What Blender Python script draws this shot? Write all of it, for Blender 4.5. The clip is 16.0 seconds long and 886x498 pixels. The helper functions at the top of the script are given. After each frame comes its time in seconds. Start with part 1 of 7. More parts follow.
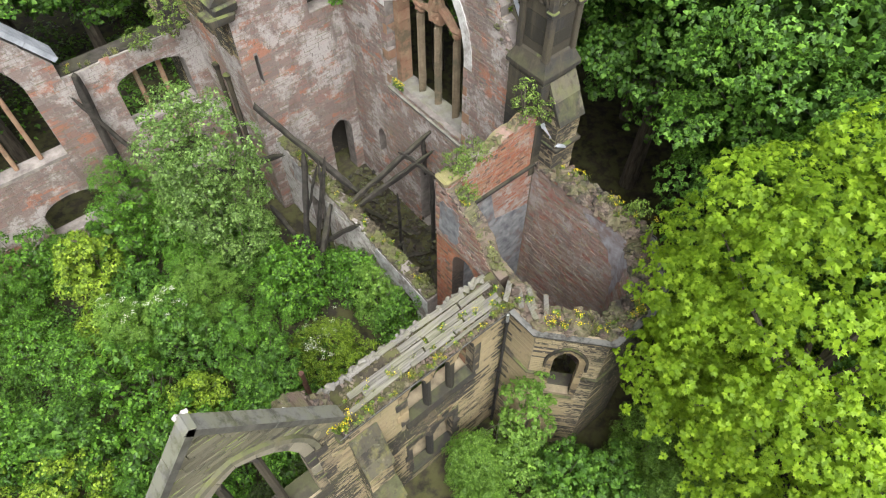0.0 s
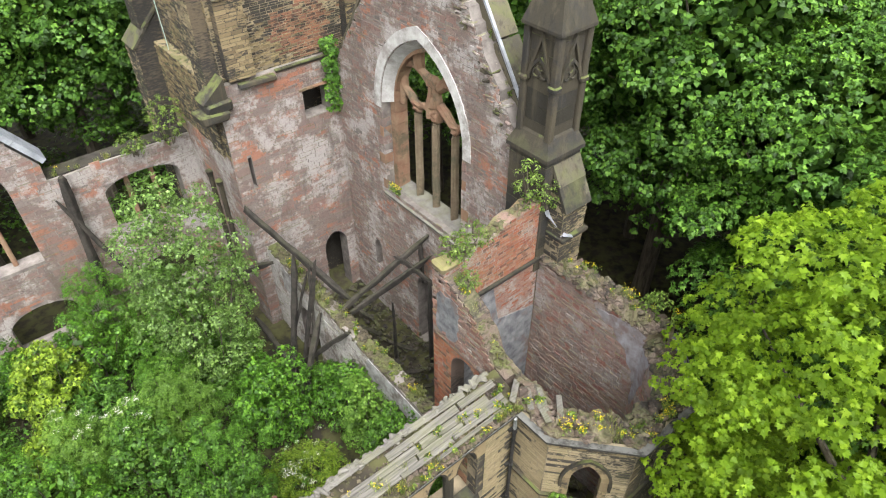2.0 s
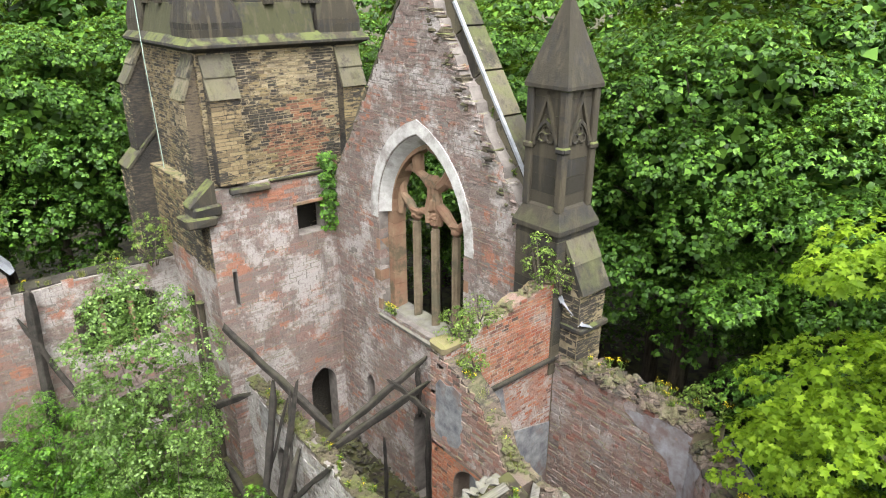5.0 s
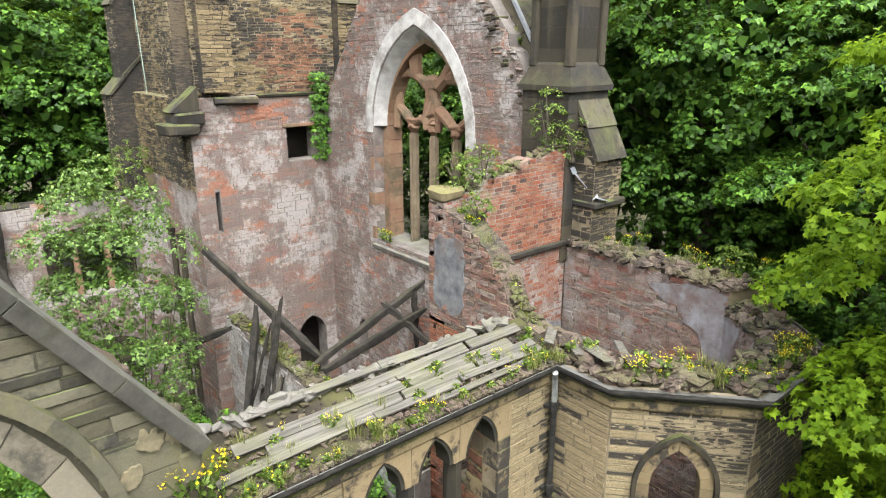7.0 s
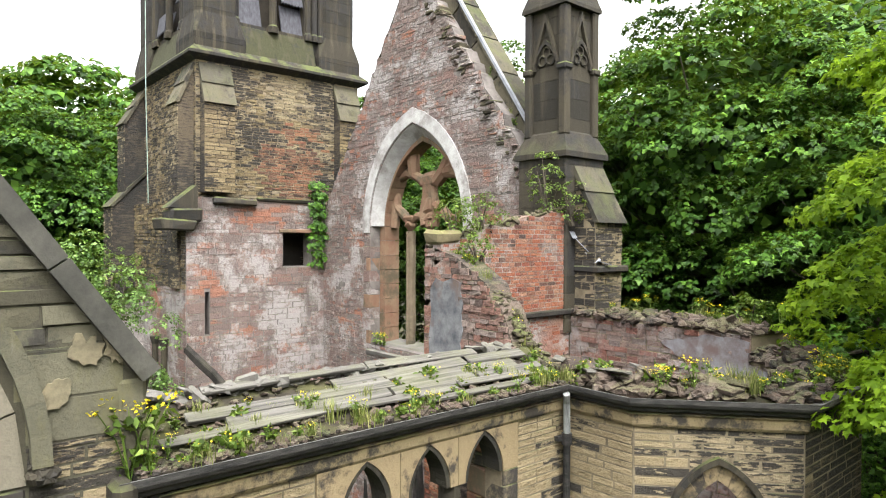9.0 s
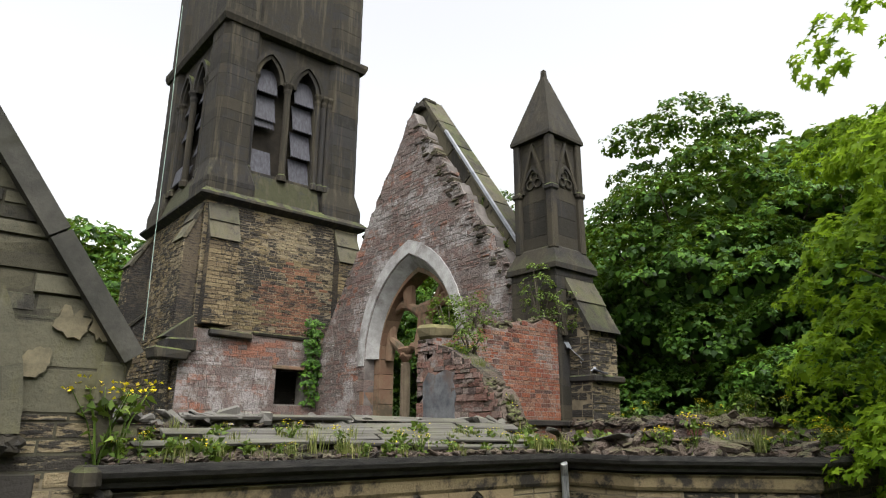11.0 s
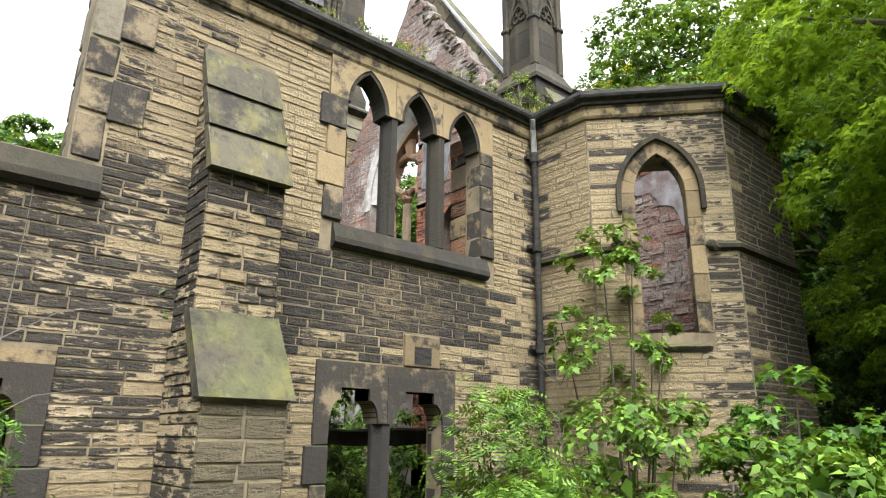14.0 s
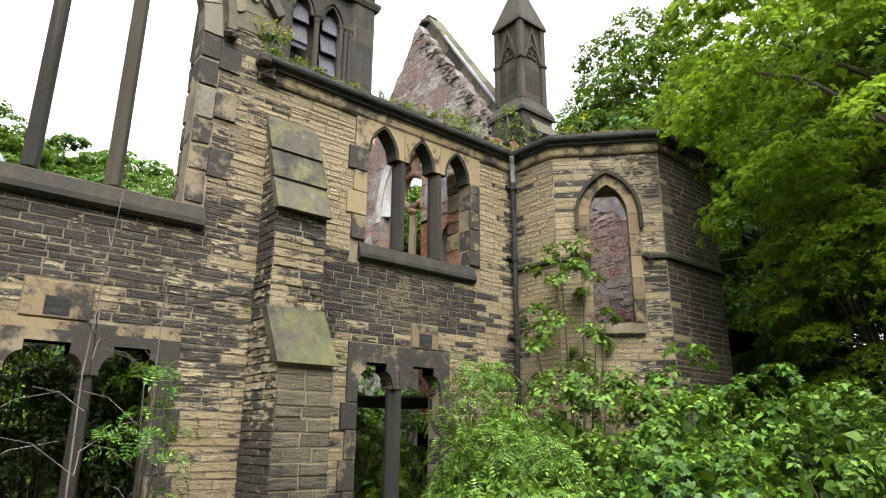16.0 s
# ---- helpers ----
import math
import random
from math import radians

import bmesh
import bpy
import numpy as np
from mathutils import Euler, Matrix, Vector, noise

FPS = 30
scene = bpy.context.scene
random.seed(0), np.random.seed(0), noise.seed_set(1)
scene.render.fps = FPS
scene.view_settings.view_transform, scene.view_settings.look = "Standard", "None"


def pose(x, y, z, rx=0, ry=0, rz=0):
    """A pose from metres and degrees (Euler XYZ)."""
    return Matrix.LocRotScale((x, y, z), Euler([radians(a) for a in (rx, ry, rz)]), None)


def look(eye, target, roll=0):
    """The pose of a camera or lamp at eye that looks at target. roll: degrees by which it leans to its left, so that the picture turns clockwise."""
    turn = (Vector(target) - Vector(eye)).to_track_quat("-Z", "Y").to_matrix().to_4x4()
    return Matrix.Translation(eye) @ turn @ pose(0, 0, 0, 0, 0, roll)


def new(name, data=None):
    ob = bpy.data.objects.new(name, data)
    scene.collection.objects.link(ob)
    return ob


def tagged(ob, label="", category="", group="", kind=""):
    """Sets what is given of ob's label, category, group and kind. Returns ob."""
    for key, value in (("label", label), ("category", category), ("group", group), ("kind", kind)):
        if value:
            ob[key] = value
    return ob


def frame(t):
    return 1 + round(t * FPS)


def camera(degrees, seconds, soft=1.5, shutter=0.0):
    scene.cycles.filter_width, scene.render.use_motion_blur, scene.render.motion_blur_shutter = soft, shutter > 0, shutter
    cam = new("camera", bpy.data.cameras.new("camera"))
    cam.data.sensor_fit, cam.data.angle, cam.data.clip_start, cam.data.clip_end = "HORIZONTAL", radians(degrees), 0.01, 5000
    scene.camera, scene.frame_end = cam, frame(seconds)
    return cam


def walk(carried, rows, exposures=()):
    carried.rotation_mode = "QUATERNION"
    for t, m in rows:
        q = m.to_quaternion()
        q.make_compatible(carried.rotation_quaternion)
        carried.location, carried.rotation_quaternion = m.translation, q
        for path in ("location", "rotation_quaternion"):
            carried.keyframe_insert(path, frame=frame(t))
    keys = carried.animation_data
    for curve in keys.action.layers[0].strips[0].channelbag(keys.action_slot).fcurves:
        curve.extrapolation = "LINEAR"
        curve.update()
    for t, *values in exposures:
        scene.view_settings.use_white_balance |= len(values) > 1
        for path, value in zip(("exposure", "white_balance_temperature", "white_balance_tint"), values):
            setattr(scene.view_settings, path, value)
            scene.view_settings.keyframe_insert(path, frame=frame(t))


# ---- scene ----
cam = camera(68.8, 16.0, soft=1.1)
METRES, EYE, TILT, LEAN, TURN = 24.0, 24.0, -54.0, 0.0, -40.0
ROWS = [
    (0.0, 0.0, 0.0, 0.0, 0.0, 0.0, -0.0),
    (0.5, 0.0026, 0.0225, -0.0162, 0.06, 3.24, -0.01),
    (1.0, 0.0042, 0.0426, -0.0315, 0.06, 6.6, 0.04),
    (1.5, 0.0046, 0.0628, -0.0471, 0.09, 10.03, -0.0),
    (2.0, 0.0041, 0.0823, -0.0613, 0.1, 13.44, 0.01),
    (2.5, 0.0042, 0.1, -0.074, 0.09, 16.78, 0.0),
    (3.0, 0.0036, 0.1185, -0.0872, 0.08, 20.08, 0.03),
    (3.5, 0.0049, 0.1369, -0.1004, 0.09, 23.41, 0.01),
    (6.0, 0.0016, 0.2849, -0.2047, -0.07, 35.04, 0.08),
    (6.5, 0.001, 0.3262, -0.2342, -0.16, 35.62, 0.1),
    (7.0, 0.0012, 0.3653, -0.2611, -0.14, 36.62, 0.11),
    (7.5, 0.0007, 0.4033, -0.2854, -0.2, 37.68, 0.15),
    (8.0, 0.002, 0.4341, -0.3048, -0.26, 41.1, 0.2),
    (8.5, 0.0032, 0.4494, -0.3122, -0.33, 46.54, 0.19),
    (9.0, 0.0022, 0.4625, -0.3208, -0.38, 53.18, 0.19),
    (9.5, 0.0003, 0.4763, -0.3313, -0.42, 60.13, 0.22),
    (12.0, 0.0125, 0.571, -0.4022, -0.57, 70.55, 0.26),
    (12.5, 0.0132, 0.604, -0.431, -0.61, 70.52, 0.27),
    (13.0, 0.0132, 0.6304, -0.4547, -0.66, 70.52, 0.3),
    (13.5, 0.0114, 0.6579, -0.486, -0.75, 70.42, 0.28),
    (14.0, 0.0096, 0.6823, -0.5314, -0.89, 70.31, 0.27),
    (14.5, 0.0087, 0.6871, -0.5615, -0.96, 70.3, 0.44),
    (15.0, 0.0105, 0.6789, -0.5772, -0.95, 70.35, 0.45),
    (15.5, 0.014, 0.661, -0.6051, -0.98, 70.35, 0.41),
    (16.0, 0.0149, 0.6348, -0.6425, -0.43, 70.46, -0.12),
]
walk(cam, [(t, pose(0, 0, EYE, TILT, LEAN, TURN) @ pose(METRES * x, METRES * y, METRES * z, 90 + pitch, roll, yaw)) for t, x, y, z, yaw, pitch, roll in ROWS],
     exposures=[(0.0, 0.14), (3.5, 0.36), (6.0, 0.45), (7.0, 0.44), (9.0, 0.45), (9.7, 0.02), (12.0, -0.62), (12.5, -0.12), (13.0, 0.42), (13.5, 0.56), (14.5, 0.68), (15.0, 0.6), (16.0, 0.35)])

# ---- light: a bright overcast sky ----
world = bpy.data.worlds.new("overcast")
scene.world = world
world.use_nodes = True
wn, wl = world.node_tree.nodes, world.node_tree.links
sky = wn.new("ShaderNodeTexSky")
sky.sky_type = "NISHITA"
sky.sun_disc = False
sky.sun_elevation, sky.sun_rotation = radians(61), radians(203)
sky.air_density, sky.dust_density, sky.ozone_density = 1.0, 6.0, 1.0
grey = wn.new("ShaderNodeHueSaturation")
grey.inputs["Saturation"].default_value = 0.12
wl.new(sky.outputs[0], grey.inputs["Color"])
wl.new(grey.outputs[0], wn["Background"].inputs["Color"])
wn["Background"].inputs["Strength"].default_value = 0.6
sun = new("sun", bpy.data.lights.new("sun", "SUN"))
sun.data.energy, sun.data.angle, sun.data.color = 1.6, radians(44), (1.0, 0.98, 0.94)
sun.matrix_world = look((-12, -28, 56), (0, 0, 0))


# ---- materials ----
class Nodes:
    """Short hand for a node material with one principled shader."""

    def __init__(self, name, rough=0.9):
        self.mat = bpy.data.materials.new(name)
        self.mat.use_nodes = True
        self.t = self.mat.node_tree
        self.p = self.t.nodes["Principled BSDF"]
        self.p.inputs["Roughness"].default_value = rough
        self.p.inputs["Specular IOR Level"].default_value = 0.25
        self.geo = self.t.nodes.new("ShaderNodeNewGeometry")

    def put(self, a, b):
        self.t.links.new(a, b)

    def noise(self, scale, detail=4.0, rough=0.6, stretch=None):
        n = self.t.nodes.new("ShaderNodeTexNoise")
        n.inputs["Scale"].default_value, n.inputs["Detail"].default_value, n.inputs["Roughness"].default_value = scale, detail, rough
        v = self.geo.outputs["Position"]
        if stretch:
            m = self.t.nodes.new("ShaderNodeVectorMath")
            m.operation = "MULTIPLY"
            m.inputs[1].default_value = stretch
            self.put(v, m.inputs[0])
            v = m.outputs[0]
        self.put(v, n.inputs["Vector"])
        return n.outputs["Fac"]

    def math(self, op, a, b=0.0):
        m = self.t.nodes.new("ShaderNodeMath")
        m.operation = op
        for i, v in enumerate((a, b)):
            if hasattr(v, "links"):
                self.put(v, m.inputs[i])
            else:
                m.inputs[i].default_value = v
        return m.outputs[0]

    def ramp(self, fac, lo, hi):
        r = self.t.nodes.new("ShaderNodeMapRange")
        r.inputs["From Min"].default_value, r.inputs["From Max"].default_value = lo, hi
        r.interpolation_type = "SMOOTHSTEP"
        self.put(fac, r.inputs["Value"])
        return r.outputs["Result"]

    def stops(self, fac, stops):
        r = self.t.nodes.new("ShaderNodeValToRGB")
        e = r.color_ramp.elements
        while len(e) < len(stops):
            e.new(0.5)
        for k, (at, col) in zip(e, stops):
            k.position, k.color = at, (*col, 1)
        self.put(fac, r.inputs["Fac"])
        return r.outputs["Color"]

    def mix(self, fac, a, b, blend="MIX"):
        m = self.t.nodes.new("ShaderNodeMix")
        m.data_type, m.blend_type = "RGBA", blend
        for i, v in ((0, fac), (6, a), (7, b)):
            if hasattr(v, "links"):
                self.put(v, m.inputs[i])
            elif i:
                m.inputs[i].default_value = (*v, 1)
            else:
                m.inputs[0].default_value = v
        return m.outputs[2]

    def chance(self):
        """A number of its own for each piece, joined or not."""
        o = self.t.nodes.new("ShaderNodeObjectInfo")
        return self.math("FRACT", self.math("ADD", o.outputs["Random"], self.geo.outputs["Random Per Island"]))

    def up(self):
        s = self.t.nodes.new("ShaderNodeSeparateXYZ")
        self.put(self.geo.outputs["Normal"], s.inputs[0])
        return s.outputs["Z"]

    def done(self, colour, bump=None, strength=0.5, dist=0.02):
        self.put(colour, self.p.inputs["Base Color"])
        if bump is not None:
            b = self.t.nodes.new("ShaderNodeBump")
            b.inputs["Strength"].default_value, b.inputs["Distance"].default_value = strength, dist
            self.put(bump, b.inputs["Height"])
            self.put(b.outputs[0], self.p.inputs["Normal"])
        return self.mat


def masonry(name, pale, mid, dark, soot, soot_lo, soot_hi, moss=0.6, per_stone=0.15, grain=30.0, runs=0.0, dressed=False, flake=1.05, green=0.0):
    """Stone laid in courses: each piece has its own tint; soot lies on it in soft wide patches and thin flaked streaks."""
    k = Nodes(name)
    c = k.chance()
    tint = k.stops(c, [(0.0, mid), (0.35, pale), (0.7, mid), (1.0, dark)])
    fine = k.noise(grain, 6, 0.7)
    tint = k.mix(0.5, tint, k.stops(fine, [(0.3, (0.4, 0.4, 0.4)), (0.7, (0.62, 0.6, 0.57))]), "OVERLAY")
    wide = k.noise(0.55, 5, 0.6, (1.0, 1.0, 0.7))
    c2 = k.math("FRACT", k.math("MULTIPLY", c, 7.31))
    s = k.math("ADD", wide, k.math("MULTIPLY", k.math("SUBTRACT", c2, 0.5), per_stone))
    streak = k.noise(1.0, 7, 0.68, (2.4, 2.4, 2.4) if dressed else (4.2, 4.2, 21.0))
    s = k.math("ADD", s, k.math("MULTIPLY", k.math("SUBTRACT", streak, 0.5), flake))
    s = k.math("ADD", s, k.math("MULTIPLY", k.math("SUBTRACT", k.noise(9, 5, 0.7), 0.5), 0.35))
    col = k.mix(k.math("MULTIPLY", k.ramp(s, soot_lo, soot_hi), 0.93), tint, soot)
    if runs:
        v = k.math("MULTIPLY", k.ramp(k.noise(1.0, 5, 0.65, (4.5, 4.5, 0.3)), 0.5, 0.66), runs)
        col = k.mix(v, col, (0.062, 0.053, 0.034))
        v = k.math("MULTIPLY", k.ramp(k.noise(1.0, 5, 0.65, (6.5, 6.5, 0.45)), 0.54, 0.7), runs)
        col = k.mix(v, col, (0.012, 0.011, 0.011))
    if green:
        v = k.math("MULTIPLY", k.ramp(k.noise(1.0, 6, 0.68, (3.2, 3.2, 1.5)), 0.47, 0.66), green)
        col = k.mix(v, col, (0.125, 0.118, 0.036))
        v = k.ramp(k.noise(1.0, 5, 0.7, (7.0, 7.0, 1.2)), 0.6, 0.7)
        col = k.mix(k.math("MULTIPLY", v, 0.6 * green), col, (0.2, 0.19, 0.16))
    m = k.math("MULTIPLY", k.ramp(k.up(), 0.25, 0.8), k.ramp(k.noise(1.8, 5), 0.42, 0.6))
    col = k.mix(k.math("MULTIPLY", m, moss), col, (0.085, 0.1, 0.03))
    return k.done(col, k.math("ADD", fine, k.math("ADD", k.math("MULTIPLY", k.noise(7, 3), 1.5), k.math("MULTIPLY", streak, 0.0 if dressed else 1.6))), 0.4 if dressed else 0.9, 0.03)


def limewashed(name, stops, wash, wash_lo, wash_hi, stain=0.6, reds=0.85):
    """Rough inner masonry under worn limewash."""
    k = Nodes(name)
    c = k.chance()
    tint = k.stops(c, stops)
    red = k.math("MULTIPLY", k.ramp(k.noise(0.6, 4, 0.6, (1, 1, 1.6)), 0.53, 0.62), k.ramp(k.math("FRACT", k.math("MULTIPLY", c, 3.3)), 0.3, 0.45))
    tint = k.mix(k.math("MULTIPLY", red, reds), tint, (0.25, 0.11, 0.068))
    fine = k.noise(24, 6, 0.7)
    w = k.math("ADD", k.noise(0.7, 5, 0.7), k.math("MULTIPLY", k.math("SUBTRACT", k.math("FRACT", k.math("MULTIPLY", c, 5.7)), 0.5), 0.07))
    w = k.math("ADD", w, k.math("MULTIPLY", k.math("SUBTRACT", k.noise(7, 6, 0.72), 0.5), 0.4))
    col = k.mix(k.math("MULTIPLY", k.ramp(w, wash_lo, wash_hi), 0.85), tint, wash)
    col = k.mix(k.math("MULTIPLY", k.ramp(k.noise(9, 5, 0.7), 0.54, 0.68), 0.5), col, (0.05, 0.04, 0.036))
    col = k.mix(0.45, col, k.stops(fine, [(0.3, (0.38, 0.37, 0.37)), (0.7, (0.6, 0.59, 0.58))]), "OVERLAY")
    d = k.ramp(k.noise(1.1, 5, 0.7, (1, 1, 0.35)), 0.52, 0.72)
    col = k.mix(k.math("MULTIPLY", d, stain), col, (0.085, 0.07, 0.062))
    m = k.math("MULTIPLY", k.ramp(k.up(), 0.3, 0.8), k.ramp(k.noise(2.2, 5), 0.4, 0.58))
    col = k.mix(k.math("MULTIPLY", m, 0.75), col, (0.1, 0.105, 0.04))
    return k.done(col, k.math("ADD", fine, k.math("MULTIPLY", k.noise(6, 4), 1.6)), 0.9, 0.035)


def plain(name, a, b, scale=3.0, rough=0.85, moss=0.0, stain=None, stretch=None, grain=40.0, metal=0.0, bump=0.4, lichen=None):
    k = Nodes(name, rough)
    k.p.inputs["Metallic"].default_value = metal
    col = k.stops(k.noise(scale, 6, 0.65, stretch), [(0.32, a), (0.68, b)])
    fine = k.noise(grain, 5, 0.7, stretch)
    col = k.mix(0.35, col, k.stops(fine, [(0.3, (0.4, 0.4, 0.4)), (0.7, (0.6, 0.6, 0.6))]), "OVERLAY")
    col = k.mix(0.3, col, k.stops(k.chance(), [(0.0, (0.35, 0.35, 0.35)), (1.0, (0.62, 0.62, 0.62))]), "OVERLAY")
    if stain:
        col = k.mix(k.ramp(k.noise(1.0, 5, 0.7), 0.5, 0.66), col, stain)
    if lichen:
        m = k.math("MULTIPLY", k.ramp(k.up(), 0.35, 0.6), k.ramp(k.noise(3.0, 6, 0.7), 0.36, 0.56))
        col = k.mix(m, col, lichen)
    if moss:
        m = k.math("MULTIPLY", k.ramp(k.up(), 0.2, 0.75), k.ramp(k.noise(2.0, 5), 0.38, 0.6))
        col = k.mix(k.math("MULTIPLY", m, moss), col, (0.11, 0.12, 0.03))
    return k.done(col, fine, bump, 0.01)


def foliage(name, a, b, c, shine=0.17, glow=0.2, dark=0.3):
    """Leaves: each one has its own green, and lets light through. Those darkened by dark paint in shaded gaps."""
    k = Nodes(name, 0.48)
    col = k.stops(k.chance(), [(0.0, tuple(v * dark for v in a)), (0.34, tuple(v * (0.8 + 0.2 * dark) for v in a)), (0.74, b), (1.0, tuple(v * 1.25 for v in c))])
    col = k.mix(0.5, col, k.stops(k.noise(0.6, 3), [(0.35, (0.38, 0.4, 0.38)), (0.65, (0.6, 0.6, 0.5))]), "OVERLAY")
    k.p.inputs["Specular IOR Level"].default_value = shine
    k.put(col, k.p.inputs["Base Color"])
    tr = k.t.nodes.new("ShaderNodeBsdfTranslucent")
    k.put(k.mix(0.5, col, (0.3, 0.44, 0.03)), tr.inputs["Color"])
    mx = k.t.nodes.new("ShaderNodeMixShader")
    mx.inputs[0].default_value = glow
    k.put(k.p.outputs[0], mx.inputs[1])
    k.put(tr.outputs[0], mx.inputs[2])
    k.put(mx.outputs[0], k.t.nodes["Material Output"].inputs["Surface"])
    return k.mat


SOOT = (0.0235, 0.0222, 0.0212)
M_BUFF = masonry("buff_walling", (0.242, 0.198, 0.122), (0.222, 0.179, 0.108), (0.172, 0.137, 0.083), SOOT, 0.55, 0.68, per_stone=0.2, flake=0.85)
M_SMOOTH = masonry("smooth_buff_walling", (0.25, 0.205, 0.125), (0.23, 0.186, 0.112), (0.2, 0.16, 0.096), SOOT, 0.54, 0.86, per_stone=0.05, flake=0.75)
M_SOOTY = masonry("sooty_walling", (0.236, 0.195, 0.12), (0.185, 0.15, 0.093), (0.123, 0.1, 0.065), SOOT, 0.4, 0.5, per_stone=0.2)
M_FLAKED = masonry("flaked_black_walling", (0.3, 0.25, 0.165), (0.25, 0.205, 0.13), (0.16, 0.132, 0.088), SOOT, 0.39, 0.475, per_stone=0.18, flake=1.2)
M_BLACKWALL = masonry("blackened_and_shaded_walling", (0.12, 0.096, 0.062), (0.085, 0.068, 0.046), (0.055, 0.046, 0.034), SOOT, 0.34, 0.58, per_stone=0.14)
M_GREYBUFF = masonry("grey_buff_blocks", (0.118, 0.102, 0.0669), (0.0984, 0.0853, 0.0564), (0.0722, 0.0643, 0.0446), SOOT, 0.46, 0.74, per_stone=0.12)
M_TOWER = masonry("tower_walling", (0.196, 0.154, 0.0829), (0.139, 0.107, 0.0598), (0.0743, 0.057, 0.0391), SOOT, 0.41, 0.57, per_stone=0.2)
M_TOWERBUFF = masonry("buff_tower_walling", (0.19, 0.15, 0.087), (0.16, 0.124, 0.07), (0.1, 0.078, 0.048), SOOT, 0.48, 0.64, per_stone=0.2)
M_REDWALL = masonry("reddened_walling", (0.2, 0.11, 0.064), (0.165, 0.078, 0.048), (0.1, 0.06, 0.042), SOOT, 0.42, 0.66, per_stone=0.2)
M_ASHLAR = masonry("dressed_stone", (0.2204, 0.176, 0.1), (0.1786, 0.14, 0.08), (0.1216, 0.096, 0.0584), SOOT, 0.36, 0.54, 0.7, 0.2, dressed=True)
M_DARKASH = masonry("sooty_dressed_stone", (0.0461, 0.0394, 0.0271), (0.0307, 0.0271, 0.0197), (0.0184, 0.0166, 0.013), SOOT, 0.45, 0.75, 0.8, 0.3, runs=0.5, dressed=True)
M_BELFRY = masonry("soot_black_dressed_stone", (0.0337, 0.0288, 0.0198), (0.0225, 0.0198, 0.0144), (0.0135, 0.0122, 0.00948), SOOT, 0.45, 0.75, 0.8, 0.3, runs=0.75, dressed=True)
M_SILL = masonry("blackened_sill", (0.03, 0.027, 0.02), (0.021, 0.019, 0.0145), (0.014, 0.013, 0.01), SOOT, 0.42, 0.7, 0.25, 0.3, runs=0.3, dressed=True)
M_SOOTASH = masonry("blackened_dressed_stone", (0.19, 0.15, 0.09), (0.1425, 0.115, 0.07), (0.095, 0.078, 0.05), SOOT, 0.39, 0.56, 0.7, 0.2, dressed=True)
M_BUFFASH = masonry("clean_buff_dressed_stone", (0.215, 0.168, 0.098), (0.18, 0.139, 0.08), (0.13, 0.1, 0.06), SOOT, 0.42, 0.6, 0.5, 0.22, dressed=True)
M_REVEAL = masonry("pale_grey_dressed_stone", (0.165, 0.15, 0.115), (0.14, 0.127, 0.096), (0.11, 0.1, 0.074), (0.045, 0.042, 0.034), 0.52, 0.8, 0.5, 0.15, dressed=True)
M_BLACKASH = masonry("soot_caked_dressed_stone", (0.19, 0.155, 0.1), (0.15, 0.122, 0.08), (0.1, 0.083, 0.056), SOOT, 0.26, 0.45, 0.6, 0.15, dressed=True)
M_BAY = masonry("mossy_ashlar", (0.1, 0.095, 0.066), (0.075, 0.07, 0.047), (0.045, 0.042, 0.029), SOOT, 0.46, 0.78, 0.9, 0.2, dressed=True)
M_GREENASH = masonry("smooth_green_ashlar", (0.1, 0.095, 0.065), (0.08, 0.077, 0.054), (0.066, 0.064, 0.045), (0.04, 0.038, 0.03), 0.48, 0.8, 0.6, 0.2, dressed=True, green=0.3)
M_MORTAR = plain("mortar", (0.085, 0.07, 0.048), (0.22, 0.182, 0.12), 2.2)
M_JOINT = plain("inner_mortar", (0.085, 0.074, 0.067), (0.2, 0.18, 0.166), 2.4)
M_INNER = limewashed("limewashed_rubble", [(0.0, (0.14, 0.106, 0.094)), (0.25, (0.158, 0.133, 0.122)), (0.5, (0.172, 0.108, 0.09)), (0.75, (0.136, 0.112, 0.1)), (1.0, (0.178, 0.132, 0.115))], (0.3, 0.283, 0.272), 0.47, 0.62, 0.7, 0.8)
M_CROSS = limewashed("white_limewashed_wall", [(0.0, (0.14, 0.12, 0.108)), (0.5, (0.17, 0.14, 0.124)), (1.0, (0.12, 0.108, 0.1))], (0.4, 0.392, 0.375), 0.38, 0.54, 0.5, 0.3)
M_APSEIN = limewashed("pink_rubble", [(0.0, (0.1615, 0.111, 0.0935)), (0.35, (0.2014, 0.145, 0.123)), (0.6, (0.1539, 0.128, 0.119)), (0.8, (0.1938, 0.085, 0.0638)), (1.0, (0.2337, 0.191, 0.17))], (0.2584, 0.242, 0.23), 0.46, 0.66, 0.6, 0.3)
M_BRICK = limewashed("red_brick", [(0.0, (0.209, 0.066, 0.035)), (0.3, (0.247, 0.105, 0.06)), (0.5, (0.1615, 0.05, 0.032)), (0.72, (0.2375, 0.135, 0.09)), (0.9, (0.12, 0.05, 0.036)), (1.0, (0.055, 0.042, 0.038))], (0.2109, 0.189, 0.174), 0.54, 0.74, 0.6, 0.35)
M_OLDBRICK = limewashed("faded_brick", [(0.0, (0.19, 0.1, 0.078)), (0.35, (0.1805, 0.125, 0.105)), (0.6, (0.1425, 0.075, 0.058)), (0.8, (0.1995, 0.16, 0.14)), (1.0, (0.0855, 0.062, 0.055))], (0.266, 0.25, 0.238), 0.48, 0.66, 0.7, 0.4)
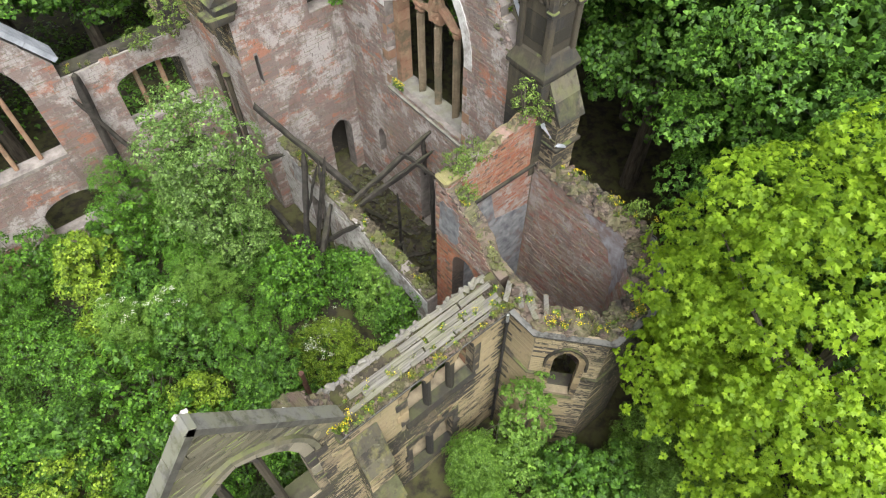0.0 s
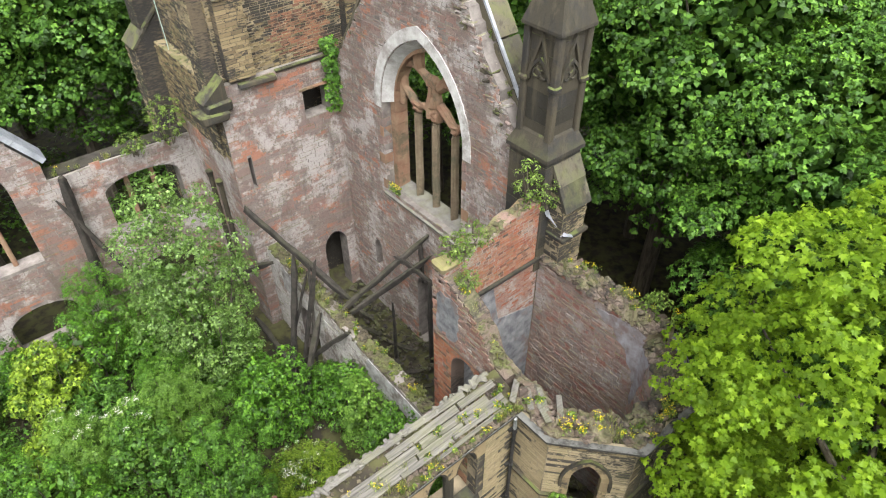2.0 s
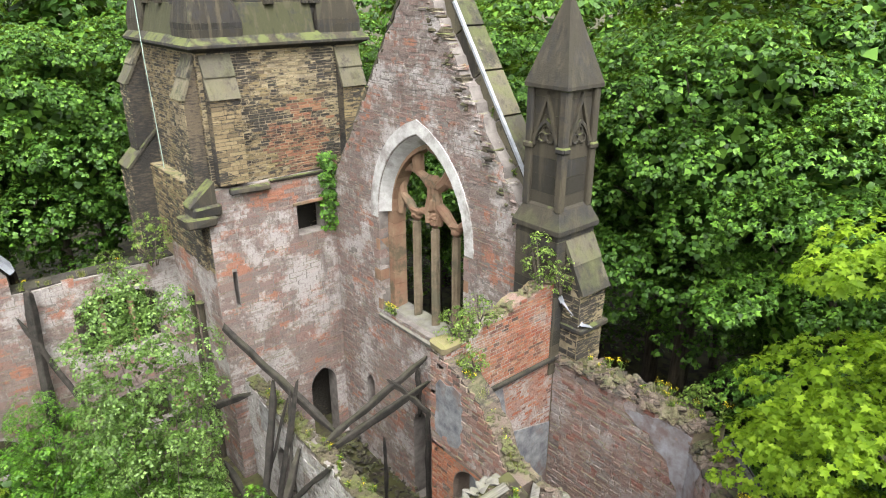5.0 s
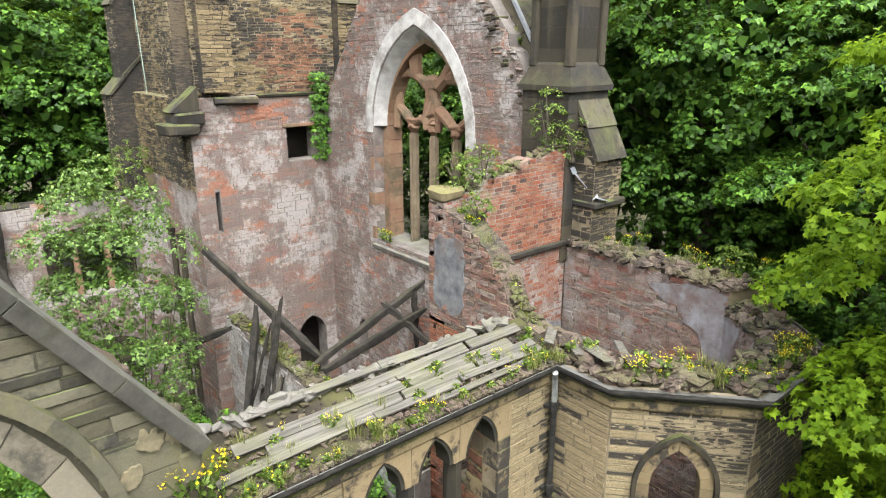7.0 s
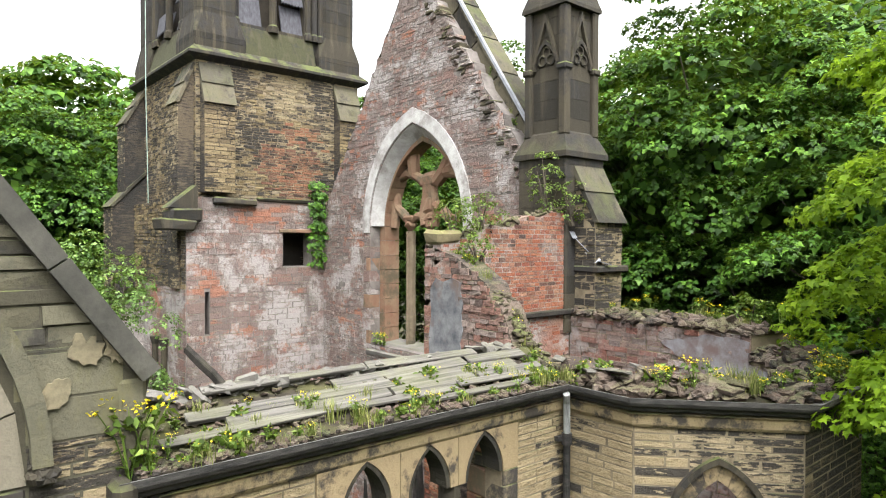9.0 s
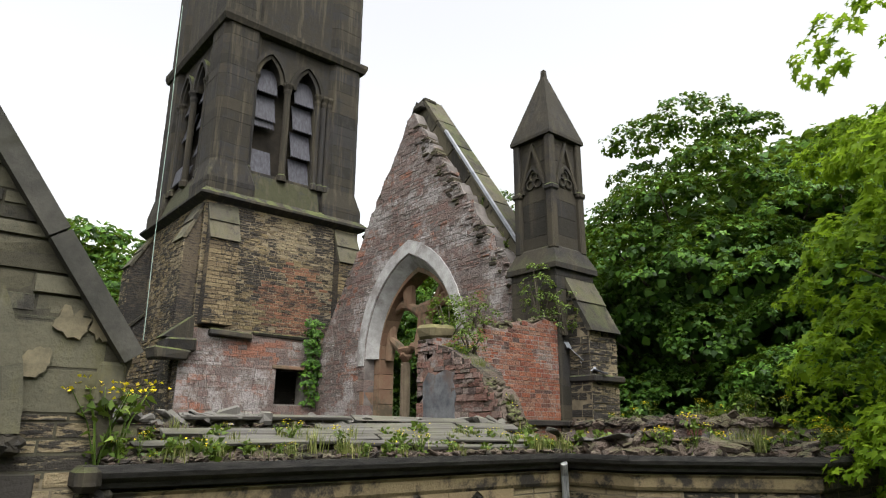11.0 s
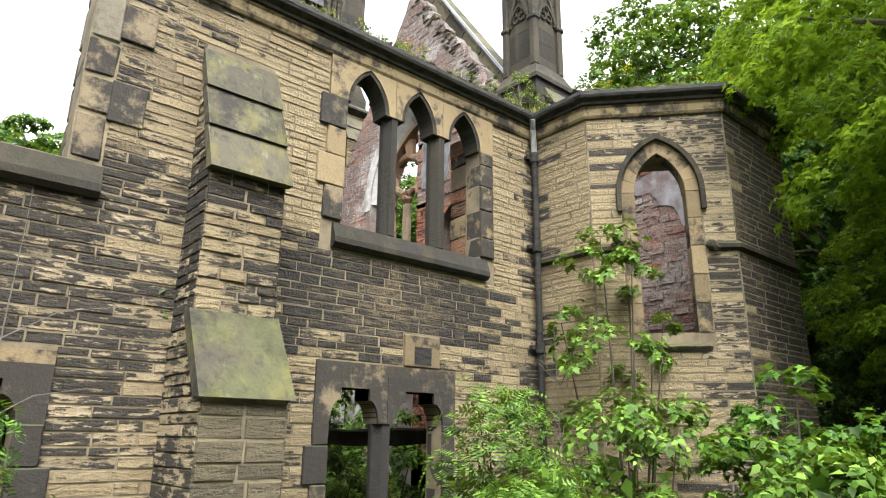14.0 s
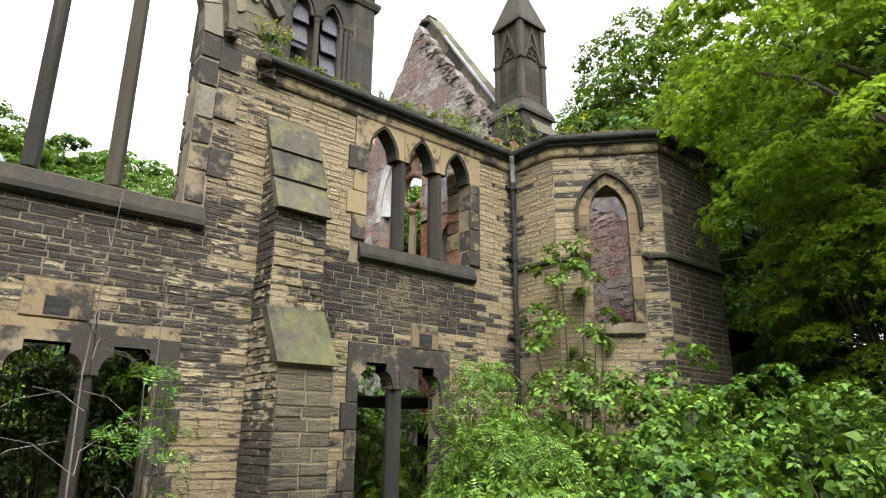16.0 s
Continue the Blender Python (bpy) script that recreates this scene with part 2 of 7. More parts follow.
M_WHITE = plain("white_limewash", (0.27, 0.26, 0.25), (0.43, 0.425, 0.41), 3.5, stain=(0.2, 0.185, 0.172), bump=0.8)
M_PALE = plain("pale_mortar", (0.0864, 0.081, 0.072), (0.151, 0.144, 0.13), 2.5, moss=0.2)
M_TRACERY = plain("weathered_red_sandstone", (0.1615, 0.085, 0.0553), (0.2014, 0.14, 0.0892), 2.2, stain=(0.08883, 0.0723, 0.0467))
M_MULLION = plain("weathered_mullion_stone", (0.1, 0.075, 0.05), (0.17, 0.135, 0.09), 2.6, stain=(0.075, 0.068, 0.045))
M_PLASTER = plain("grey_render", (0.06, 0.064, 0.072), (0.19, 0.19, 0.195), 3.5, stain=(0.11, 0.08, 0.068), bump=0.8)
M_WOOD = plain("weathered_timber", (0.009, 0.008, 0.007), (0.042, 0.037, 0.031), 3.5, moss=0.08, stain=(0.012, 0.011, 0.01), grain=26, bump=1.0)
M_SLAB = masonry("weathered_stone_slab", (0.105, 0.093, 0.064), (0.066, 0.061, 0.045), (0.047, 0.044, 0.034), (0.0208, 0.0195, 0.0169), 0.42, 0.66, 0.7, 0.45, runs=0.5, dressed=True, green=0.12)
M_BUTTSLAB = masonry("algae_stained_slab", (0.105, 0.093, 0.064), (0.066, 0.061, 0.045), (0.047, 0.044, 0.034), (0.0208, 0.0195, 0.0169), 0.42, 0.66, 0.7, 0.45, runs=0.7, dressed=True, green=0.55)
M_LIMEBLUE = plain("worn_limewash", (0.11, 0.105, 0.1), (0.36, 0.36, 0.355), 3.5, stain=(0.1, 0.08, 0.07), bump=0.8)
M_PALEBLUE = plain("bluish_limewash", (0.125, 0.1, 0.096), (0.26, 0.265, 0.285), 3.0, stain=(0.13, 0.095, 0.086), bump=0.8)
M_CAPSTONE = plain("lichened_cap_stone", (0.1, 0.083, 0.05), (0.18, 0.15, 0.085), 5.0, lichen=(0.13, 0.12, 0.05))
M_COPING = plain("coping_stone", (0.024, 0.024, 0.02), (0.07, 0.067, 0.056), 2.6, moss=0.25, stain=(0.03, 0.03, 0.02), lichen=(0.1, 0.1, 0.09))
M_BOARD = plain("bleached_board", (0.0378, 0.0351, 0.0306), (0.135, 0.128, 0.113), 3.0, stretch=(0.35, 8, 8), grain=14, moss=0.2)
M_IRON = plain("black_iron", (0.005, 0.005, 0.0055), (0.035, 0.033, 0.03), 5.0, 0.75, stretch=(1, 1, 4), bump=0.8)
M_RUST = plain("rusty_iron", (0.045, 0.024, 0.018), (0.1, 0.05, 0.034), 4.0)
M_GUTTER = plain("worn_black_iron", (0.006, 0.006, 0.0065), (0.05, 0.047, 0.042), 5.0, 0.7, stretch=(1, 1, 4), bump=0.8, lichen=(0.1, 0.1, 0.093))
M_PIPETOP = plain("worn_grey_iron", (0.06, 0.065, 0.065), (0.3, 0.31, 0.3), 4.0, 0.6, stretch=(3, 3, 0.6))
M_LEAD = plain("lead_flashing", (0.13, 0.14, 0.16), (0.3, 0.315, 0.34), 2.0, 0.5)
M_MOSSTOP = masonry("mossy_rubble", (0.084, 0.07, 0.049), (0.063, 0.0546, 0.035), (0.042, 0.0364, 0.0245), (0.028, 0.0245, 0.0196), 0.5, 0.75, 0.8)
M_SLATEPALE = plain("pale_slate", (0.022, 0.022, 0.027), (0.06, 0.06, 0.07), 5.0, 0.6, stretch=(3, 3, 0.6))
M_MOSSY = masonry("mossy_stone", (0.05, 0.05, 0.022), (0.033, 0.034, 0.016), (0.018, 0.018, 0.011), SOOT, 0.44, 0.68, 0.45, 0.2, runs=0.5, dressed=True)
M_RUBBLE = masonry("rubble_stone", (0.125, 0.1, 0.083), (0.076, 0.055, 0.043), (0.04, 0.033, 0.028), (0.022, 0.02, 0.018), 0.46, 0.72, 0.4, 0.3)
M_DARKRUBBLE = masonry("dark_rubble", (0.055, 0.046, 0.038), (0.034, 0.028, 0.023), (0.02, 0.017, 0.015), SOOT, 0.46, 0.7, 0.5)
M_PEELED = plain("freshly_peeled_stone", (0.1, 0.09, 0.058), (0.19, 0.16, 0.1), 9.0)
M_SOIL_HOLLOW = plain("soil_and_dark_hollow", (0.0123, 0.0103, 0.00784), (0.0367, 0.0304, 0.0221), 1.2, 1.0, moss=0.3)
M_BARK = plain("bark", (0.035, 0.028, 0.022), (0.1, 0.085, 0.065), 3.0, 0.95, moss=0.2, stretch=(3, 3, 0.5))
M_CABLE = plain("verdigris_cable", (0.22, 0.32, 0.27), (0.36, 0.46, 0.4), 3.0)
M_TWIG = plain("grey_twig", (0.075, 0.065, 0.056), (0.16, 0.14, 0.122), 3.0)
M_BRIGHT = foliage("bright_maple_leaf", (0.125, 0.22, 0.012), (0.17, 0.275, 0.016), (0.21, 0.31, 0.0235), glow=0.52, dark=0.7)
M_DEEP = foliage("deep_maple_leaf", (0.031, 0.083, 0.0115), (0.052, 0.12, 0.016), (0.086, 0.17, 0.0235))
M_DARKLEAF = foliage("shade_dark_bramble_leaf", (0.018, 0.032, 0.008), (0.03, 0.048, 0.012), (0.05, 0.07, 0.02))
M_MID = foliage("mid_green_leaf", (0.035, 0.092, 0.0115), (0.06, 0.138, 0.0165), (0.1, 0.2, 0.0245))
M_SHRUB = foliage("shrub_leaf", (0.0288, 0.0804, 0.00761), (0.0525, 0.127, 0.0118), (0.0888, 0.182, 0.0186), glow=0.13)
M_BUSH = foliage("yellow_green_leaf", (0.085, 0.145, 0.012), (0.125, 0.19, 0.016), (0.165, 0.23, 0.024), glow=0.14)
M_FRESH = foliage("fresh_green_leaf", (0.054, 0.115, 0.015), (0.084, 0.158, 0.023), (0.122, 0.208, 0.036), glow=0.18, dark=0.55)
M_WILLOW = foliage("pale_willow_leaf", (0.05, 0.1, 0.018), (0.082, 0.145, 0.03), (0.125, 0.195, 0.055), 0.25, 0.16)
M_WEED = foliage("weed_leaf", (0.055, 0.095, 0.016), (0.09, 0.14, 0.026), (0.14, 0.19, 0.045))
M_GRASS = foliage("dry_grass", (0.1, 0.12, 0.035), (0.17, 0.18, 0.06), (0.24, 0.225, 0.1))
M_PETAL = foliage("yellow_petal", (0.6, 0.45, 0.01), (0.7, 0.55, 0.01), (0.75, 0.6, 0.03), 0.2, 0.3)
M_BLOSSOM = foliage("white_blossom", (0.33, 0.348, 0.27), (0.39, 0.396, 0.336), (0.432, 0.432, 0.39), 0.2, 0.3)


# ---- building blocks ----
def base(name, at=(0, 0, 0)):
    ob = new(name)
    ob.location = at
    return ob


def mesh_of(name, verts, faces, material, parent=None, label=""):
    me = bpy.data.meshes.new(name)
    me.from_pydata(verts, [], faces)
    me.materials.append(material)
    ob = new(name, me)
    if parent:
        ob.parent = parent
        ob.matrix_parent_inverse = Matrix.Translation(-parent.location) if not parent.parent else Matrix()
    if label:
        ob["label"] = label
    return ob


class Shape:
    """Vertices and faces that grow into one mesh."""

    def __init__(self):
        self.v, self.f = [], []

    def add(self, verts, faces):
        n = len(self.v)
        self.v.extend([tuple(p) for p in verts])
        self.f.extend([tuple(i + n for i in f) for f in faces])

    def box(self, m, x0, x1, y0, y1, z0, z1, bev=0.0, rough=0.0, rng=None):
        """A block in the frame m, its edges chamfered by bev and its corners moved by up to rough."""
        b = min(bev, 0.45 * min(x1 - x0, y1 - y0, z1 - z0))
        if b <= 0:
            pts = [(x, y, z) for x in (x0, x1) for y in (y0, y1) for z in (z0, z1)]
            fs = [(0, 1, 3, 2), (4, 6, 7, 5), (0, 4, 5, 1), (2, 3, 7, 6), (0, 2, 6, 4), (1, 5, 7, 3)]
        else:
            pts, fs = [], []
            idx = {}
            for sx, x in ((0, x0), (1, x1)):
                for sy, y in ((0, y0), (1, y1)):
                    for sz, z in ((0, z0), (1, z1)):
                        dx, dy, dz = (b if not s else -b for s in (sx, sy, sz))
                        for k, p in (("x", (x, y + dy, z + dz)), ("y", (x + dx, y, z + dz)), ("z", (x + dx, y + dy, z))):
                            idx[sx, sy, sz, k] = len(pts)
                            pts.append(p)
            q = lambda *c: tuple(idx[i] for i in c)
            for s in (0, 1):
                for k in "xyz":
                    ring = [(0, 0), (1, 0), (1, 1), (0, 1)]
                    cs = [(s, a, c) if k == "x" else (a, s, c) if k == "y" else (a, c, s) for a, c in ring]
                    fs.append(q(*[(*c, k) for c in cs]))
            for a in (0, 1):
                for c in (0, 1):
                    fs.append(q((0, a, c, "y"), (1, a, c, "y"), (1, a, c, "z"), (0, a, c, "z")))
                    fs.append(q((a, 0, c, "x"), (a, 1, c, "x"), (a, 1, c, "z"), (a, 0, c, "z")))
                    fs.append(q((a, c, 0, "x"), (a, c, 1, "x"), (a, c, 1, "y"), (a, c, 0, "y")))
            for sx in (0, 1):
                for sy in (0, 1):
                    for sz in (0, 1):
                        fs.append(q((sx, sy, sz, "x"), (sx, sy, sz, "y"), (sx, sy, sz, "z")))
        if rough:
            off = {}
            for i, p in enumerate(pts):
                key = (p[0] > (x0 + x1) / 2, p[1] > (y0 + y1) / 2, p[2] > (z0 + z1) / 2)
                if key not in off:
                    off[key] = [rng.uniform(-rough, rough) for _ in range(3)]
                pts[i] = tuple(a + d for a, d in zip(p, off[key]))
        self.add([m @ Vector(p) for p in pts], fs)

    def tube(self, path, radii, sides=7):
        path = [Vector(p) for p in path]
        n0 = len(self.v)
        for i, p in enumerate(path):
            d = (path[min(i + 1, len(path) - 1)] - path[max(i - 1, 0)]).normalized()
            s = d.cross(Vector((0.3, 0.9, 0.2))).normalized()
            w = d.cross(s)
            for k in range(sides):
                a = 2 * math.pi * k / sides
                self.v.append(tuple(p + radii[i] * (math.cos(a) * s + math.sin(a) * w)))
        for i in range(len(path) - 1):
            for k in range(sides):
                a, b = n0 + i * sides + k, n0 + i * sides + (k + 1) % sides
                self.f.append((a, b, b + sides, a + sides))
        self.f.append(tuple(n0 + k for k in range(sides))[::-1])
        self.f.append(tuple(n0 + (len(path) - 1) * sides + k for k in range(sides)))

    def prism(self, m, poly, c0, c1, holes=()):
        """A flat outline (a, b), with holes, of the thickness c0..c1 in the wall frame m."""
        from mathutils.geometry import tessellate_polygon
        loops = [list(poly), *[list(h) for h in holes]]
        flat = [p for l in loops for p in l]
        tris = tessellate_polygon([[Vector((a, b, 0)) for a, b in l] for l in loops])
        n = len(flat)
        verts = [m @ Vector((a, b, c1)) for a, b in flat] + [m @ Vector((a, b, c0)) for a, b in flat]
        faces = []
        for t in tris:
            (ax, ay), (bx, by), (cx, cy) = (flat[i] for i in t)
            if (bx - ax) * (cy - ay) - (by - ay) * (cx - ax) < 0:
                t = t[::-1]
            faces += [tuple(t), tuple(i + n for i in t[::-1])]
        k = 0
        for l in loops:
            for i in range(len(l)):
                a, b = k + i, k + (i + 1) % len(l)
                faces.append((a, a + n, b + n, b))
            k += len(l)
        self.add(verts, faces)

    def make(self, name, material, parent=None, label=""):
        return mesh_of(name, self.v, self.f, material, parent, label)


def wall_frame(x, y, ux, uy):
    """A frame for a wall's face: a runs along it, b up, c out of it."""
    l = math.hypot(ux, uy)
    ux, uy = ux / l, uy / l
    return Matrix(((ux, 0, uy, x), (uy, 0, -ux, y), (0, 1, 0, 0), (0, 0, 0, 1)))


def arch(a0, a1, spring, apex, n=7):
    """The points of a pointed arch, from its right foot over the apex to its left foot."""
    w, h = (a1 - a0) / 2, apex - spring
    if h < w:
        return [((a0 + a1) / 2 + w * math.cos(math.pi * i / (2 * n)), spring + h * math.sin(math.pi * i / (2 * n))) for i in range(2 * n + 1)]
    r = (w * w + h * h) / (2 * w)
    top = math.atan2(h, r - w) if r > w else math.pi - math.atan2(h, w - r)
    right = [(a1 - r + r * math.cos(top * i / n), spring + r * math.sin(top * i / n)) for i in range(n + 1)]
    mid = (a0 + a1) / 2
    return right + [(2 * mid - a, b) for a, b in right[-2::-1]]


def shoulder(a0, a1, spring, apex, n=6):
    """The points of a shouldered head: quarter rounds that step up to a flat top."""
    r, h = 0.2 * (a1 - a0), 0.66 * (apex - spring)
    right = [(a1 - r + r * math.cos(math.pi / 2 * i / n), spring + h * math.sin(math.pi / 2 * i / n)) for i in range(n + 1)] + [(a1 - r, apex)]
    return right + [(a0 + a1 - a, b) for a, b in right[::-1]]


def opening(a0, a1, sill, spring, apex, n=7):
    return [(a0, sill), (a1, sill)] + arch(a0, a1, spring, apex, n)


def spans(poly, b):
    xs = []
    for (a0, b0), (a1, b1) in zip(poly, poly[1:] + poly[:1]):
        if (b0 > b) != (b1 > b):
            xs.append(a0 + (a1 - a0) * (b - b0) / (b1 - b0))
    xs.sort()
    return list(zip(xs[::2], xs[1::2]))


def cut(keep, away):
    for h0, h1 in away:
        out = []
        for k0, k1 in keep:
            if h1 <= k0 or h0 >= k1:
                out.append((k0, k1))
                continue
            if h0 > k0:
                out.append((k0, h0))
            if h1 < k1:
                out.append((h1, k1))
        keep = out
    return keep


def lay(poly, holes, course, lengths, rng, joint=0.012, wobble=(0.7, 1.3), rough=0.0):
    """Stones in courses over an outline: (a0, a1, b0, b1) of each."""
    lo, hi = min(p[1] for p in poly), max(p[1] for p in poly)
    b, out = lo, []
    while b < hi - 0.04:
        h = course * rng.uniform(*wobble)
        b1 = min(b + h, hi)
        keep = spans(poly, b + 0.01)
        for s in holes:
            for q in (b + 0.01, (b + b1) / 2, b1 - 0.01):
                keep = cut(keep, spans(list(s), q))
        top = spans(poly, b1 - 0.01)
        for k0, k1 in keep:
            inside = [(max(k0, t0), min(k1, t1)) for t0, t1 in top if t1 > k0 and t0 < k1]
            for a, e in inside:
                while a < e - 0.03:
                    w = rng.uniform(*lengths)
                    n = a + w
                    if e - n < lengths[0] * 0.6:
                        n = e
                    y0, y1 = b + joint / 2, b1 - joint / 2
                    if rough:
                        y0 -= rough * (b1 - b) * rng.random()
                        y1 += rough * (b1 - b) * rng.random()
                        if rng.random() < 0.1 and b1 + (b1 - b) * 0.8 < hi:
                            y1 += (b1 - b) * 0.8
                    out.append((a + joint / 2, n - joint / 2, y0, y1))
                    a = n
        b = b1
    return out


def stone_faces(shape, m, stones, proud, rng, cham=0.008):
    for a0, a1, b0, b1 in stones:
        c = rng.uniform(*proud)
        ch = min(cham, (b1 - b0) * 0.3, (a1 - a0) * 0.3)
        j = [rng.uniform(-0.4, 0.4) * ch for _ in range(8)]
        t = [rng.uniform(-0.35, 0.35) * (proud[1] - proud[0]) for _ in range(4)]
        pts = [(a0, b0, -0.02), (a1, b0, -0.02), (a1, b1, -0.02), (a0, b1, -0.02),
               (a0 + ch + j[0], b0 + ch + j[1], c + t[0]), (a1 - ch + j[2], b0 + ch + j[3], c + t[1]), (a1 - ch + j[4], b1 - ch + j[5], c + t[2]), (a0 + ch + j[6], b1 - ch + j[7], c + t[3])]
        shape.add([m @ Vector(p) for p in pts], [(4, 5, 6, 7), (0, 1, 5, 4), (1, 2, 6, 5), (2, 3, 7, 6), (3, 0, 4, 7)])


PIECES = []   # stones to be laid singly at the end: (parent, frame, stones, proud, material)


def face_with_stones(parent, m, poly, holes, course, lengths, material, seed, proud=(0.0, 0.02), pick=None, joint=0.008, zones=(), second=None, wobble=(0.7, 1.3), rough=0.0):
    """Lays a face of a wall; the stones within pick = (a0, a1, b0, b1) become pieces of their own, the rest one mesh."""
    rng = random.Random(seed)
    stones = lay(list(poly), holes, course, lengths, rng, joint, wobble, rough)
    sets = {}
    for q in stones:
        mat = material
        a, b = (q[0] + q[1]) / 2 + rng.gauss(0, 0.22), (q[2] + q[3]) / 2 + rng.gauss(0, 0.16)
        for z in zones:
            if z[0] < a < z[1] and z[2] < b < z[3]:
                mat = z[4] if len(z) > 4 else second
        sets.setdefault(mat.name, (mat, []))[1].append(q)
    one = 0
    rest = []
    for mat, group in sets.values():
        if pick:
            own = [q for q in group if pick[0] <= q[0] and q[1] <= pick[1] and pick[2] <= q[2] and q[3] <= pick[3]][:300 - one]
            got = set(own)
            group = [q for q in group if q not in got]
            one += len(own)
            PIECES.append((parent, m, own, proud, mat, seed))
        if mat is material:
            rest = group
        else:
            sh = Shape()
            stone_faces(sh, m, group, proud, rng)
            sh.make("sooty_stonework", mat, parent)["kind"] = "stuff"
    stones = rest
    sh = Shape()
    stone_faces(sh, m, stones, proud, rng)
    ob = sh.make("stonework", material, parent)
    ob["kind"] = "stuff"
    return ob


def arch_stones(shape, m, a0, a1, spring, apex, width, c0, c1, legs=0.0, n=9, joint=0.006, grow=1.15):
    """A ring of arch stones round an opening, with straight legs below the springing."""
    inner = arch(a0, a1, spring, apex, n)
    outer = arch(a0 - width, a1 + width, spring, apex + width * grow, n)
    if legs:
        k = max(1, round(legs / 0.45))
        low = [spring - legs * (i / k) for i in range(k, 0, -1)]
        inner = [(a1, b) for b in low] + inner + [(a0, b) for b in low[::-1]]
        outer = [(a1 + width, b) for b in low] + outer + [(a0 - width, b) for b in low[::-1]]
    for i in range(len(inner) - 1):
        q = [inner[i], outer[i], outer[i + 1], inner[i + 1]]
        cx, cy = sum(p[0] for p in q) / 4, sum(p[1] for p in q) / 4
        q = [(p[0] + (cx - p[0]) * joint * 6, p[1] + (cy - p[1]) * joint * 6) for p in q]
        shape.prism(m, q, c0, c1)


def jagged(p, q, step, amp, rng):
    """Points from p to q with a broken outline."""
    n = max(2, int(math.hypot(q[0] - p[0], q[1] - p[1]) / step))
    return [(p[0] + (q[0] - p[0]) * i / n + rng.uniform(-amp, amp) * 0.5, p[1] + (q[1] - p[1]) * i / n + rng.uniform(-amp, amp)) for i in range(1, n)]


def pile(poly, z0, z1, course, rng, material, parent, joint=0.008):
    """Blocks of one plan (x, y) piled from z0 to z1, with narrow joints; each block is a part of its own."""
    m = Matrix.Identity(4)
    cx, cy = sum(p[0] for p in poly) / len(poly), sum(p[1] for p in poly) / len(poly)
    s = Shape()
    s.prism(m, [(cx + (x - cx) * 0.97, cy + (y - cy) * 0.97) for x, y in poly], z0, z1)
    s.make("core", material, parent)
    z = z0
    while z < z1 - 0.01:
        h = min(course * rng.uniform(0.8, 1.25), z1 - z)
        k = rng.uniform(0.993, 1.004)
        s = Shape()
        s.prism(m, [(cx + (x - cx) * k, cy + (y - cy) * k) for x, y in poly], z + joint / 2, z + h - joint / 2)
        s.make("block", material, parent)
        z += h


def chamfered(x0, x1, y0, y1, c):
    return [(x0 + c, y0), (x1 - c, y0), (x1, y0 + c), (x1, y1 - c), (x1 - c, y1), (x0 + c, y1), (x0, y1 - c), (x0, y0 + c)]


def structure(name, label, category):
    return tagged(base(name), label, category, kind="structure")

# ---- ground ----
def ground_height(x, y):
    return 0.45 + 0.35 * noise.noise((x * 0.12, y * 0.12, 3.1)) + 0.12 * noise.noise((x * 0.5, y * 0.5, 7.7))


g = Shape()
edges = [-2500, -900, -300, -120, -70, -50] + [i * 2.0 for i in range(-20, 31)] + [70, 90, 120, 300, 900, 2500]
n = len(edges)
g.v = [(x, y, ground_height(x, y)) for y in edges for x in edges]
g.f = [(j * n + i, j * n + i + 1, (j + 1) * n + i + 1, (j + 1) * n + i) for j in range(n - 1) for i in range(n - 1)]
tagged(g.make("ground", M_SOIL_HOLLOW), "dark leaf-littered soil under trees and scrub", "ground", kind="structure")

# ---- south wall: two storeys, three-light windows, a gabled bay and a buttress ----
S = wall_frame(0, 6.0, 1, 0)
south = structure("wall_south", "buff coursed stone wall of two storeys, streaked black with soot", "wall")


def three_lights(lights, sill, spring, apex, n=6, top=arch):
    pts = [(lights[0][0], sill), (lights[-1][1], sill)]
    for a0, a1 in lights[::-1]:
        pts += top(a0, a1, spring, apex, n)
    return pts


UP = [(3.75, 4.42), (4.64, 5.28), (5.51, 6.17)]
LOW = [(3.74, 4.42), (4.68, 5.45)]
LOW2 = [(-1.98, -1.22), (-1.04, -0.22), (-0.04, 0.68)]
TALL = (-1.87, 0.7)
h_up, h_low, h_low2 = three_lights(UP, 5.76, 7.54, 8.12), three_lights(LOW, 1.42, 3.42, 3.82, top=shoulder), three_lights(LOW2, 1.32, 3.34, 3.71, top=shoulder)
core = Shape()
core.prism(S, [(-6, 0), (7.45, 0), (7.45, 8.42), (TALL[1], 8.42), (TALL[1], 5.8), (TALL[0], 5.8), (TALL[0], 8.42), (-6, 8.42)], -0.3, -0.002, [h_up, h_low, h_low2])
core.prism(S, [(-6, 0), (7.45, 0), (7.45, 8.42), (TALL[1] + 0.3, 8.42), (TALL[1] + 0.3, 5.75), (TALL[0] - 0.15, 5.75), (TALL[0] - 0.15, 8.42), (-6, 8.42)], -0.7, -0.3, [[(3.35, 5.8), (6.75, 5.8), (6.75, 8.3), (3.35, 8.3)], [(3.45, 1.4), (5.95, 1.4), (5.95, 4.0), (3.45, 4.0)], [(-2.2, 1.3), (1.1, 1.3), (1.1, 3.95), (-2.2, 3.95)]])
core.make("wall_core", M_MORTAR, south)
core = Shape()
core.prism(S, [(-3.2, 8.42), (TALL[0], 8.42)] + arch(*TALL, 8.6, 10.5, 10)[::-1] + [(TALL[1], 8.42), (1.7, 8.42), (1.9, 9.35), (-0.77, 13.12), (-3.44, 9.35)], -0.24, 0.0)
core.make("bay_core", M_BAY, south)
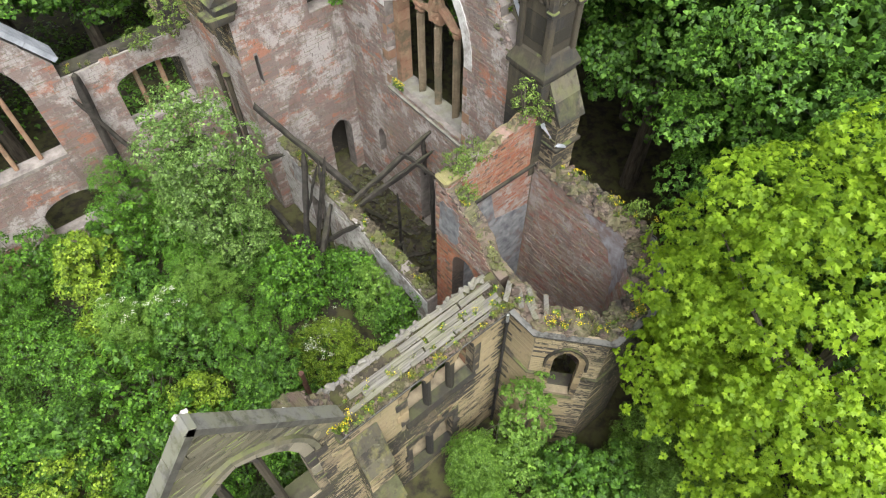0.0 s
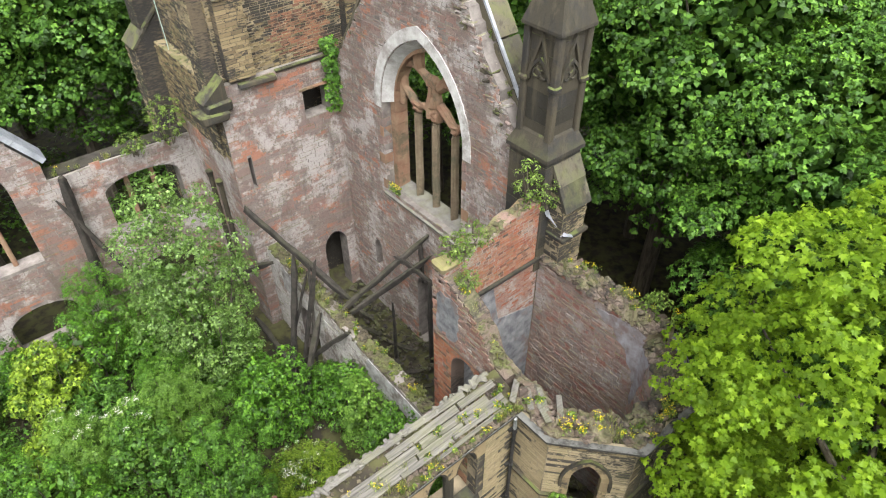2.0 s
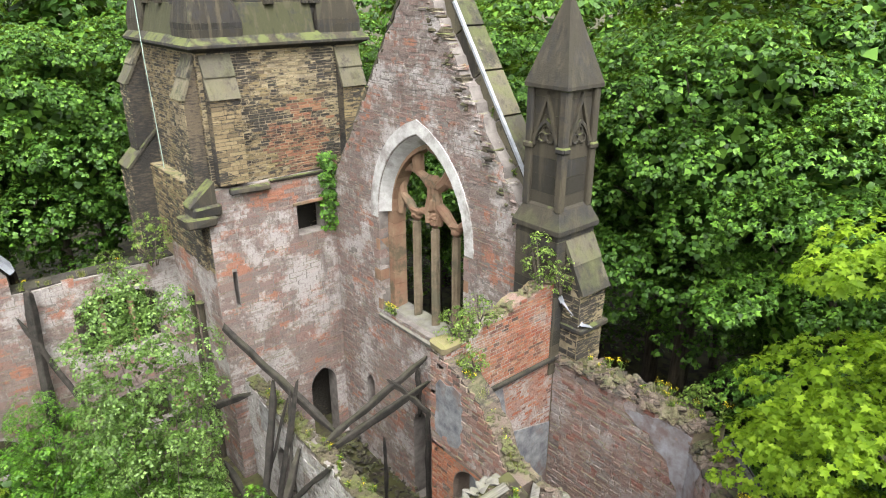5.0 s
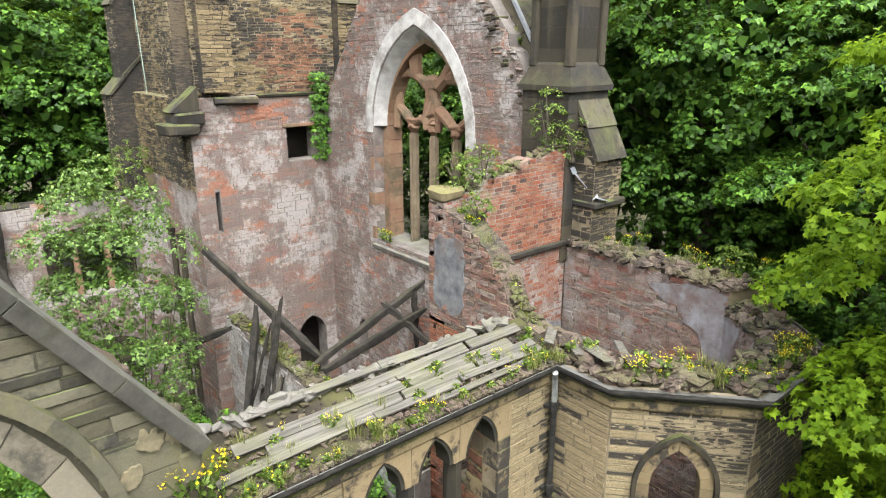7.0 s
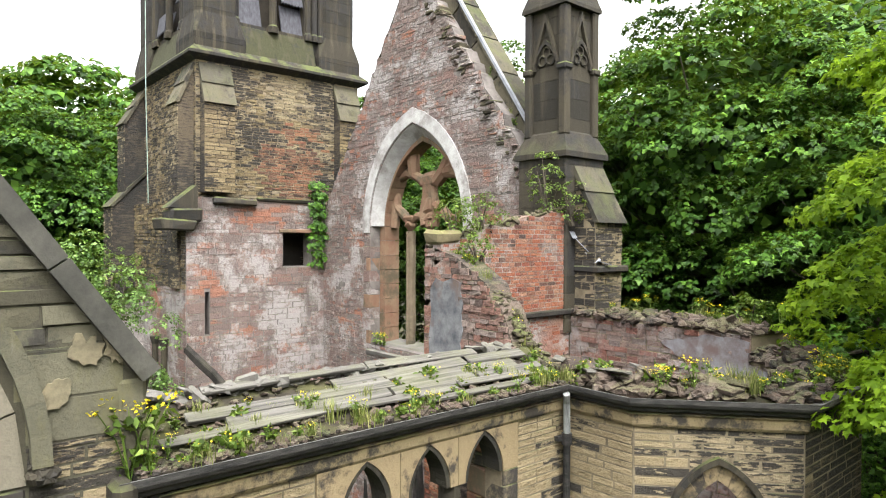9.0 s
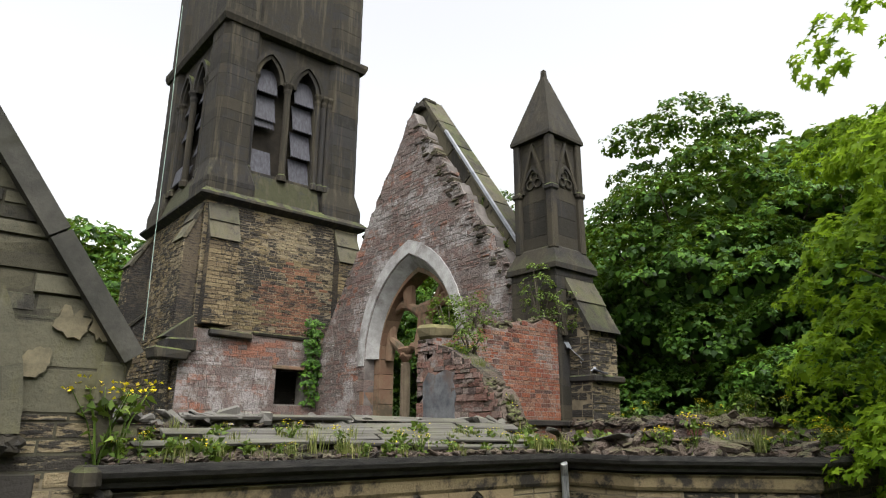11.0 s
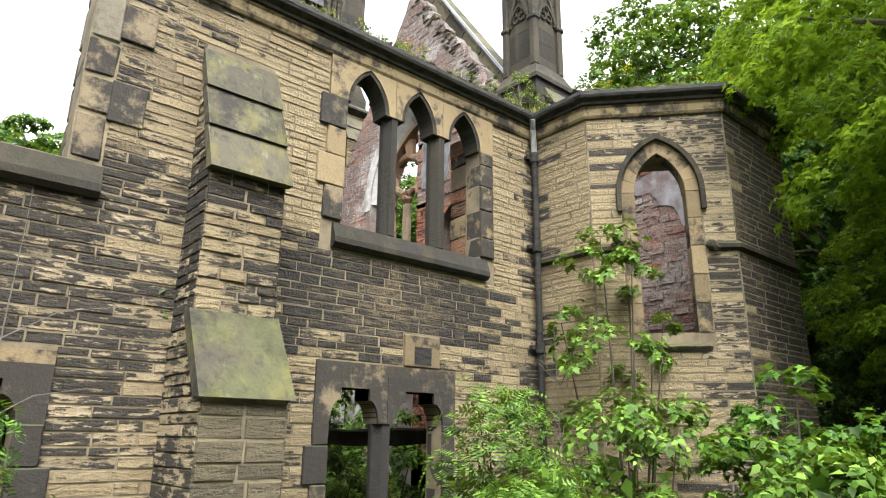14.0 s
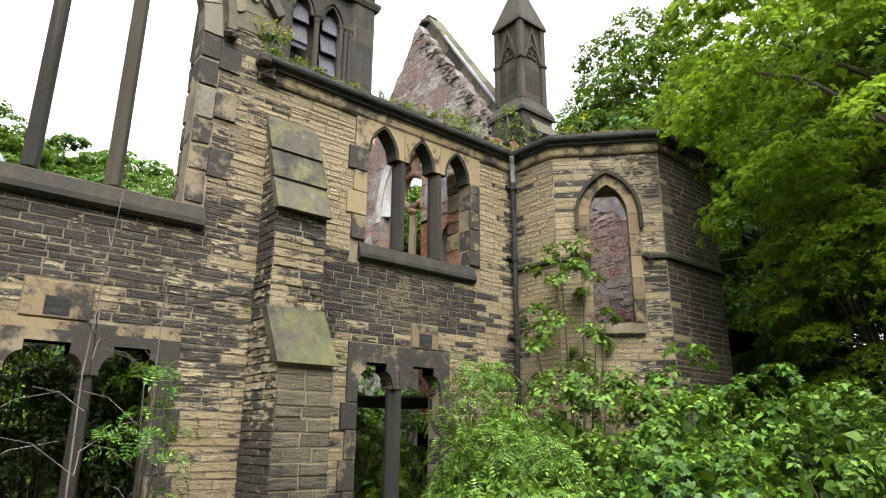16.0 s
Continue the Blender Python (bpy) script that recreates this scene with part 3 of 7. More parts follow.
plates = [[(3.48, 5.5), (6.45, 5.5), (6.45, 8.36), (3.48, 8.36)], [(3.62, 1.3), (5.68, 1.3), (5.68, 4.12), (3.62, 4.12)], [(4.8, 4.14), (5.4, 4.14), (5.4, 4.55), (4.8, 4.55)],
          [(-2.2, 1.2), (0.9, 1.2), (0.9, 3.97), (-2.2, 3.97)], [(-0.98, 3.99), (-0.22, 3.99), (-0.22, 4.44), (-0.98, 4.44)], opening(TALL[0] - 0.3, TALL[1] + 0.3, 5.45, 8.6, 10.9, 10), [(1.88, 0), (2.7, 0), (2.7, 7.5), (1.88, 7.5)]]
SOOT_ZONES = [(2.7, 7.2, 5.6, 9, M_SMOOTH), (6.3, 7.2, 4.2, 9, M_SMOOTH), (2.9, 6.5, 4.3, 5.62, M_BLACKWALL), (-6, 0.9, 4.4, 5.6, M_FLAKED), (-6, 1.7, 8.5, 13), (0.7, 1.85, 3.0, 5.8, M_FLAKED), (0.7, 1.8, 5.8, 8.8, M_SOOTY), (3.0, 5.8, 0, 1.6), (-6, 1.7, 0, 1.2), (7.15, 8, 0, 9), (2.6, 3.2, 0, 4.4)]
low_poly = [(-6, 0), (7.45, 0), (7.45, 8.42), (1.7, 8.42), (1.7, 8.9), (-3.2, 8.9), (-3.2, 8.42), (-6, 8.42)]
face_with_stones(south, S, low_poly, plates, 0.105, (0.2, 0.7), M_BUFF, 11, (0.001, 0.011), pick=(2.75, 7.4, 3.9, 6.6), zones=SOOT_ZONES, second=M_SOOTY)
face_with_stones(south, S, [(-3.2, 8.9), (1.7, 8.9), (1.85, 9.3), (1.66, 9.65), (-3.2, 9.65), (-3.39, 9.3)], plates, 0.375, (0.9, 1.3), M_GREENASH, 16, (0.003, 0.008), joint=0.006)
face_with_stones(south, S, [(-3.2, 9.66), (1.66, 9.66), (-0.77, 13.08)], plates, 0.15, (0.25, 0.7), M_BAY, 17, (0.004, 0.03))


def window(name, label, m, lights, sill, spring, apex, head, side, mull_c, material, sill_drop=0.35, top=arch, lintel=0.0):
    """A window of several pointed lights: head stones, jamb stones in long and short work, mullions and a sloping sill."""
    w = structure(name, label, "window")
    rng = random.Random(name)
    a0, a1 = lights[0][0], lights[-1][1]
    hd = Shape()
    for i, (l0, l1) in enumerate(lights):
        e0 = a0 - side * 0.8 if i == 0 else (lights[i - 1][1] + l0) / 2 + 0.004
        e1 = a1 + side * 0.8 if i == len(lights) - 1 else (l1 + lights[i + 1][0]) / 2 - 0.004
        hd.prism(m, [(e0, spring), (l0, spring)] + top(l0, l1, spring, apex, 8)[::-1][1:-1] + [(l1, spring), (e1, spring), (e1, head - lintel), (e0, head - lintel)], -0.29, 0.035)
    hd.make("head_stone", material, w)
    if lintel:
        b = Shape()
        b.prism(m, [(a0 - side * 0.8, head - lintel), (a1 + side * 0.8, head - lintel), (a1 + side * 0.8, head), (a0 - side * 0.8, head)], -0.29, 0.032)
        b.make("lintel", M_BUFFASH, w)
    for sgn, edge in ((-1, a0), (1, a1)):
        b, k = sill, 0
        while b < spring - 0.02:
            h = min(rng.uniform(0.3, 0.46), spring - b)
            wd = side * 1.15 if k % 2 and not (top is arch and sgn > 0) else side * 0.8
            j = Shape()
            j.box(m, min(edge, edge + sgn * wd), max(edge, edge + sgn * wd), b + 0.004, b + h - 0.004, -0.29, 0.035 + rng.uniform(0, 0.01), 0.012, 0.004, rng)
            j.make("jamb_stone", M_BLACKASH if rng.random() < (0.55 if sgn < 0 else 0.2) else material, w)
            b, k = b + h, k + 1
    if top is arch:
        for l0, l1 in lights:
            j = Shape()
            arch_stones(j, m, l0 + 0.004, l1 - 0.004, spring, apex - 0.004, -0.055, -0.285, 0.02, n=8, joint=0.0, grow=1.0)
            j.make("chamfered_arch", M_SILL, w)
    for (l0, l1), (r0, r1) in zip(lights, lights[1:]):
        mu = Shape()
        c0, c1 = mull_c
        x0, x1 = l1, r0
        q = (x1 - x0) * 0.28
        mu.prism(m @ Matrix(((1, 0, 0, 0), (0, 0, 1, 0), (0, 1, 0, 0), (0, 0, 0, 1))), [(x0, (c0 + c1) / 2 - 0.03), (x0 + q, c0), (x1 - q, c0), (x1, (c0 + c1) / 2 - 0.03), (x1, (c0 + c1) / 2 + 0.03), (x1 - q, c1), (x0 + q, c1), (x0, (c0 + c1) / 2 + 0.03)], sill - 0.02, spring + 0.01)
        mu.make("mullion", M_SILL, w)
    sl = Shape()
    f = m @ Matrix(((0, 0, 1, 0), (0, 1, 0, 0), (1, 0, 0, 0), (0, 0, 0, 1)))
    sl.prism(f, [(0.05, sill - sill_drop), (0.1, sill - sill_drop + 0.05), (0.1, sill - sill_drop + 0.12), (0.03, sill - 0.04), (-0.29, sill + 0.03), (-0.29, sill - sill_drop)], a0 - side * 0.35, a1 + side * 0.35)
    sl.make("sill", M_SILL, w)
    return w


window("window_1", "three-light pointed stone window without glass, buff stone blackened at the mullions", S, UP, 5.85, 7.54, 8.12, 8.14, 0.34, (-0.28, 0.015), M_BUFFASH)
rng = random.Random(6)
b = 5.9
while b < 7.7:
    h = rng.uniform(0.18, 0.4)
    s = Shape()
    s.box(S, 6.18, 6.7, b, b + h - 0.008, -0.7, -0.3, 0.02, 0.015, rng)
    tagged(s.make("reveal_stone", rng.choice((M_TRACERY, M_REDWALL, M_BUFFASH))), "flaked red stone in the window's inner jamb", "stone", kind="structure")
    b += h
window("window_2", "two-light ground-floor window without glass in sooty stone", S, LOW, 1.5, 3.42, 3.82, 4.12, 0.26, (-0.28, 0.015), M_BLACKASH, 0.25, shoulder, 0.14)
window("window_3", "three-light ground-floor window without glass in sooty stone", S, LOW2, 1.4, 3.34, 3.71, 3.97, 0.28, (-0.28, 0.015), M_BLACKASH, 0.25, shoulder, 0.12)

# the tall window of the gabled bay
tall = structure("window_4", "tall pointed bay window, two bare mullions and broken tracery", "window")
t_ring = Shape()
arch_stones(t_ring, S, *TALL, 8.6, 10.5, 0.3, -0.24, 0.02, n=5)
t_ring.make("arch_stones", M_REVEAL, tall)
rng = random.Random(4)
for a0, a1 in ((TALL[0] - 0.3, TALL[0]), (TALL[1], TALL[1] + 0.3)):
    b = 5.82
    while b < 8.55:
        h = min(rng.uniform(0.4, 0.6), 8.6 - b)
        j = Shape()
        j.box(S, a0, a1, b, b + h - 0.008, -0.5, 0.02, 0.03, 0.008, rng)
        j.make("jamb_stone", rng.choice((M_BLACKASH, M_BLACKASH, M_REVEAL)), tall)
        b += h
hood = Shape()
arch_stones(hood, S, TALL[0] - 0.32, TALL[1] + 0.32, 8.75, 10.87, 0.14, -0.02, 0.12, n=12, joint=0.001)
hood.make("hood_mould", M_GREENASH, tall)
for x in (-1.14, -0.17):
    mu = Shape()
    mu.box(S, x - 0.1, x + 0.1, 5.8, 9.85, -0.38, -0.1, 0.065, 0.012, rng)
    mu.make("mullion", M_DARKASH, tall)
tr = Shape()
arch_stones(tr, S, -1.08, -0.22, 9.75, 10.2, 0.09, -0.36, -0.1, n=6, joint=0.0)
tr.make("tracery", M_SOOTASH, tall)
sl = Shape()
sl.prism(S @ Matrix(((0, 0, 1, 0), (0, 1, 0, 0), (1, 0, 0, 0), (0, 0, 0, 1))), [(0.05, 5.45), (0.1, 5.5), (0.1, 5.58), (0.03, 5.78), (-0.35, 5.86), (-0.7, 5.86), (-0.7, 5.45)], -2.2, 1.02)
sl.make("sill", M_SILL, tall)
rng = random.Random(5)
for sgn, edge in ((-1, TALL[0] - 0.28), (1, TALL[1] + 0.28)):
    b, k = 5.82, 0
    while b < 8.6:
        h, wd = rng.uniform(0.36, 0.5), (0.34 if k % 2 else 0.08)
        if k % 2:
            j = Shape()
            j.box(S, min(edge, edge + sgn * wd), max(edge, edge + sgn * wd), b, b + h - 0.01, -0.1, 0.03, 0.012, 0.004, rng)
            j.make("jamb_stone", M_BLACKASH, tall)
        b, k = b + h, k + 1

# gable coping of the bay
rngf = random.Random(46)
cop = tagged(base("gable_coping"), "grey weathered stone coping on the bay's gable", "coping", kind="structure")
for sgn in (-1, 1):
    foot, top = Vector((-0.77 + sgn * 2.72, 9.4)), Vector((-0.77, 13.2))
    d = top - foot
    nrm = Vector((-d.y, d.x)).normalized() * (-1 if sgn < 0 else 1)
    for i in range(4):
        p, q = foot + d * (i / 4 + 0.002), foot + d * ((i + 1) / 4 - 0.002)
        pts = [p, q, q + nrm * 0.17, p + nrm * 0.17]
        s = Shape()
        s.prism(S, [(v.x, v.y) for v in (pts[::-1] if sgn < 0 else pts)], -0.25, 0.13)
        s.make("coping_stone", M_COPING, cop)
    fil = Shape()
    for i in range(26):
        p = foot + d * (i / 26) + nrm * 0.13
        fil.box(S @ Matrix.Translation((p.x, p.y, -0.27)) @ Matrix.Rotation(math.atan2(d.y, d.x), 4, "Z"), 0, 0.2, -0.06, 0.05 + rngf.uniform(0, 0.03), -0.05, 0.04, 0.02, 0.02, rngf)
    fil.make("mortar_fillet", M_WHITE, cop, "white mortar along the coping's inner edge")
for x in (-3.4, 1.64):
    kn = Shape()
    kn.box(S, x, x + 0.22, 8.96, 9.32, -0.3, 0.03, 0.03)
    kn.make("kneeler_stone", M_GREENASH, cop)

stub = Shape()
stub.prism(S, [(0.75, 8.42), (1.9, 8.42), (1.85, 9.2), (1.66, 9.7), (1.5, 9.75), (1.35, 10.25), (1.1, 10.5), (0.95, 10.3), (0.8, 10.45)], -0.72, -0.26)
for i in range(60):
    a = rngf.uniform(0.75, 1.85)
    stub.box(S @ Matrix.Translation((a, min(10.4, 11.95 - 1.45 * a) + rngf.uniform(-0.25, 0.05), rngf.uniform(-0.7, -0.3))) @ Euler((rngf.uniform(-0.3, 0.3), rngf.random() * 3, rngf.uniform(-0.3, 0.3))).to_matrix().to_4x4(), -0.14, 0.14, -0.07, 0.07, -0.1, 0.1, 0.03, 0.03, rngf)
stub.make("broken_inner_leaf", M_RUBBLE, south, "broken rubble core behind the gable coping")
pole = Shape()
pole.tube([(2.32, 9.86, 0.3), (2.3, 9.88, 2.5), (2.3, 9.88, 4.72)], [0.1, 0.095, 0.09], 10)
tagged(pole.make("iron_column", M_RUST), "rusty brown iron column rising from the scrub", "column")
rngq = random.Random(49)
for a0, a1, b0, b1 in ((1.3, 1.5, 9.46, 9.72), (1.54, 1.68, 9.5, 9.75), (1.12, 1.29, 9.17, 9.39)):
    n = 21
    peel = Shape()
    peel.prism(S, [((a0 + a1) / 2 + (a1 - a0) * 0.55 * math.cos(6.283 * i / n) * q, (b0 + b1) / 2 + (b1 - b0) * 0.55 * math.sin(6.283 * i / n) * q) for i, q in ((i, 0.95 + 0.75 * noise.noise((2.2 * math.cos(6.283 * i / n) + a0 * 9, 2.2 * math.sin(6.283 * i / n), b0)) + rngq.uniform(-0.08, 0.08)) for i in range(n))], 0.0, 0.036)
    peel.make("peeled_face", M_PEELED, south, "pale buff stone where the green crust has peeled")
boss = Shape()
rng = random.Random(44)
for i in range(9):
    a, b = rng.uniform(-0.05, 0.05), rng.uniform(-0.06, 0.06)
    boss.box(S @ Matrix.Translation((1.08 + a, 8.7 + b, 0.06)) @ Euler((rng.random(), rng.random(), rng.random())).to_matrix().to_4x4(), -0.055, 0.055, -0.05, 0.05, -0.05, 0.06, 0.025, 0.02, rng)
boss.make("carved_stop", M_DARKASH, tall)

# buttress
butt = tagged(base("buttress", (2.29, 5.5, 0.3)), "stepped stone buttress with sloping slab set-offs, mossy", "buttress", kind="structure")
B0, B1 = 1.87, 2.71
side = S @ Matrix(((0, 0, 1, 0), (0, 1, 0, 0), (1, 0, 0, 0), (0, 0, 0, 1)))
bc = Shape()
bc.prism(side, [(0, 0), (0.98, 0), (0.98, 3.6), (0.55, 4.3), (0.55, 5.9), (0, 7.4)], B0 + 0.02, B1 - 0.02)
bc.make("core", M_MORTAR, butt)
for i in range(3):
    b0, b1 = 7.5 - i * 0.54, 7.5 - (i + 1) * 0.54 - 0.03
    c0, c1 = 0.02 + i * 0.2, 0.02 + (i + 1) * 0.2 + 0.05
    s = Shape()
    s.prism(side, [(c0, b0), (c0 - 0.12, b0), (c1 - 0.12, b1), (c1, b1)], B0 - 0.03, B1 + 0.03)
    s.make("slab", M_BUTTSLAB, butt)
s = Shape()
s.prism(side, [(0.56, 4.42), (0.4, 4.42), (0.9, 3.58), (1.06, 3.58)], B0 - 0.04, B1 + 0.04)
s.make("slab", M_BUTTSLAB, butt)
front = [(B0, 0), (B1, 0), (B1, 3.55), (B0, 3.55)]
face_with_stones(butt, wall_frame(0, 5.02, 1, 0), front, [], 0.17, (0.28, 0.6), M_GREYBUFF, 12, (0.0, 0.025), pick=(B0, B1, 0.5, 3.6))
face_with_stones(butt, wall_frame(0, 5.45, 1, 0), [(B0, 4.3), (B1, 4.3), (B1, 5.9), (B0, 5.9)], [], 0.115, (0.2, 0.5), M_BUFF, 13, (0.0, 0.03), pick=(B0, B1, 4.2, 5.95), zones=[(B0, B1, 5.5, 6.0), (B1 - 0.2, B1 + 0.2, 4.0, 6.0)], second=M_SOOTY)
for x, u, sd in ((B0, -1, 14), (B1, 1, 15)):
    m = wall_frame(x, 6.0, 0, u)
    flip = 1 if u > 0 else -1
    prof = [(0, 0), (-flip * 0.98, 0), (-flip * 0.98, 3.6), (-flip * 0.55, 4.3), (-flip * 0.55, 5.9), (0, 7.4)]
    face_with_stones(butt, m, prof if flip < 0 else prof[::-1], [], 0.125, (0.18, 0.4), M_FLAKED if flip < 0 else M_GREYBUFF, sd, (0.0, 0.02), pick=(-1, 1, 0.5, 7.4))

# eaves gutter and cornice of the south wall and the apse
P = [(7.45, 6.0), (7.45, 4.9), (8.8, 3.35), (10.85, 3.35), (12.2, 4.9), (12.2, 9.1)]
Q = [(8.15, 6.7), (8.15, 5.2), (9.1, 4.05), (10.55, 4.05), (11.45, 5.2), (11.45, 9.1)]


def offset(points, d):
    out = []
    for i, p in enumerate(points):
        a, b = Vector(points[max(i - 1, 0)]), Vector(points[min(i + 1, len(points) - 1)])
        q = Vector(p)
        n0 = Vector(((q - a).y, -(q - a).x)).normalized() if i else None
        n1 = Vector(((b - q).y, -(b - q).x)).normalized() if i < len(points) - 1 else None
        if n0 and n1:
            k = (n0 + n1).normalized()
            k = k / max(0.3, k.dot(n0))
        else:
            k = n0 or n1
        out.append(q + d * k)
    return out


def moulding(shape, points, profile):
    """A moulding of the given profile (out, up) along points, mitred at the corners."""
    lines = [offset(points, o) for o, z in profile]
    n0, k = len(shape.v), len(profile)
    for i in range(len(points)):
        for (o, z), l in zip(profile, lines):
            shape.v.append((l[i].x, l[i].y, z))
    for i in range(len(points) - 1):
        for j in range(k):
            a, b = n0 + i * k + j, n0 + i * k + (j + 1) % k
            shape.f.append((a, b, b + k, a + k))
    shape.f.append(tuple(n0 + j for j in range(k))[::-1])
    shape.f.append(tuple(n0 + (len(points) - 1) * k + j for j in range(k)))


RUN = [(1.6, 6.0)] + P
gut = tagged(base("gutter"), "black moulded eaves gutter along the south wall and apse", "gutter", kind="structure")
s = Shape()
moulding(s, RUN, [(0.0, 8.31), (0.1, 8.34), (0.11, 8.38), (0.19, 8.42), (0.21, 8.46), (0.21, 8.52), (0.19, 8.52), (0.18, 8.47), (0.0, 8.45)])
s.make("trough", M_GUTTER, gut)
s = Shape()
moulding(s, RUN, [(0.0, 8.12), (0.035, 8.12), (0.06, 8.16), (0.07, 8.27), (0.1, 8.3), (0.0, 8.3)])
s.make("cornice", M_ASHLAR, gut)
end = Shape()
end.box(S, 1.55, 1.74, 8.32, 8.52, -0.1, 0.25, 0.05)
for i in range(12):
    end.box(S @ Matrix.Translation((1.68 + rng.uniform(-0.04, 0.16), 8.24 + rng.uniform(-0.06, 0.06), 0.05)) @ Euler((rng.random(), rng.random(), rng.random())).to_matrix().to_4x4(), -0.06, 0.06, -0.05, 0.05, -0.06, 0.07, 0.03, 0.02, rng)
end.make("end_stop", M_DARKASH, gut)

pipe = tagged(base("downpipe", (7.3, 5.85, 0.4)), "black cast-iron downpipe in the wall's inner corner", "downpipe")
s = Shape()
s.tube([(7.32, 5.87, 7.78), (7.32, 5.87, 0.4)], [0.05] * 2, 10)
s.make("pipe", M_IRON, pipe)
s = Shape()
s.tube([(7.22, 5.8, 8.4), (7.3, 5.86, 8.25), (7.32, 5.87, 7.9), (7.32, 5.87, 7.7)], [0.048] * 4, 10)
s.make("swan_neck", M_PIPETOP, pipe, "upper pipe worn to pale grey metal")
for z in (7.75, 6.2, 4.6, 3.0, 1.4):
    s = Shape()
    s.tube([(7.32, 5.87, z - 0.08), (7.32, 5.87, z + 0.08)], [0.072, 0.072], 10)
    s.box(Matrix.Translation((7.32, 5.93, z)), -0.13, 0.13, -0.02, 0.05, -0.03, 0.03)
    s.make("collar", M_IRON, pipe)

# ---- apse: five sides of an octagon, with a pointed window ----
apse = structure("wall_apse", "buff stone apse wall with blackened upper courses and broken top", "wall")


def segment(shape, i, f0, f1, z0, z1, g0=None, g1=None):
    p0, p1, q0, q1 = (Vector(v) for v in (P[i], P[i + 1], Q[i], Q[i + 1]))
    c = [p0.lerp(p1, f0), p0.lerp(p1, f1), q0.lerp(q1, f1 if g1 is None else g1), q0.lerp(q1, f0 if g0 is None else g0)]
    v = [(p.x, p.y, z) for z in (z0, z1) for p in c]
    shape.add(v, [(3, 2, 1, 0), (4, 5, 6, 7), (0, 1, 5, 4), (1, 2, 6, 5), (2, 3, 7, 6), (3, 0, 4, 7)])


A_SW = wall_frame(*P[1], P[2][0] - P[1][0], P[2][1] - P[1][1])
L_SW = math.hypot(P[2][0] - P[1][0], P[2][1] - P[1][1])
AW = (0.66, 1.40, 4.72, 6.85, 7.48)
cs = Shape()
for i in range(5):
    if i == 1:
        f0, f1 = AW[0] / L_SW, AW[1] / L_SW
        segment(cs, 1, 0, 1, 0, AW[2])
        segment(cs, 1, 0, f0, AW[2], AW[4], 0, f0 - 0.26)
        segment(cs, 1, f1, 1, AW[2], AW[4], f1 + 0.26, 1)
        segment(cs, 1, 0, 1, AW[4], 8.45)
    else:
        segment(cs, i, 0, 1, 0, 8.45 if i != 4 else 8.9)
cs.make("wall_core", M_MORTAR, apse)
sp = Shape()
ring = arch(AW[0], AW[1], AW[3], AW[4], 8)
half = len(ring) // 2
sp.prism(A_SW, ring[:half + 1] + [(AW[1], AW[4])], -0.25, -0.005)
sp.prism(A_SW, [(AW[0], AW[4])] + ring[half:], -0.25, -0.005)
sp.make("spandrel", M_ASHLAR, apse)
for i in range(5):
    m = wall_frame(*P[i], P[i + 1][0] - P[i][0], P[i + 1][1] - P[i][1])
    l = math.hypot(P[i + 1][0] - P[i][0], P[i + 1][1] - P[i][1])
    holes = [opening(AW[0] - 0.2, AW[1] + 0.2, AW[2] - 0.2, AW[3], AW[4] + 0.24, 8)] if i == 1 else []
    # facets past the second: tree shade is painted in with the black walling
    face_with_stones(apse, m, [(0, 0), (l, 0), (l, 8.12), (0, 8.12)], holes, 0.108, (0.25, 0.8), M_SMOOTH, 30 + i, (0.001, 0.008), pick=(0, l, 4.0, 8.12) if i < 3 else None, zones=[(0.2, 9, 6.95, 9, M_FLAKED), (1.5, 9, 0, 9, M_FLAKED)] if i == 1 else [(0, 9, 0, 9, M_BLACKWALL)] if i > 1 else [(-1, 0.2, 0, 9)], second=M_SOOTY, joint=0.013)
aw = structure("window_5", "pointed apse window without glass, hood mould and red stone jamb", "window")
s = Shape()
arch_stones(s, A_SW, AW[0], AW[1], AW[3], AW[4], 0.2, -0.22, 0.015, legs=AW[3] - AW[2], n=5)
s.make("arch_stones", M_BUFFASH, aw)
s = Shape()
arch_stones(s, A_SW, AW[0] - 0.2, AW[1] + 0.2, AW[3], AW[4] + 0.22, 0.07, -0.02, 0.085, legs=0.3, n=10, joint=0.001)
s.make("hood_mould", M_DARKASH, aw)
s = Shape()
s.prism(A_SW @ Matrix(((0, 0, 1, 0), (0, 1, 0, 0), (1, 0, 0, 0), (0, 0, 0, 1))), [(0.04, AW[2] - 0.25), (0.07, AW[2] - 0.2), (-0.3, AW[2] + 0.02), (-0.7, AW[2] + 0.02), (-0.7, AW[2] - 0.25)], AW[0] - 0.15, AW[1] + 0.15)
s.make("sill", M_ASHLAR, aw)
s = Shape()
moulding(s, [(7.45, 5.95), P[1], tuple(Vector(P[1]).lerp(Vector(P[2]), 0.2))], [(0.0, 5.9), (0.07, 5.94), (0.07, 6.0), (0.0, 6.06)])
moulding(s, [tuple(Vector(P[1]).lerp(Vector(P[2]), 0.8)), P[2], P[3], P[4], P[5]], [(0.0, 5.9), (0.07, 5.94), (0.07, 6.0), (0.0, 6.06)])
s.make("string_course", M_DARKASH, apse)
rngs = random.Random(43)
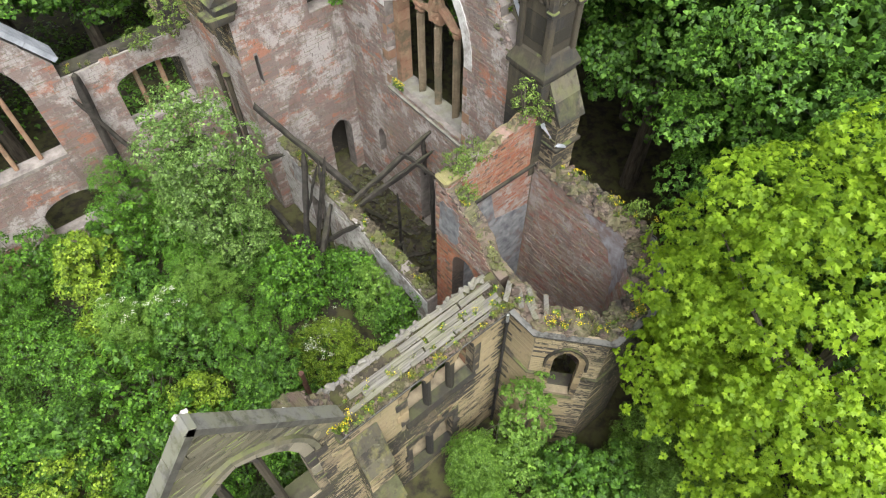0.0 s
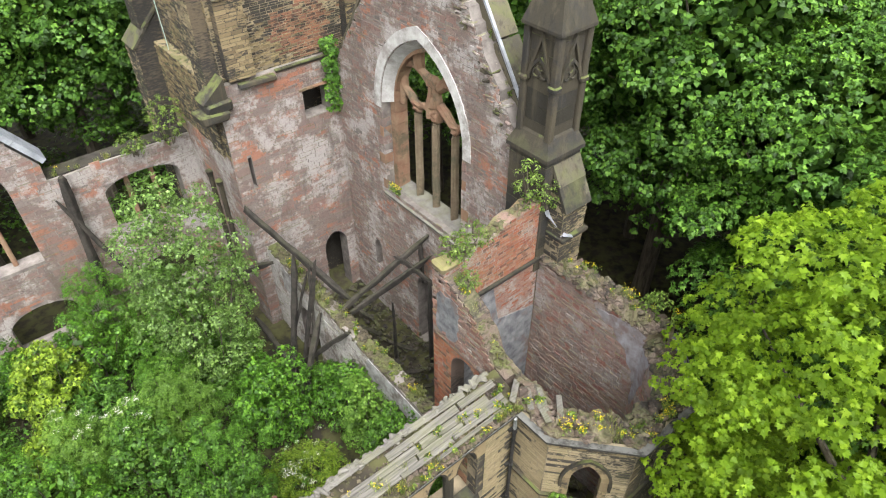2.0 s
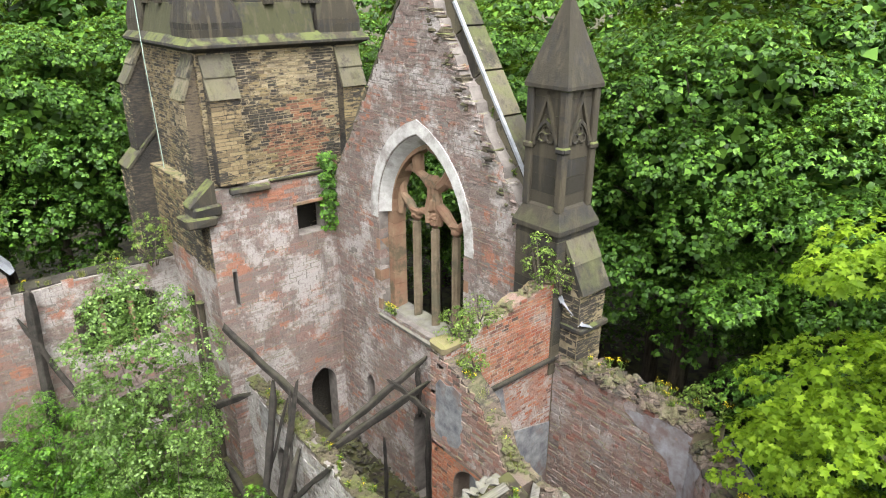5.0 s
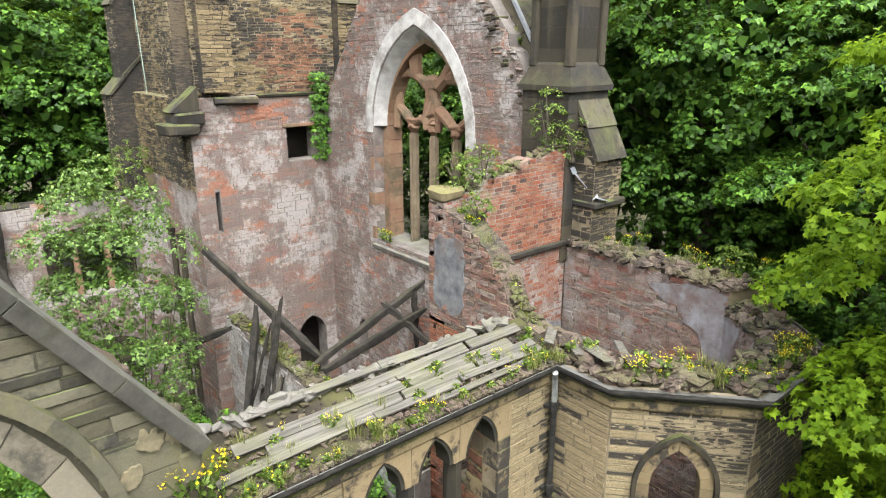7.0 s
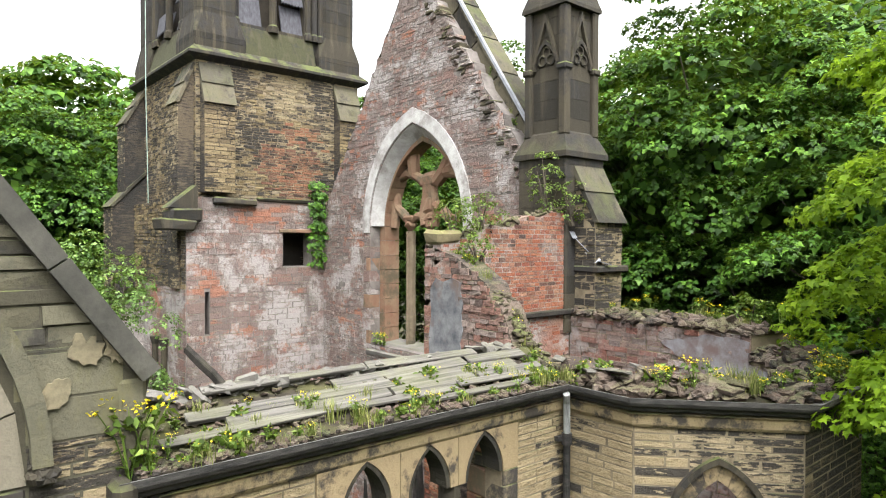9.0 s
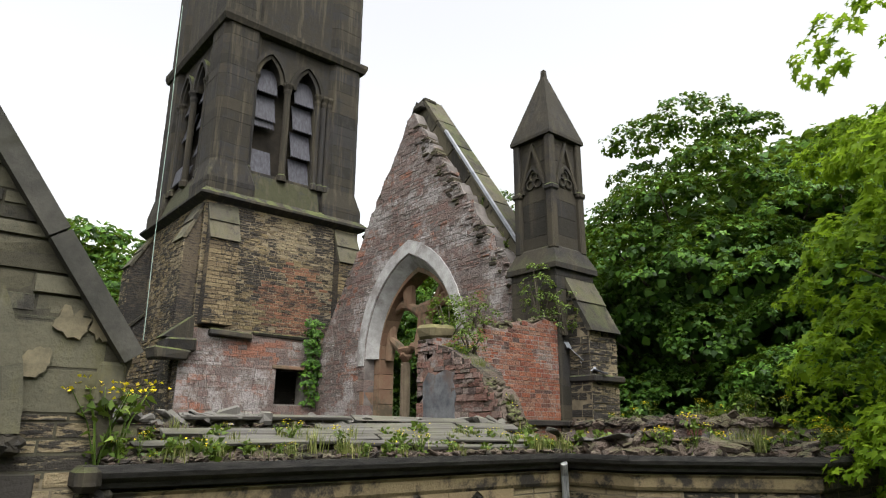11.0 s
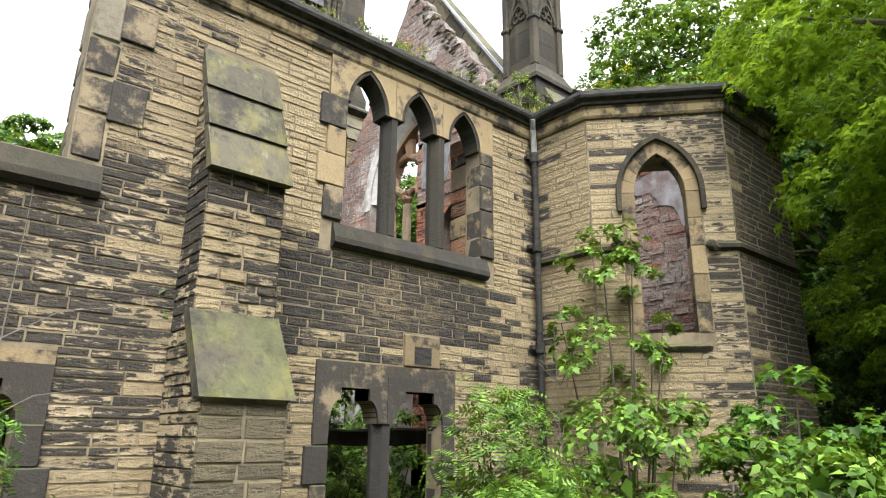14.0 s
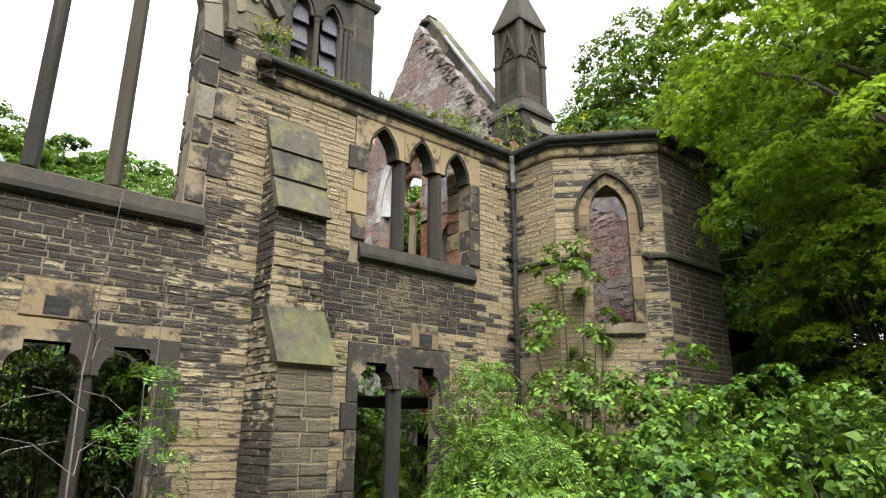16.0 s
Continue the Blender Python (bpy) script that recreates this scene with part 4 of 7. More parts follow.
for a in (AW[0] - 0.3, AW[1] + 0.3):
    k = Shape()
    for i in range(7):
        k.box(A_SW @ Matrix.Translation((a + rngs.uniform(-0.05, 0.05), 5.98 + rngs.uniform(-0.06, 0.06), 0.05)) @ Euler((rngs.random(), rngs.random(), rngs.random())).to_matrix().to_4x4(), -0.05, 0.05, -0.045, 0.045, -0.05, 0.05, 0.022, 0.015, rngs)
    k.make("carved_stop", M_DARKASH, aw)
# inner faces of the apse
for i, sd in ((4, 45), (3, 46), (2, 47)):
    q0, q1 = Q[i], Q[i + 1]
    m = wall_frame(q1[0], q1[1], q0[0] - q1[0], q0[1] - q1[1])
    l = math.hypot(q0[0] - q1[0], q0[1] - q1[1])
    face_with_stones(apse, m, [(0, 0.4), (l, 0.4), (l, 8.4 if i != 4 else 8.88), (0, 8.4 if i != 4 else 8.88)], [], 0.095, (0.15, 0.42), M_APSEIN, sd, (0.006, 0.036), rough=0.2, pick=(0, l, 5.5, 8.8) if i == 4 else None)

rngp = random.Random(48)
for i, pts in ((3, [(0.0, 6.2), (0.12, 6.0), (0.3, 6.6), (0.36, 7.1), (0.5, 7.4), (0.46, 7.9), (0.6, 8.36), (0.0, 8.36)]), (4, [(2.2, 8.55), (2.5, 8.35), (2.9, 8.3), (3.1, 7.95), (3.4, 7.85), (3.55, 7.4), (3.7, 7.3), (3.88, 6.7), (3.88, 8.75), (3.2, 8.8)])):
    q0, q1 = Q[i], Q[i + 1]
    s = Shape()
    ragged = [p for a, b in zip(pts, pts[1:] + pts[:1]) for p in [a] + jagged(a, b, 0.09, 0.035, rngp)]
    s.prism(wall_frame(q1[0], q1[1], q0[0] - q1[0], q0[1] - q1[1]), ragged, 0.0, 0.04)
    s.make("render_patch", M_PALEBLUE, apse, "flaking pale bluish limewash")

# ---- east gable with the great window ----
G = wall_frame(11.4, 0, 0, -1)
gable = structure("wall_east", "gabled rubble wall of pink and grey stone with a great window", "wall")
rng = random.Random(21)
CY = -14.65
g_poly = [(-19.6, 0), (-9.3, 0), (-9.3, 11.3)] + jagged((-9.3, 11.2), (CY, 18.45), 0.35, 0.12, rng) + [(CY, 18.5)] + jagged((CY, 18.5), (-19.6, 11.5), 0.35, 0.16, rng) + [(-19.6, 11.6)]
GW = (-16.75, -12.55, 7.3, 10.9, 13.75)
g_hole = opening(*GW, 12)
g_door = opening(-15.1, -14.15, 0.3, 3.4, 4.2, 6)
g_niche = opening(-18.0, -17.5, 2.6, 3.75, 4.15, 6)
s = Shape()
s.prism(G, g_poly, -0.92, -0.42, [g_hole, g_door, g_niche])
g_front = [(-19.6, 0), (-9.3, 0), (-9.3, 10.9)] + jagged((-9.3, 10.9), (CY + 0.25, 18.0), 0.22, 0.1, rng) + [(CY + 0.1, 18.3)] + jagged((CY, 18.35), (-19.6, 11.3), 0.25, 0.1, rng) + [(-19.6, 11.4)]
s.prism(G, g_front, -0.42, 0, [g_hole, g_door, g_niche])
s.make("wall_core", M_JOINT, gable)
face_with_stones(gable, G, g_front, [g_hole, g_door, g_niche], 0.105, (0.18, 0.5), M_INNER, 22, (0.001, 0.02), joint=0.012, wobble=(0.55, 1.5), rough=0.16, pick=(-18.5, -10, 4.5, 7.2))
gw = structure("window_6", "great pointed window, white limewashed arch and ruined red sandstone tracery", "window")
s = Shape()
arch_stones(s, G, GW[0] - 0.04, GW[1] + 0.04, GW[3], GW[4] + 0.05, 0.36, -0.1, 0.04, legs=0.2, n=8, joint=0.001)
s.make("limewashed_arch", M_WHITE, gw)
s = Shape()
r0, r1 = arch(GW[0], GW[1], GW[3], GW[4], 12), arch(GW[0] + 0.24, GW[1] - 0.24, GW[3], GW[4] - 0.3, 12)
s.add([G @ Vector((a, b, 0.0)) for a, b in r0] + [G @ Vector((a, b, -0.34)) for a, b in r1], [(i, i + 1, 26 + i, 25 + i) for i in range(24)])
s.make("limewashed_splay", M_WHITE, gw)
TW = (-16.45, -12.85, 7.3, 10.9, 13.3)
s = Shape()
arch_stones(s, G, TW[0], TW[1], TW[3], TW[4], 0.3, -0.86, -0.34, legs=3.55, n=8)
s.make("reveal_stones", M_TRACERY, gw)
rng = random.Random(23)
for sgn, edge in ((-1, GW[0]), (1, GW[1])):
    b, k = 7.3, 0
    while b < 10.5:
        h, wd = rng.uniform(0.3, 0.42), (0.36 if k % 2 else 0.2)
        s = Shape()
        s.box(G, min(edge, edge + sgn * wd), max(edge, edge + sgn * wd), b, b + h - 0.01, -0.34, 0.035, 0.012, 0.006, rng)
        s.make("jamb_stone", M_INNER if k % 3 else M_TRACERY, gw)
        b, k = b + h, k + 1


def rib(shape, pts, w, c=-0.66):
    """A worn stone rib through the points (a, b)."""
    path = [G @ Vector((a, b, c + rng.uniform(-0.03, 0.03))) for a, b in pts]
    shape.tube(path, [w * rng.uniform(1.0, 1.5) for _ in path], 8)


def lump(shape, a, b, w, h):
    """A worn block of tracery where ribs meet."""
    shape.box(G, a - w / 2, a + w / 2, b - h / 2, b + h / 2, -0.82, -0.5, 0.32 * min(w, h), 0.05, rng)


for a in (-15.59, -14.65, -13.65):
    s = Shape()
    rib(s, [(a, 7.25), (a + 0.03, 8.1), (a - 0.03, 9.0), (a + 0.01, 9.9), (a, 10.75)], 0.1)
    s.box(G, a - 0.05, a + 0.05, 7.3, 10.7, -0.83, -0.5, 0.03)
    s.make("mullion", M_MULLION, gw)
    s = Shape()
    lump(s, a, 10.93, 0.42, 0.36)
    lump(s, a, 11.08, 0.52, 0.2)
    s.make("capital", M_TRACERY, gw)
s = Shape()
# the rim of the western eye, the stem between the eyes, and the bars above it
rib(s, [(-16.36, 10.85), (-16.32, 11.5), (-16.36, 11.95), (-16.2, 12.33), (-15.7, 12.5), (-15.25, 12.34), (-14.9, 12.15)], 0.13)
rib(s, [(-15.6, 11.0), (-15.95, 11.25), (-16.35, 11.55)], 0.11)
rib(s, [(-15.55, 11.0), (-15.2, 11.2), (-14.9, 11.15)], 0.1)
rib(s, [(-14.82, 10.9), (-14.92, 11.3), (-14.8, 11.8), (-14.75, 12.1)], 0.13)
rib(s, [(-14.5, 10.9), (-14.4, 11.3), (-14.55, 11.8), (-14.6, 12.1)], 0.12)
rib(s, [(-13.7, 11.0), (-14.1, 11.3), (-14.4, 11.5)], 0.12)
rib(s, [(-13.6, 11.0), (-13.2, 11.3), (-12.9, 11.5)], 0.1)
rib(s, [(-14.35, 12.15), (-14.05, 12.4), (-13.85, 12.75), (-13.75, 13.0)], 0.14)
rib(s, [(-13.95, 12.4), (-13.5, 12.35), (-13.15, 12.1), (-12.95, 11.7)], 0.13)
rib(s, [(-15.45, 12.4), (-15.45, 12.8), (-15.4, 13.1), (-15.15, 13.4)], 0.16)
lump(s, -14.68, 12.2, 0.74, 0.5)
lump(s, -14.66, 11.5, 0.5, 0.6)
lump(s, -14.66, 11.15, 0.4, 0.4)
lump(s, -13.75, 12.45, 0.4, 0.4)
s.make("tracery", M_TRACERY, gw)
s = Shape()
s.prism(G @ Matrix(((0, 0, 1, 0), (0, 1, 0, 0), (1, 0, 0, 0), (0, 0, 0, 1))), [(0.06, 7.0), (0.08, 7.1), (-0.3, 7.34), (-0.92, 7.4), (-0.92, 7.0)], -16.9, -12.5)
s.make("sill", M_PALE, gw)
nb = Shape()
nb.prism(G, [(-18.1, 2.5), (-17.4, 2.5), (-17.4, 4.3), (-18.1, 4.3)], -0.45, -0.35)
nb.make("niche_back", M_BRICK, gable)
for m_o, name in ((-1, "coping_north"), (1, "coping_south")):
    s = Shape()
    foot, top = Vector((CY + m_o * 5.1, 11.4)), Vector((CY, 18.8))
    d = top - foot
    nrm = Vector((-d.y, d.x)).normalized() * (1 if m_o < 0 else -1)
    for i in range(7):
        p, q = foot + d * (i / 7 + 0.003), foot + d * ((i + 1) / 7 - 0.003)
        deep = 0.05 if m_o < 0 else 0.42
        pts = [p - nrm * deep, q - nrm * deep, q + nrm * 0.1, p + nrm * 0.1]
        s.prism(G, [(v.x, v.y) for v in (pts if m_o < 0 else pts[::-1])], -0.95, -0.38)
        pts = [p + nrm * 0.1, q + nrm * 0.1, q + nrm * 0.2, p + nrm * 0.2]
        s.prism(G, [(v.x, v.y) for v in (pts if m_o < 0 else pts[::-1])], -1.05, -0.3)
    s.make("coping", M_SLAB, gable)
rng = random.Random(27)
f0, d = Vector((-9.45, 10.95)), Vector((CY + 0.35, 17.75)) - Vector((-9.45, 10.95))
b = f0.y
while b < 17.7:
    h = rng.uniform(0.06, 0.13)
    a = f0.x + d.x * (b - f0.y) / d.y
    for i in range(2):
        if rng.random() < 0.7:
            w = rng.uniform(0.1, 0.34)
            s = Shape()
            s.box(G, a - w, a + rng.uniform(-0.02, 0.1), b, b + h - 0.008, -0.3, rng.uniform(0.0, 0.07), 0.02, 0.025, rng)
            s.make("toothing_stone", rng.choice((M_MOSSTOP, M_INNER, M_INNER)), gable)
        a -= rng.uniform(0.2, 0.4)
    b += h
tip = Shape()
tip.box(G, CY - 0.26, CY + 0.24, 18.55, 18.78, -0.8, -0.2, 0.05, 0.05, rng)
tip.box(G, CY - 0.12, CY + 0.3, 18.74, 18.86, -0.75, -0.3, 0.04, 0.03, rng)
tip.make("apex_stone", M_DARKASH, gable)
strip = Shape()
path = [Vector(p) for p in ((11.3, 10.0, 12.25), (11.33, 9.6, 11.55), (11.42, 9.3, 11.05), (11.46, 9.0, 10.55), (11.6, 8.75, 10.25), (11.62, 8.52, 10.06), (11.85, 8.38, 9.98))]
for p, q in zip(path, path[1:]):
    u = (q - p).normalized()
    m = Matrix.Translation(p) @ u.to_track_quat("X", "Z").to_matrix().to_4x4() @ Matrix.Rotation(rng.uniform(-0.6, 0.6), 4, "X")
    strip.box(m, -0.02, (q - p).length + 0.02, -0.075, 0.075, -0.008, 0.008, 0.0, 0.012, rng)
strip.make("torn_flashing", M_LEAD, gable, "crumpled strip of pale lead hanging loose")
lead = Shape()
d = Vector((CY, 18.95)) - Vector((CY + 4.6, 12.2))
f0 = Vector((CY + 4.6, 12.2))
nrm = Vector((d.y, -d.x)).normalized()
for t0, t1 in ((0.02, 0.2), (0.2, 0.42), (0.42, 0.75)):
    p, q = f0 + d * t0, f0 + d * t1
    lead.prism(G @ Matrix.Translation((0.05, 0.1, 0)), [(v.x, v.y) for v in (p, p + nrm * 0.07, q + nrm * 0.07, q)][::-1], -0.38, -0.29)
lead.make("lead_flashing", M_LEAD, gable, "torn strip of pale lead flashing")

# ---- pier walls between hall and apse ----
WB = wall_frame(0, 9.1, 1, 0)
rng = random.Random(31)
wallb = structure("wall_brick", "red brick wall with a ragged plant-grown top", "wall")
b_poly = [(7.75, 0.3), (11.4, 0.3), (11.4, 11.2)] + jagged((11.4, 11.2), (7.8, 10.45), 0.3, 0.1, rng) + [(7.75, 10.4)]
s = Shape()
s.prism(WB, b_poly, -0.45, 0)
s.make("wall_core", M_OLDBRICK, wallb)
up = [(7.75, 9.02), (11.4, 9.02)] + b_poly[2:]
face_with_stones(wallb, WB, up, [], 0.085, (0.12, 0.26), M_BRICK, 32, (0.0, 0.012), pick=(8.6, 11.4, 9.02, 11.2), joint=0.01)
face_with_stones(wallb, WB, [(9.9, 7.4), (11.4, 7.0), (11.4, 8.9), (9.6, 8.9)], [], 0.085, (0.12, 0.26), M_BRICK, 33, (-0.01, 0.006), joint=0.01)
s = Shape()
s.prism(WB, [(7.8, 0.4), (11.4, 0.4), (11.4, 6.98), (9.85, 7.38), (9.55, 8.9), (7.8, 8.9)], 0.0, 0.02)
s.make("render_coat", M_PLASTER, wallb)
s = Shape()
s.box(WB, 8.3, 11.4, 8.9, 9.02, -0.05, 0.09, 0.02)
s.make("ledge", M_WOOD, wallb)
cap = Shape()
cap.box(Matrix.Translation((7.98, 9.3, 10.52)), -0.28, 0.28, -0.26, 0.26, -0.12, 0.14, 0.07, 0.03, rng)
tagged(cap.make("pier_cap", M_CAPSTONE), "lichened buff cap stone on top of the pier", "stone", kind="structure")

WC = wall_frame(7.75, 0, 0, -1)
wallc = structure("wall_pier", "broken cross wall of brick and rubble with a patch of grey render", "wall")
c_poly = [(-9.55, 0.3), (-6.7, 0.3), (-6.7, 8.55), (-7.2, 8.7)] + jagged((-7.2, 8.7), (-7.9, 9.75), 0.2, 0.08, rng) + [(-7.9, 9.75), (-8.7, 10.2), (-9.55, 10.4)]
c_door = opening(-8.77, -7.67, 4.6, 7.2, 7.85, 6)
s = Shape()
s.prism(WC, c_poly, -0.5, 0, [c_door])
s.make("wall_core", M_RUBBLE, wallc)
face_with_stones(wallc, WC, c_poly, [c_door, [(-9.34, 8.42), (-8.6, 8.42), (-8.6, 9.6), (-9.34, 9.6)], [(-9.6, 0), (-6, 0), (-6, 7.99), (-9.6, 7.99)]], 0.09, (0.12, 0.3), M_OLDBRICK, 34, (0.004, 0.03), joint=0.01, wobble=(0.75, 1.3), rough=0.2)
face_with_stones(wallc, WC, [(-9.55, 3.0), (-6.7, 3.0), (-6.7, 7.95), (-9.55, 7.95)], [c_door], 0.085, (0.12, 0.26), M_BRICK, 35, (0.0, 0.012), pick=(-9.5, -6.7, 5.2, 7.95))
s = Shape()
s.prism(WC, [(-9.38, 8.35), (-9.2, 8.27), (-9.0, 8.32), (-8.85, 8.21), (-8.6, 8.31), (-8.5, 8.5), (-8.55, 8.7), (-8.47, 8.9), (-8.52, 9.2), (-8.46, 9.4), (-8.55, 9.6), (-8.52, 9.75), (-8.75, 9.82), (-9.0, 9.74), (-9.2, 9.8), (-9.36, 9.6), (-9.33, 9.1), (-9.4, 8.7)], 0.0, 0.03)
s.make("render_patch", M_PLASTER, wallc)

# cross wall between hall and nave
cross = structure("wall_cross", "low limewashed cross wall with a mossy top", "wall")
WX = wall_frame(7.3, 0, 0, -1)
x_poly = [(-19.6, 0.2), (-9.55, 0.2), (-9.55, 4.3)] + jagged((-9.55, 4.4), (-19.6, 4.75), 0.5, 0.12, rng) + [(-19.6, 4.8)]
x_holes = [opening(-11.4, -10.2, 0.3, 2.6, 3.3, 6), opening(-17.5, -16.2, 0.3, 2.6, 3.3, 6)]
s = Shape()
s.prism(WX, x_poly, -0.5, 0, x_holes)
s.make("wall_core", M_JOINT, cross)
s = Shape()
s.prism(WX, [(-12.8, 3.6), (-12.0, 3.0), (-10.6, 3.4), (-9.55, 2.9), (-9.55, 4.2), (-12.6, 4.3)], 0.0, 0.03)
s.prism(WX, [(-18.6, 3.2), (-17.6, 3.4), (-17.4, 4.4), (-18.5, 4.5)], 0.0, 0.03)
s.make("limewash", M_LIMEBLUE, cross)
face_with_stones(cross, WX, x_poly, x_holes + [[(-12.5, 3.2), (-9.5, 3.0), (-9.5, 4.3), (-12.5, 4.4)]], 0.15, (0.2, 0.5), M_CROSS, 37, (0.006, 0.03), joint=0.012, wobble=(0.55, 1.6), rough=0.2)
tp = Shape()
rngt = random.Random(38)
y0 = 9.6
while y0 < 19.4:
    d = rngt.uniform(0.2, 0.65)
    a, b = rngt.uniform(-0.28, -0.2), rngt.uniform(0.2, 0.28)
    tp.box(Matrix.Translation((7.55, y0, 4.4 + 0.035 * (y0 - 9.6))), a, b, 0, d + 0.03, -0.1, rngt.uniform(0.03, 0.07), 0.03, 0.03, rngt)
    y0 += d
for i in range(420):
    y = rngt.uniform(9.6, 19.4)
    a, h = rngt.uniform(0.06, 0.2), rngt.uniform(0.04, 0.1)
    tp.box(Matrix.Translation((7.55 + rngt.uniform(-0.27, 0.27), y, 4.45 + 0.035 * (y - 9.6) + rngt.uniform(-0.02, 0.05))) @ Euler((rngt.uniform(-0.4, 0.4), rngt.uniform(-0.4, 0.4), rngt.uniform(0, 3))).to_matrix().to_4x4(), -a / 2, a / 2, -a * 0.35, a * 0.35, -h / 2, h / 2, 0.02, 0.02, rngt)
tp.make("capping", M_MOSSTOP, cross)

# ---- tower ----
tower = tagged(base("tower", (10.2, 23, 0)), "tall sooty stone church tower with a louvred belfry", "tower")
TS = wall_frame(0, 19.6, 1, 0)
t_low = [(6.8, 0.2), (11.42, 0.2), (11.42, 11.75), (6.8, 11.75)]
t_holes = [opening(9.85, 10.95, 0.3, 3.2, 3.95, 6), [(9.9, 9.6), (10.95, 9.6), (10.95, 10.7), (9.9, 10.7)], [(7.36, 7.6), (7.5, 7.6), (7.5, 8.9), (7.36, 8.9)]]
s = Shape()
s.prism(TS, t_low, -0.6, 0, t_holes)
s.make("lower_wall", M_JOINT, tower)
face_with_stones(tower, TS, t_low, t_holes, 0.135, (0.25, 0.75), M_INNER, 51, (0.004, 0.024), joint=0.01, wobble=(0.65, 1.5), rough=0.1, pick=(6.8, 11.4, 5.5, 9.5))
s = Shape()
s.box(TS, 9.75, 11.1, 10.7, 10.82, -0.5, 0.06, 0.02)
s.make("lintel", M_TRACERY, tower)
s = Shape()
s.box(Matrix.Translation((0, 0, 0)), 6.82, 7.45, 20.2, 26.0, 0.2, 11.7)
s.box(Matrix.Translation((0, 0, 0)), 9.0, 11.6, 21.0, 21.3, 0.2, 11.7)
s.make("inner_wall", M_SOOTY, tower)
TWW = wall_frame(6.8, 0, 0, -1)
face_with_stones(tower, TWW, [(-26.0, 9.0), (-19.6, 9.0), (-19.6, 11.7), (-26.0, 11.7)], [], 0.13, (0.2, 0.5), M_TOWER, 58, (0.0, 0.03))
face_with_stones(tower, TWW, [(-23.8, 0.3), (-19.6, 0.3), (-19.6, 9.0), (-23.8, 9.0)], [], 0.135, (0.25, 0.75), M_INNER, 52, (0.004, 0.024), joint=0.01, wobble=(0.65, 1.5), rough=0.1)
sh = Shape()
for y in (21.3, 22.2):
    sh.tube([(6.7, y, 0.5), (6.7, y, 7.2)], [0.1, 0.1], 8)
    sh.tube([(6.7, y, 7.1), (6.7, y, 7.35)], [0.11, 0.17], 8)
sh.make("shaft", M_DARKASH, tower)
rngc = random.Random(56)
s = Shape()
s.box(Matrix(), 6.0, 7.0, 19.25, 20.0, 10.75, 11.05, 0.05, 0.05, rngc)
s.box(Matrix(), 6.3, 7.2, 19.35, 20.2, 11.05, 11.4, 0.06, 0.05, rngc)
s.prism(wall_frame(0, 19.45, 1, 0), [(6.25, 11.4), (7.1, 11.4), (7.1, 12.1)], -0.7, 0.0)
s.make("corbel", M_DARKASH, tower)
s = Shape()
s.box(TS, 7.6, 8.95, 11.55, 11.75, -0.1, 0.22, 0.04, 0.03, rngc)
s.box(TS, 9.0, 11.4, 11.68, 11.8, -0.1, 0.08, 0.03, 0.02, rngc)
s.make("ledge", M_DARKASH, tower)
# middle stage
X0, X1, Y0, Y1 = 7.2, 12.95, 19.9, 26.0
s = Shape()
s.box(Matrix(), X0, X1, Y0, Y1, 11.7, 16.0)
s.make("middle_stage", M_MORTAR, tower)
MS, MW = wall_frame(0, Y0, 1, 0), wall_frame(X0, 0, 0, -1)
face_with_stones(tower, MS, [(X0, 11.7), (X1, 11.7), (X1, 15.95), (X0, 15.95)], [], 0.1, (0.18, 0.45), M_TOWER, 53, (0.0, 0.025), pick=(8.4, 11.5, 12.3, 15.0), zones=[(7.2, 8.6, 11.7, 15.9, M_SOOTY), (11.4, 13, 11.7, 15.9, M_SOOTY), (9.3, 11.5, 14.5, 15.9, M_SOOTY), (9.2, 11.5, 12.3, 13.5, M_REDWALL), (10.0, 11.6, 11.7, 14.2, M_REDWALL), (9.4, 11.6, 13.5, 13.8, M_SOOTY)])
face_with_stones(tower, MW, [(-Y1, 9.0), (-Y0, 9.0), (-Y0, 15.95), (-Y1, 15.95)], [], 0.1, (0.18, 0.45), M_TOWER, 54, (0.0, 0.025), zones=[(-22.8, -20.5, 9, 14.4, M_SOOTY), (-26, -24.5, 9, 16, M_SOOTY)])
st = Shape()
moulding(st, [(X0, Y1), (X0, Y0), (X1, Y0), (X1, Y1)], [(0.0, 15.9), (0.1, 15.95), (0.28, 16.05), (0.28, 16.13), (0.0, 16.4)])
st.make("string_course", M_BELFRY, tower)
# solid box in the near-black soil colour stands in for the shaded belfry hollow
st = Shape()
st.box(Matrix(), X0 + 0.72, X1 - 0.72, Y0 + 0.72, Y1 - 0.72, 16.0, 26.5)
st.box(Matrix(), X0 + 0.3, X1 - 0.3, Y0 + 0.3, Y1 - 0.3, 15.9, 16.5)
st.make("belfry_core", M_SOIL_HOLLOW, tower)


